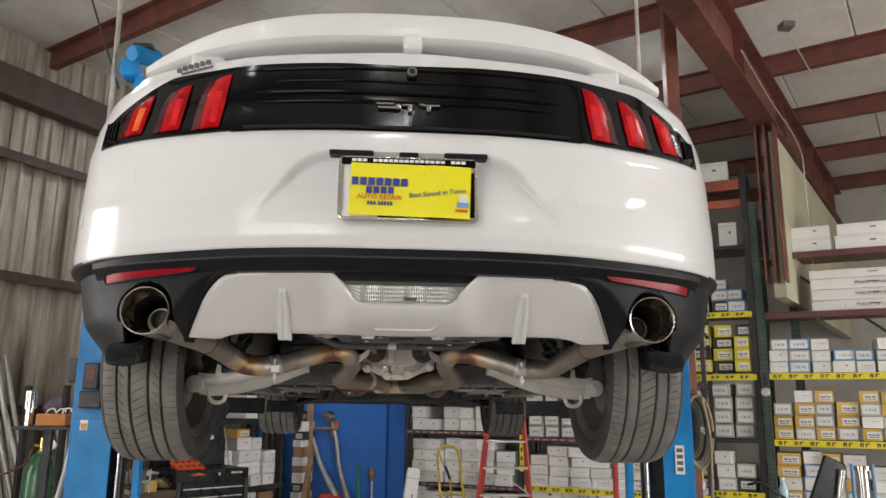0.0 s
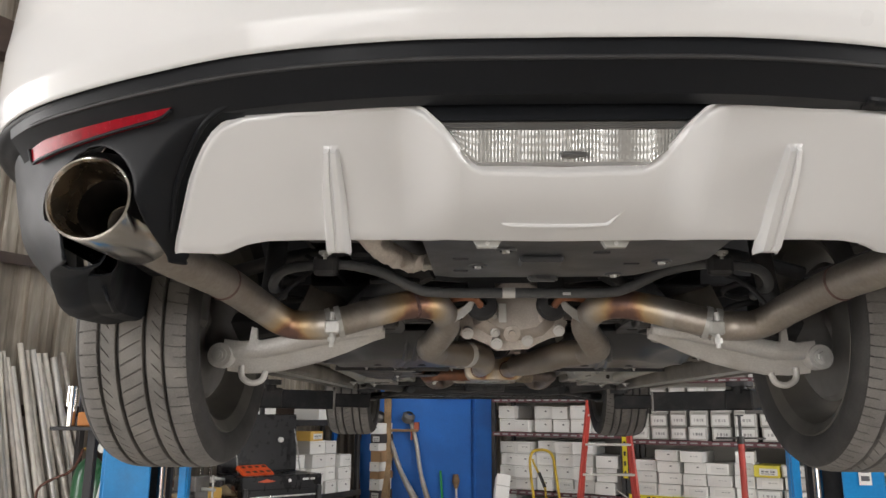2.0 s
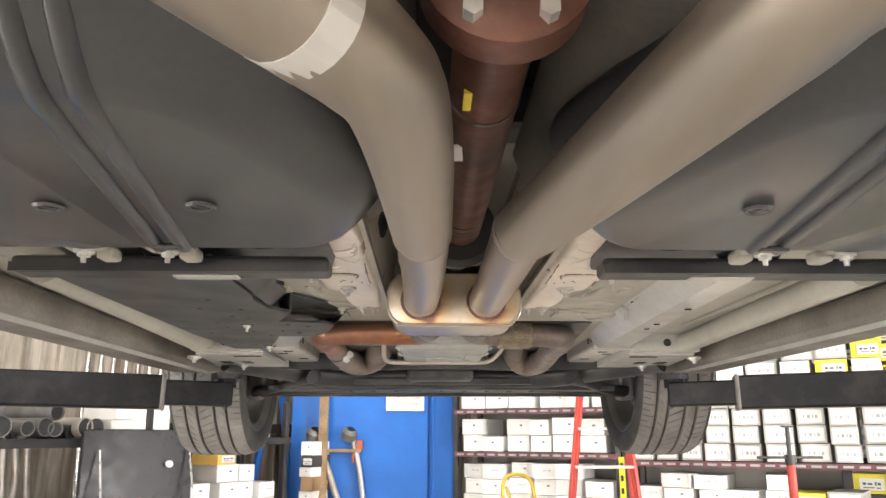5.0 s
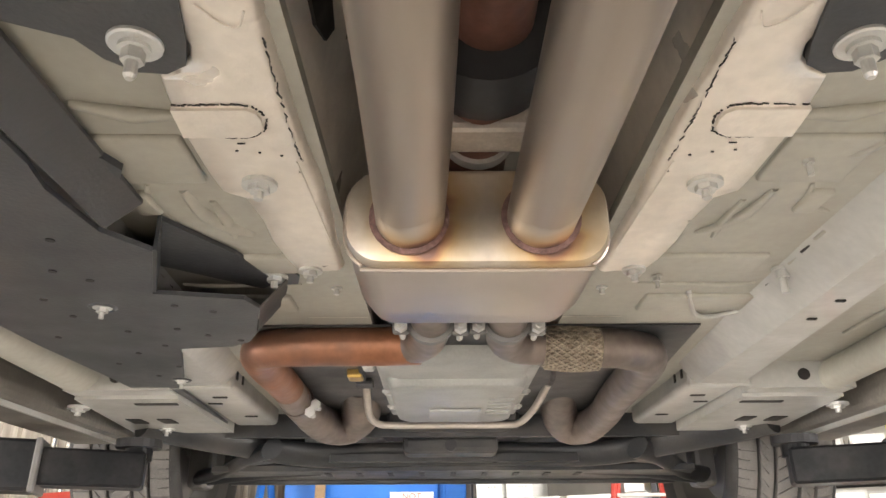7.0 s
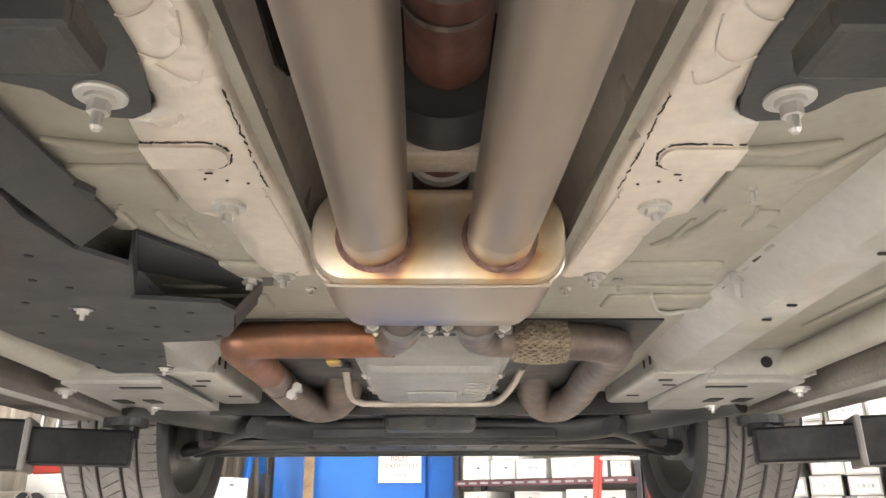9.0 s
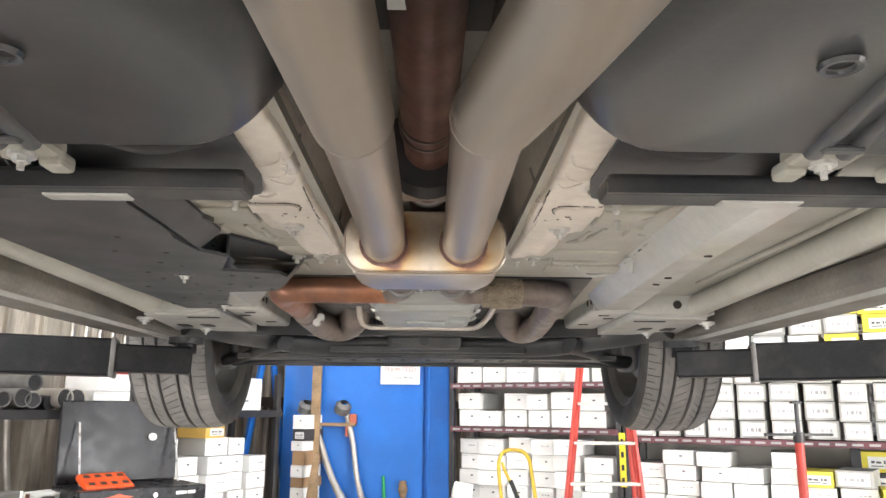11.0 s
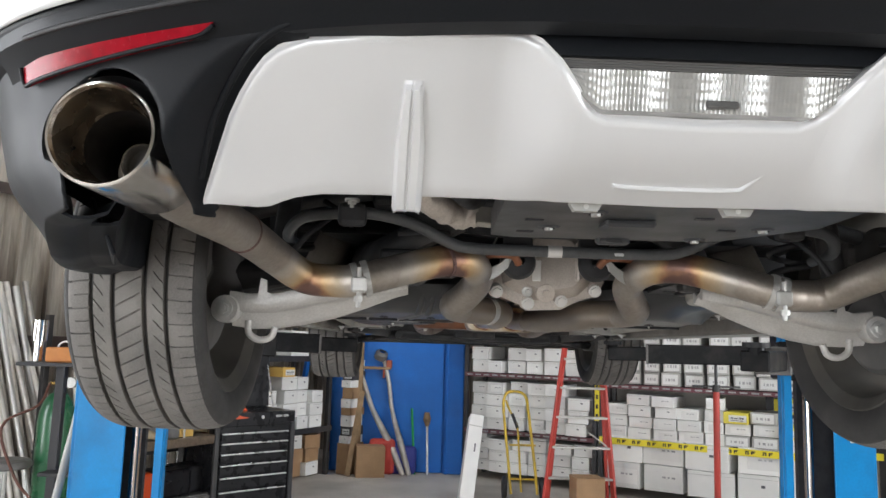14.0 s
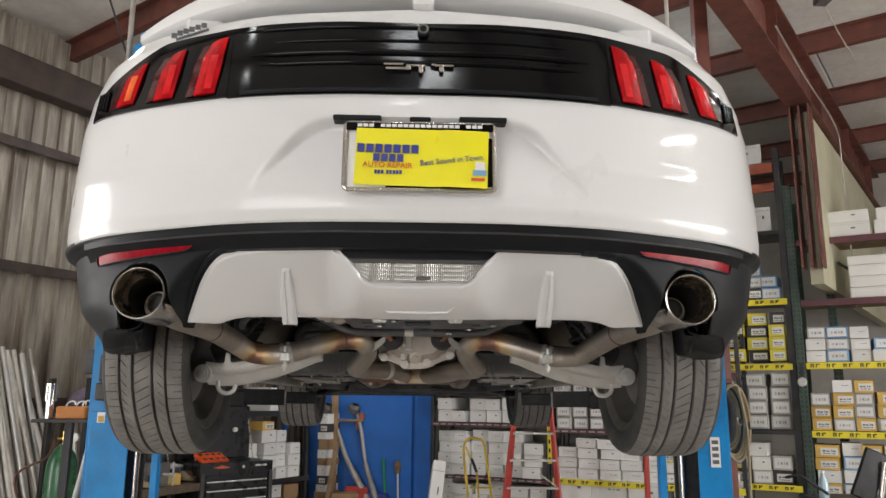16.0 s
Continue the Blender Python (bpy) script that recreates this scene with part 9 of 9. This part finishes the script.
for x, z in ((-2.34, 1.515), (-2.41, 1.515), (-2.30, 1.52)):
    tagged(part("clamp_ring", tube(bmesh.new(), [(x + .03 * math.cos(a), 3.82 + .02 * math.sin(a), z + .025 * math.sin(a)) for a in np.linspace(0, 5.6, 8)], .006, 6, 3), M_LABEL), "pale hose clamp in the tray", "clamp", "clamps in the tray")
gb = thing("gas_bottle", "green gas bottle with a brass valve", "gas bottle", (-2.77, 4.56, FLOOR))
part("bottle", lathe(bmesh.new(), [(0, 0), (.10, 0), (.115, .02), (.115, .90), (.108, .97), (.085, 1.04), (.05, 1.085), (.035, 1.09), (.035, 1.11), (0, 1.11)], Matrix.Translation((-2.77, 4.56, FLOOR)), 32), M_GREEN_TANK, gb, smooth=40)
part("valve", rod(rod(bmesh.new(), (-2.77, 4.56, FLOOR + 1.10), (-2.77, 4.56, FLOOR + 1.21), .016, 12), (-2.83, 4.56, FLOOR + 1.15), (-2.69, 4.56, FLOOR + 1.15), .012, 10), M_BRASS, gb)
part("gauge", rod(bmesh.new(), (-2.68, 4.55, FLOOR + 1.16), (-2.68, 4.52, FLOOR + 1.16), .035, 20), M_BOLT, gb, "round dial gauge")
part("hose", tube(bmesh.new(), [(-2.83, 4.55, FLOOR + 1.15), (-2.80, 4.36, 1.12), (-2.92, 4.18, 1.0), (-2.80, 4.16, .7), (-2.66, 4.18, .5), (-2.60, 4.20, FLOOR + .012)], .009, 8, 6), M_RUST, gb, "dark red rubber hose")
tagged(part("pale_hose", tube(bmesh.new(), [(-2.08, 3.25, FLOOR + .02), (-2.12, 3.22, .5), (-2.06, 3.2, .9), (-2.0, 3.2, 1.25), (-1.99, 3.22, 1.5)], .02, 10, 6), M_RAIL, smooth=60), "pale hose hanging beside the lift post", "hose")
# round stool
sl = thing("stool", "round grey work stool on thin legs", "stool", (-2.98, 4.36, FLOOR))
part("seat", lathe(bmesh.new(), [(0, .70), (.15, .70), (.162, .71), (.162, .735), (.15, .75), (0, .75)], Matrix.Translation((-2.98, 4.36, .02)), 28), M_STEEL_GREY, sl, smooth=40)
for k in range(4):
    a = k * math.pi / 2 + .4
    part("leg", rod(bmesh.new(), (-2.98 + .11 * math.cos(a), 4.36 + .11 * math.sin(a), .72), (-2.98 + .2 * math.cos(a), 4.36 + .2 * math.sin(a), FLOOR), .012, 8), M_BOLT, sl)

# ---- beside the right post: coiled hose, dark machine with bottle ----
hs = thing("hose_reel", "coiled tan air hose on a black reel beside the lift post", "hose", (1.88, 3.10, 1.48))
part("reel", lathe(bmesh.new(), [(.02, -.03), (.085, -.03), (.092, -.022), (.092, .022), (.085, .03), (.02, .03)], Matrix.Translation((1.875, 3.14, 1.475)) @ pose(0, 0, 0, 90) @ Matrix.Diagonal((.8, 2.0, 1, 1)), 32, True), M_RUBBER_BLACK, hs, "black reel", smooth=40)
for k in range(6):
    r = .122 + .007 * k
    part("hose_coil", tube(bmesh.new(), [(1.872 + .006 * k + .072 * math.cos(a) * r / .13, 3.085 - .011 * k, 1.475 + r * math.sin(a) * 1.42 - .006 * k) for a in np.linspace(0, 6.1, 16)], .0095, 8, 3), M_RUBBER_BLACK if k == 2 else M_HOSE, hs, smooth=60)
part("hook", cube((1.86, 3.12, 1.69), (.11, .12, .03), None, .006), M_RED_STEEL, hs)
part("hanging_end", tube(bmesh.new(), [(1.93, 3.03, 1.66), (1.965, 3.02, 1.40), (1.96, 3.02, 1.0), (1.97, 3.02, .5), (1.95, 3.02, FLOOR + .02)], .0095, 8, 6), M_HOSE, hs, smooth=60)
mc = thing("machine", "black shop machine with a tilted panel", "machine", (3.6, 4.72, FLOOR))
part("cabinet", cube((3.60, 4.74, .46), (.86, .40, .72), None, .02, 2), M_SHELF_BLACK, mc)
part("panel", cube((0, 0, 0), (.19, .035, .40), pose(3.60, 4.60, 1.00, 0, 24, 0), .01, 2), M_TOOLBOX, mc, "tilted black panel")
part("panel_arm", rod(bmesh.new(), (3.66, 4.57, .83), (3.72, 4.57, 1.10), .022, 14, .034), M_CHROME, mc, "shiny bent tube", smooth=40)
part("canister", rod(rod(bmesh.new(), (3.92, 4.62, .82), (3.92, 4.62, 1.10), .055, 24), (3.92, 4.62, 1.10), (3.92, 4.62, 1.13), .075, 24), M_CHROME, mc, "shiny cylinder with a wide rim", smooth=40)
for sx in (-.09, .09):
    part("canister_side", cube((3.92 + sx, 4.61, .99), (.022, .03, .32), None, .006), M_BOX_BLUE, mc)
part("cable", tube(bmesh.new(), [(3.23, 4.56, .86), (3.10, 4.50, .93), (3.00, 4.52, 1.0), (2.92, 4.60, .98)], .012, 8, 6), M_RUBBER_BLACK, mc, smooth=60)
bt = tagged(part("water_bottle", lathe(bmesh.new(), [(0, 0), (.036, 0), (.038, .01), (.038, .12), (.016, .17), (.016, .195), (0, .195)], Matrix.Translation((3.23, 4.62, .82)), 20), M_BOTTLE, smooth=40), "clear plastic water bottle on the machine", "bottle")
part("cap", rod(bmesh.new(), (3.23, 4.62, 1.012), (3.23, 4.62, 1.035), .017, 14), M_LABEL, bt)
gauge = tagged(part("hanging_gauge", lathe(bmesh.new(), [(0, 0), (.045, 0), (.05, .02), (.04, .03), (0, .03)], shop(.285, rb - .08, 1.78) @ pose(0, 0, 0, 90), 24), M_BOLT, smooth=40), "round white gauge hung on the rack upright", "gauge")
part("strap", cube((.285, rb - .052, 1.90), (.03, .006, .16), m0), M_RUBBER_BLACK, gauge)

# ---- overhead: conduits, hanging rods, wires ----
for c0, c1, r in (((-1.975, 3.2, 2.73), (-1.995, 3.2, ROOF), .018), ((1.72, 3.3, 2.73), (1.72, 3.3, ROOF), .014)):
    tagged(part("riser_pipe", rod(bmesh.new(), c0, c1, r, 10), M_PIPE), "thin pale riser pipe above the lift post", "pipe", "riser pipes")
pu = thing("power_unit", "blue drive unit at the top of the lift post", "drive unit", (-1.84, 3.2, 3.72))
part("gear_case", cube((-1.865, 3.2, 3.815), (.12, .17, .13), pose(0, 0, 0), .03, 3), M_LIFT_BLUE, pu, smooth=40)
part("motor", rod(rod(bmesh.new(), (-1.82, 3.12, 3.90), (-1.75, 3.3, 3.96), .062, 24), (-1.835, 3.09, 3.89), (-1.82, 3.12, 3.90), .05, 24), M_LIFT_BLUE, pu, smooth=40)
part("terminal_box", cube((-1.79, 3.2, 3.985), (.13, .12, .035), pose(0, 0, 0), .008), M_FRAME, pu, "dark terminal box")
part("mount", cube((-1.80, 3.2, 3.24), (.06, .06, 1.06), None, .004), M_LIFT_BLUE, pu)
for k, pts in enumerate((((-2.50, 3.2, ROOF), (-2.32, 3.2, 4.70), (-2.15, 3.2, 4.24), (-2.03, 3.2, 3.92), (-1.94, 3.2, 3.68)), ((3.6, 4.6, ROOF - .05), (4.1, 5.2, ROOF - .08), (4.6, 5.8, ROOF - .05)), ((2.9, 4.1, 4.62), (3.6, 5.0, 4.58), (4.6, 6.3, 4.6), (4.75, 6.5, 4.2), (4.78, 6.55, 2.6)))):
    tagged(part("wire", tube(bmesh.new(), pts, .008, 6, 6), M_SHELF_BLACK if k == 0 else M_PIPE), "thin wire or conduit under the roof", "wire", "wires under the roof")
tagged(part("junction_box", cube((3.62, 4.62, ROOF - .04), (.12, .12, .06), Matrix(), .006), M_STEEL_GREY), "small grey junction box under a purlin", "junction box")
